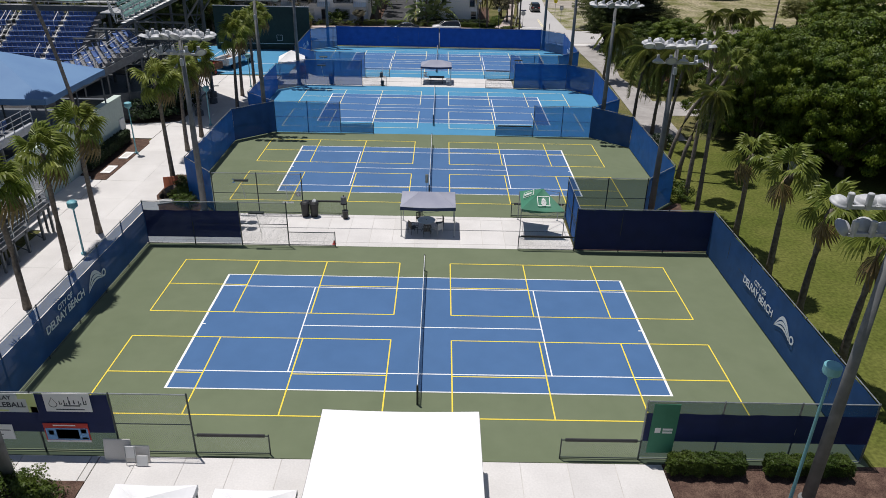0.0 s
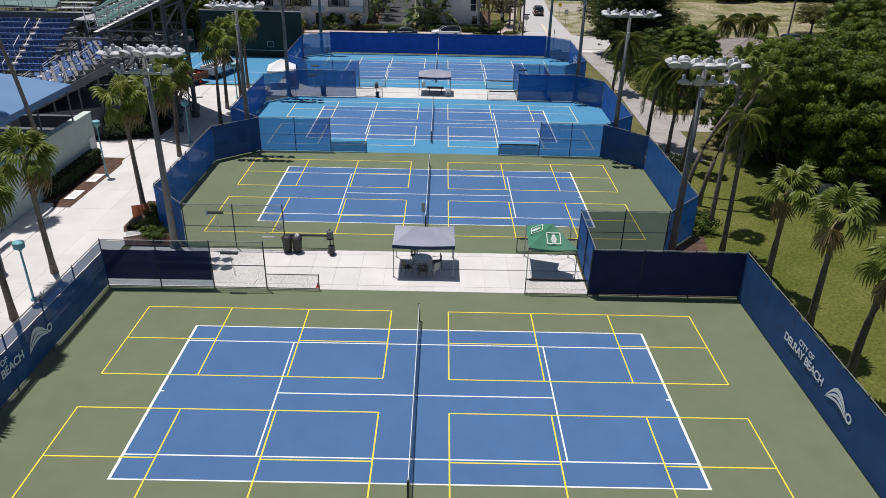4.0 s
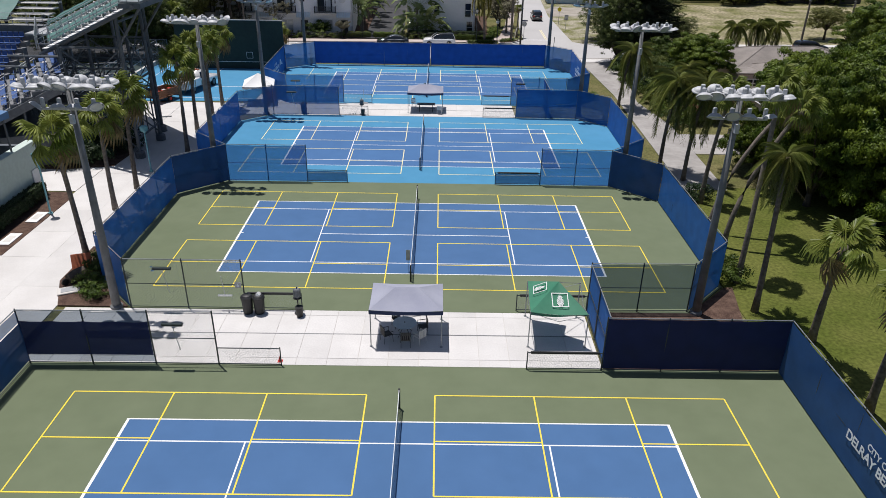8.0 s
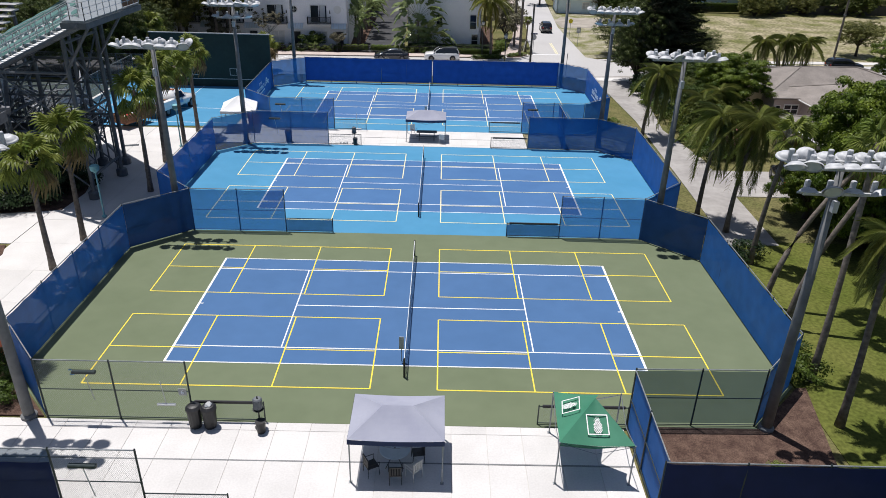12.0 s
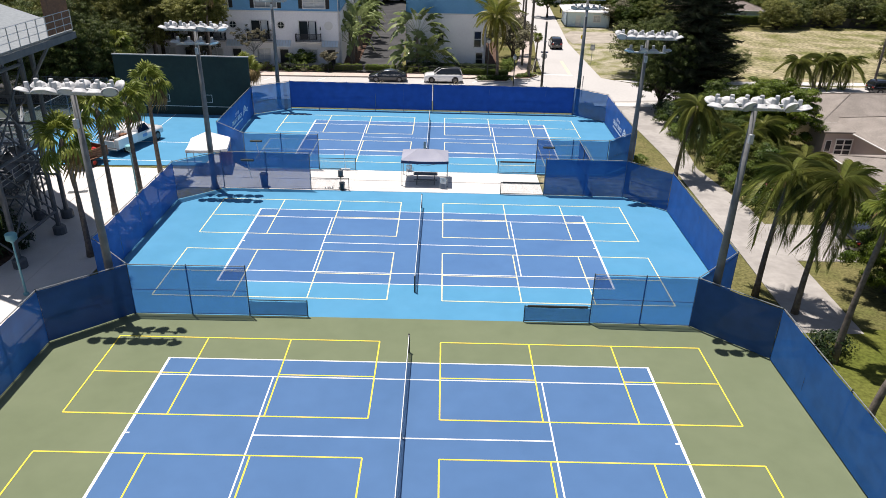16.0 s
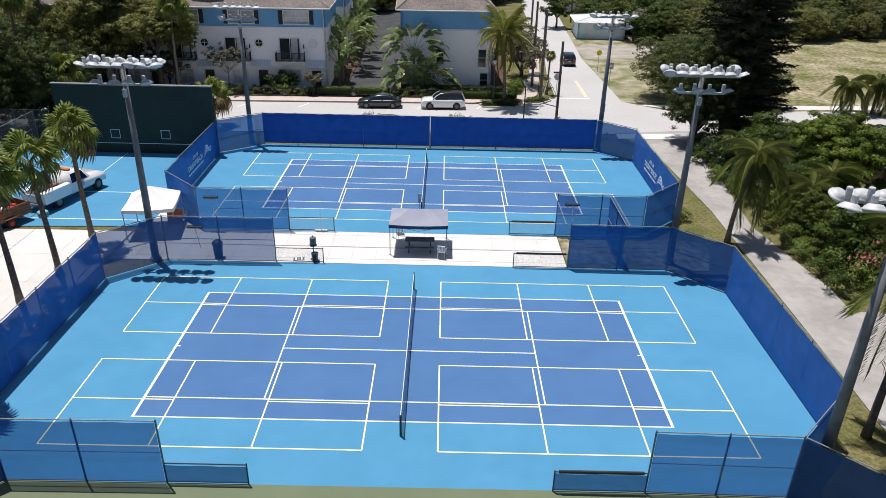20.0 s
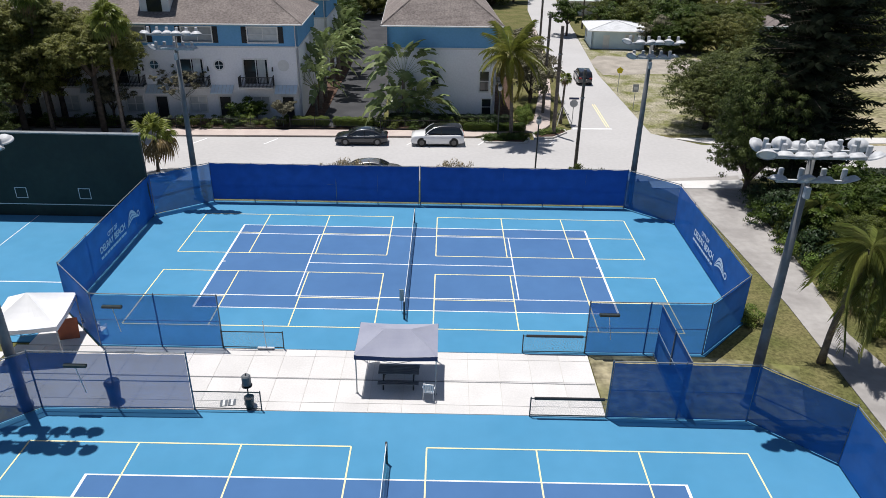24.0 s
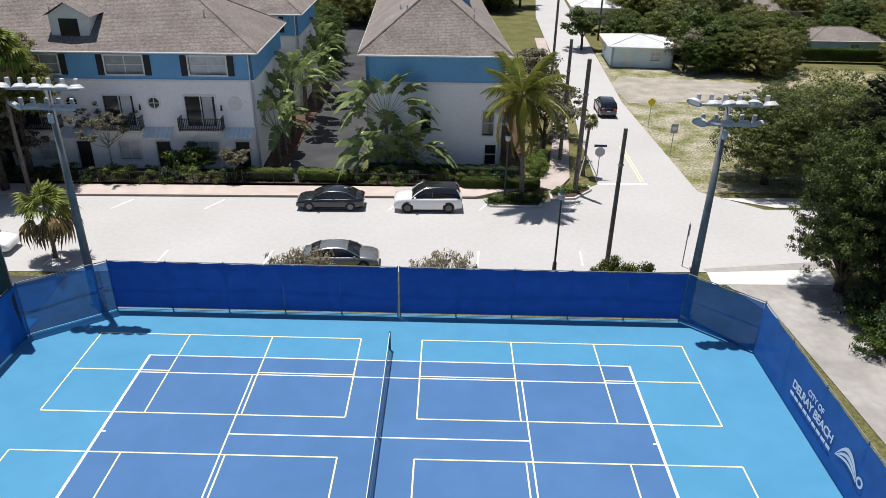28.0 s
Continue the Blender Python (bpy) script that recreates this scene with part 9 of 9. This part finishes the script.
# ---- cars ----
def car(m, L, W, Hh, paint, kind, label):
    """A parked car: lofted body, glasshouse, wheels, lights. Nose towards +x."""
    t = thing("car", label, "car", m)
    wl = 0.34 if kind == "sedan" else 0.38
    if kind == "sedan":
        belt = Hh * 0.635
        deck = [(-0.5, 0.50), (-0.497, 0.62), (-0.47, 0.68), (-0.40, 0.695), (-0.25, 0.66), (0.0, 0.645), (0.2, 0.65), (0.3, 0.635), (0.40, 0.585), (0.46, 0.52), (0.49, 0.44), (0.5, 0.34)]
        cab = [(-0.41, belt + 0.03), (-0.34, Hh * 0.80), (-0.26, Hh * 0.92), (-0.16, Hh * 0.985), (-0.06, Hh), (0.03, Hh * 0.98), (0.10, Hh * 0.925), (0.18, Hh * 0.80), (0.26, belt)]
    else:
        belt = Hh * 0.60
        deck = [(-0.5, 0.42), (-0.497, 0.58), (-0.485, 0.62), (-0.40, 0.62), (-0.2, 0.61), (0.0, 0.605), (0.2, 0.61), (0.3, 0.61), (0.42, 0.575), (0.475, 0.52), (0.495, 0.42), (0.5, 0.30)]
        cab = [(-0.485, belt), (-0.455, Hh * 0.82), (-0.42, Hh * 0.945), (-0.34, Hh * 0.985), (-0.18, Hh), (-0.02, Hh * 0.985), (0.07, Hh * 0.94), (0.15, Hh * 0.82), (0.24, belt)]
    zb = 0.22
    bm = bmesh.new()
    rows = []
    for x, zf in deck:
        z = zf * Hh
        nose = max(0.0, (abs(x) - 0.36) / 0.14)
        w = W / 2 * (1.0 - 0.13 * nose ** 2.2)
        lo = zb + 0.10 * nose ** 2
        sec = ((-w * 0.93, lo), (-w * 0.985, lo + 0.12), (-w, (lo + z) * 0.5), (-w * 0.985, z * 0.86), (-w * 0.93, z * 0.955), (-w * 0.78, z), (0, z + 0.035), (w * 0.78, z), (w * 0.93, z * 0.955), (w * 0.985, z * 0.86), (w, (lo + z) * 0.5), (w * 0.985, lo + 0.12), (w * 0.93, lo))
        rows.append([bm.verts.new((x * L, y, zz)) for y, zz in sec])
    k = len(rows[0])
    for a, b in zip(rows, rows[1:]):
        for i in range(k - 1):
            bm.faces.new((a[i], a[i + 1], b[i + 1], b[i]))
        bm.faces.new((a[k - 1], a[0], b[0], b[k - 1]))
    bm.faces.new(rows[0][::-1])
    bm.faces.new(rows[-1])
    bmesh.ops.recalc_face_normals(bm, faces=bm.faces[:])
    part("body", bm, M[paint], t, smooth=True)

    def half(z):
        f = max(0.0, (z - belt) / (Hh - belt))
        return W / 2 * (0.9 - 0.19 * f ** 1.2)

    bm = bmesh.new()
    rows = []
    for x, z in cab:
        w = half(z)
        crown = 0.03 * max(0.0, (z - belt) / (Hh - belt))
        rows.append([bm.verts.new((x * L, y, zz)) for y, zz in ((-W / 2 * 0.9, belt - 0.05), (-half((belt + z) / 2), (belt + z) / 2), (-w, z - 0.02), (-w * 0.75, z + crown * 0.7), (0, z + crown), (w * 0.75, z + crown * 0.7), (w, z - 0.02), (half((belt + z) / 2), (belt + z) / 2), (W / 2 * 0.9, belt - 0.05))])
    for a, b in zip(rows, rows[1:]):
        for i in range(8):
            bm.faces.new((a[i], a[i + 1], b[i + 1], b[i]))
    bmesh.ops.recalc_face_normals(bm, faces=bm.faces[:])
    part("glasshouse", bm, M["car_glass"], t, "dark tinted glass", smooth=True)
    bm = bmesh.new()
    vs = []
    for x, z in cab[2:-2]:
        w = half(z) * 1.01
        crown = 0.03 * max(0.0, (z - belt) / (Hh - belt))
        vs.append([bm.verts.new((x * L, y, zz + 0.014)) for y, zz in ((-w, z - 0.05), (-w * 0.97, z - 0.012), (-w * 0.75, z + crown * 0.7), (0, z + crown), (w * 0.75, z + crown * 0.7), (w * 0.97, z - 0.012), (w, z - 0.05))])
    for a, b in zip(vs, vs[1:]):
        for i in range(6):
            bm.faces.new((a[i], a[i + 1], b[i + 1], b[i]))
    part("roof", bm, M["car_black" if kind == "suv_black_roof" else paint], t, smooth=True)
    for s in (-1, 1):
        for run in (cab[:3], cab[-3:]):
            part("pillar", tubemesh([(x * L, s * (half(z) + 0.004), z - 0.01) for x, z in run], 0.04, 5), M[paint], t)
        part("pillar", tubemesh([(-0.06 * L, s * W / 2 * 0.9, belt), (-0.07 * L, s * half(Hh * 0.97), Hh * 0.97)], 0.035, 5), M["car_black"], t)
        part("mirror", boxmesh(0.19 * L - 0.08, s * (W / 2 + 0.06) - 0.09, belt - 0.02, 0.19 * L + 0.08, s * (W / 2 + 0.06) + 0.09, belt + 0.12, 0.03), M[paint], t)
        for x in (-0.305 * L, 0.30 * L):
            wh = part("wheel", tubemesh([(x, s * (W / 2 - 0.22), wl), (x, s * (W / 2 - 0.02), wl), (x, s * (W / 2 + 0.012), wl)], [wl, wl, wl * 0.93], 20), M["tyre"], t)
            part("rim", tubemesh([(x, s * (W / 2 - 0.02), wl), (x, s * (W / 2 + 0.02), wl)], [wl * 0.66, wl * 0.62], 14), M["rim" if paint != "car_white" else "car_black"], wh)
            part("wheel_arch", tubemesh([(x, s * (W / 2 - 0.28), wl + 0.03), (x, s * (W / 2 - 0.004), wl + 0.03)], wl * 1.12, 20), M["black"], t)
        part("headlight", boxmesh(0.455 * L, s * W * 0.33 - 0.16, Hh * 0.40, 0.485 * L, s * W * 0.33 + 0.16, Hh * 0.47, 0.02), M["lens"], t)
        part("tail_light", boxmesh(-0.503 * L, s * W * 0.34 - 0.16, Hh * 0.48, -0.485 * L, s * W * 0.34 + 0.16, Hh * 0.57, 0.01), M["red"], t)
    part("number_plate", boxmesh(-0.508 * L, -0.16, Hh * 0.40, -0.5 * L, 0.16, Hh * 0.46), M["white"], t)
    part("sill", boxmesh(-0.3 * L, -W / 2 * 0.93, 0.18, 0.3 * L, W / 2 * 0.93, 0.3), M["black"], t)
    return t


car(pose(-5.6, 91.4, 0, 0, 0, 182.5), 4.85, 1.88, 1.42, "car_dark", "sedan", "dark charcoal saloon car parked at the kerb")
car(pose(1.45, 91.55, 0, 0, 0, 182.5), 4.9, 1.98, 1.82, "car_white", "suv_black_roof", "white off-road car with a black roof parked at the kerb")
car(pose(-3.6, 82.5, 0, 0, 0, 3), 4.7, 1.85, 1.42, "car_silver", "sedan", "grey saloon car parked behind the court fence")
car(pose(19.5, 118.0, 0, 0, 0, 88), 4.6, 1.88, 1.72, "car_black", "suv", "black off-road car on the side road")
car(pose(-26.5, 83.3, 0, 0, 0, 2), 4.6, 1.85, 1.45, "car_white", "sedan", "white saloon car parked behind the practice wall")
car(pose(-40.5, 84.5, 0, 0, 0, 2), 4.6, 1.85, 1.45, "car_white", "sedan", "white saloon car parked under the street trees")
car(pose(-35.0, 84.8, 0, 0, 0, 2), 4.6, 1.9, 1.6, "car_black", "suv", "black car parked under the street trees")
car(pose(30.1, 45.3, 0, 0, 0, 80), 4.5, 1.85, 1.65, "car_black", "suv", "dark car parked in the driveway")
car(pose(58.0, 90.8, 0, 0, 0, 4), 4.9, 1.95, 1.75, "car_black", "suv", "black off-road car by the field")


def truck(m):
    t = thing("pickup_truck", "white utility pickup truck with side lockers", "truck", m)
    W = 1.98
    bm = bmesh.new()
    prof = [(0.5, 0.5), (0.5, 1.12), (1.0, 1.18), (2.75, 1.1), (2.95, 0.95), (2.98, 0.5)]
    rows = [[bm.verts.new((x, y, z)) for x, z in prof] for y in (-W / 2, W / 2)]
    n = len(prof)
    bm.faces.new(rows[0])
    bm.faces.new(rows[1][::-1])
    for i in range(n):
        bm.faces.new((rows[0][i], rows[1][i], rows[1][(i + 1) % n], rows[0][(i + 1) % n]))
    bmesh.ops.recalc_face_normals(bm, faces=bm.faces[:])
    bmesh.ops.bevel(bm, geom=bm.edges[:], offset=0.05, segments=2, affect="EDGES")
    part("bonnet", bm, M["car_white"], t, smooth=True)
    bm = bmesh.new()
    prof = [(-0.55, 0.5), (-0.55, 1.15), (-0.45, 1.85), (0.75, 1.88), (1.35, 1.2), (1.35, 0.5)]
    rows = [[bm.verts.new((x, y * (1 if z < 1.3 else 0.86), z)) for x, z in prof] for y in (-W / 2, W / 2)]
    n = len(prof)
    bm.faces.new(rows[0])
    bm.faces.new(rows[1][::-1])
    for i in range(n):
        bm.faces.new((rows[0][i], rows[1][i], rows[1][(i + 1) % n], rows[0][(i + 1) % n]))
    bmesh.ops.recalc_face_normals(bm, faces=bm.faces[:])
    bmesh.ops.bevel(bm, geom=bm.edges[:], offset=0.04, segments=2, affect="EDGES")
    part("cab", bm, M["car_white"], t, smooth=True)
    ws = bmesh.new()
    ws.faces.new([ws.verts.new(p) for p in ((1.30, -0.82, 1.27), (1.30, 0.82, 1.27), (0.82, 0.76, 1.82), (0.82, -0.76, 1.82))])
    part("windscreen", ws, M["car_glass"], t)
    for s in (-1, 1):
        sw = bmesh.new()
        sw.faces.new([sw.verts.new(p) for p in ((-0.42, s * 0.985, 1.2), (1.1, s * 0.985, 1.2), (0.68, s * 0.875, 1.78), (-0.38, s * 0.875, 1.78))])
        part("side_window", sw, M["car_glass"], t)
        part("door_emblem", boxmesh(0.1, s * (W / 2 + 0.004) - 0.003, 0.75, 0.7, s * (W / 2 + 0.004) + 0.003, 1.0), M["banner_sky"], t, "blue round door emblem")
        part("locker", boxmesh(-3.1, s * 0.82 - 0.22, 0.55, -0.6, s * 0.82 + 0.22, 1.3, 0.03), M["car_white"], t, "white side tool locker")
        for x in (-1.9, 2.05):
            wh = part("wheel", tubemesh([(x, s * 0.72, 0.4), (x, s * 1.0, 0.4)], 0.4, 18), M["tyre"], t)
            part("rim", tubemesh([(x, s * 0.99, 0.4), (x, s * 1.02, 0.4)], 0.24, 12), M["rim"], wh)
        part("headlight", boxmesh(2.9, s * 0.72 - 0.18, 0.82, 2.99, s * 0.72 + 0.18, 0.98, 0.02), M["lens"], t)
    part("bed_floor", boxmesh(-3.1, -0.62, 0.55, -0.6, 0.62, 0.7), M["steel_dark"], t)
    part("tailgate", boxmesh(-3.15, -0.62, 0.6, -3.08, 0.62, 1.15, 0.02), M["car_white"], t)
    part("bumper", boxmesh(-3.3, -0.9, 0.45, -3.12, 0.9, 0.6, 0.03), M["rail_grey"], t)
    for i, (x, y, s) in enumerate(((-1.0, 0.2, 0.3), (-1.6, -0.2, 0.25), (-2.2, 0.15, 0.28), (-2.6, -0.25, 0.2))):
        part("tool_load", boxmesh(x - s, y - s * 0.7, 0.7, x + s, y + s * 0.7, 0.7 + s * 1.6, 0.04), M[("wood_brown", "offwhite", "steel_dark", "orange")[i]], t)
    part("beacon", boxmesh(-0.1, -0.5, 1.88, 0.2, 0.5, 1.98, 0.03), M["orange"], t)


truck(pose(-26.6, 62.9, 0, 0, 0, 73) @ Matrix.Diagonal((1.0, 1.04, 1.14, 1)))


def trailer(m):
    t = thing("trailer", "wood-sided utility trailer with red cans aboard", "trailer", m)
    part("floor", boxmesh(-1.6, -0.85, 0.5, 1.6, 0.85, 0.58), M["wood_brown"], t)
    for s in (-1, 1):
        for k in range(4):
            part("side_board", boxmesh(-1.6, s * 0.85 - 0.03, 0.58 + k * 0.2, 1.6, s * 0.85 + 0.03, 0.76 + k * 0.2), M["wood_brown"], t)
        part("end_board", boxmesh(s * 1.6 - 0.03, -0.82, 0.58, s * 1.6 + 0.03, 0.82, 1.3), M["wood_brown"], t)
        wh = part("wheel", tubemesh([(-0.1, s * 0.92, 0.32), (-0.1, s * 1.08, 0.32)], 0.32, 16), M["tyre"], t)
        part("rim", tubemesh([(-0.1, s * 1.07, 0.32), (-0.1, s * 1.09, 0.32)], 0.18, 10), M["red"], wh)
        part("mudguard", boxmesh(-0.5, s * 1.0 - 0.12, 0.66, 0.3, s * 1.0 + 0.12, 0.7), M["wood_brown"], t)
    part("drawbar", tubemesh([(1.6, 0.4, 0.48), (2.7, 0, 0.46), (1.6, -0.4, 0.48)], 0.04, 6), M["steel_dark"], t)
    for i in range(6):
        part("fuel_can", boxmesh(-1.2 + 0.42 * i, -0.4 + 0.3 * (i % 2), 0.58, -0.9 + 0.42 * i, 0.0 + 0.3 * (i % 2), 1.15, 0.05), M["red" if i % 3 else "offwhite"], t)


trailer(pose(-28.5, 57.6, 0, 0, 0, 66))
ob2 = thing("orange_board", "orange board leaning by the white canopy", "board", pose(-16.9, 58.2, 0, 0, 0, 15))
part("board", boxmesh(-0.5, -0.02, 0, 0.5, 0.02, 1.1, 0.02), M["orange"], ob2).rotation_euler.x = radians(-15)

# filled expansion joints that run along the patios
for x0, x1, y0, y1 in ((-18.9, 9.7, 12.26, 12.36), (-19.2, 9.5, 55.28, 55.18)):
    jt = thing("joint_strip", "grey filled joint running along the concrete patio", "joint", pose((x0 + x1) / 2, (y0 + y1) / 2, 0.001, 0, 0, math.degrees(math.atan2(y1 - y0, x1 - x0))))
    part("strip", boxmesh((x0 - x1) / 2, -0.035, -0.02, (x1 - x0) / 2, 0.035, 0.004), M["pole"], jt)
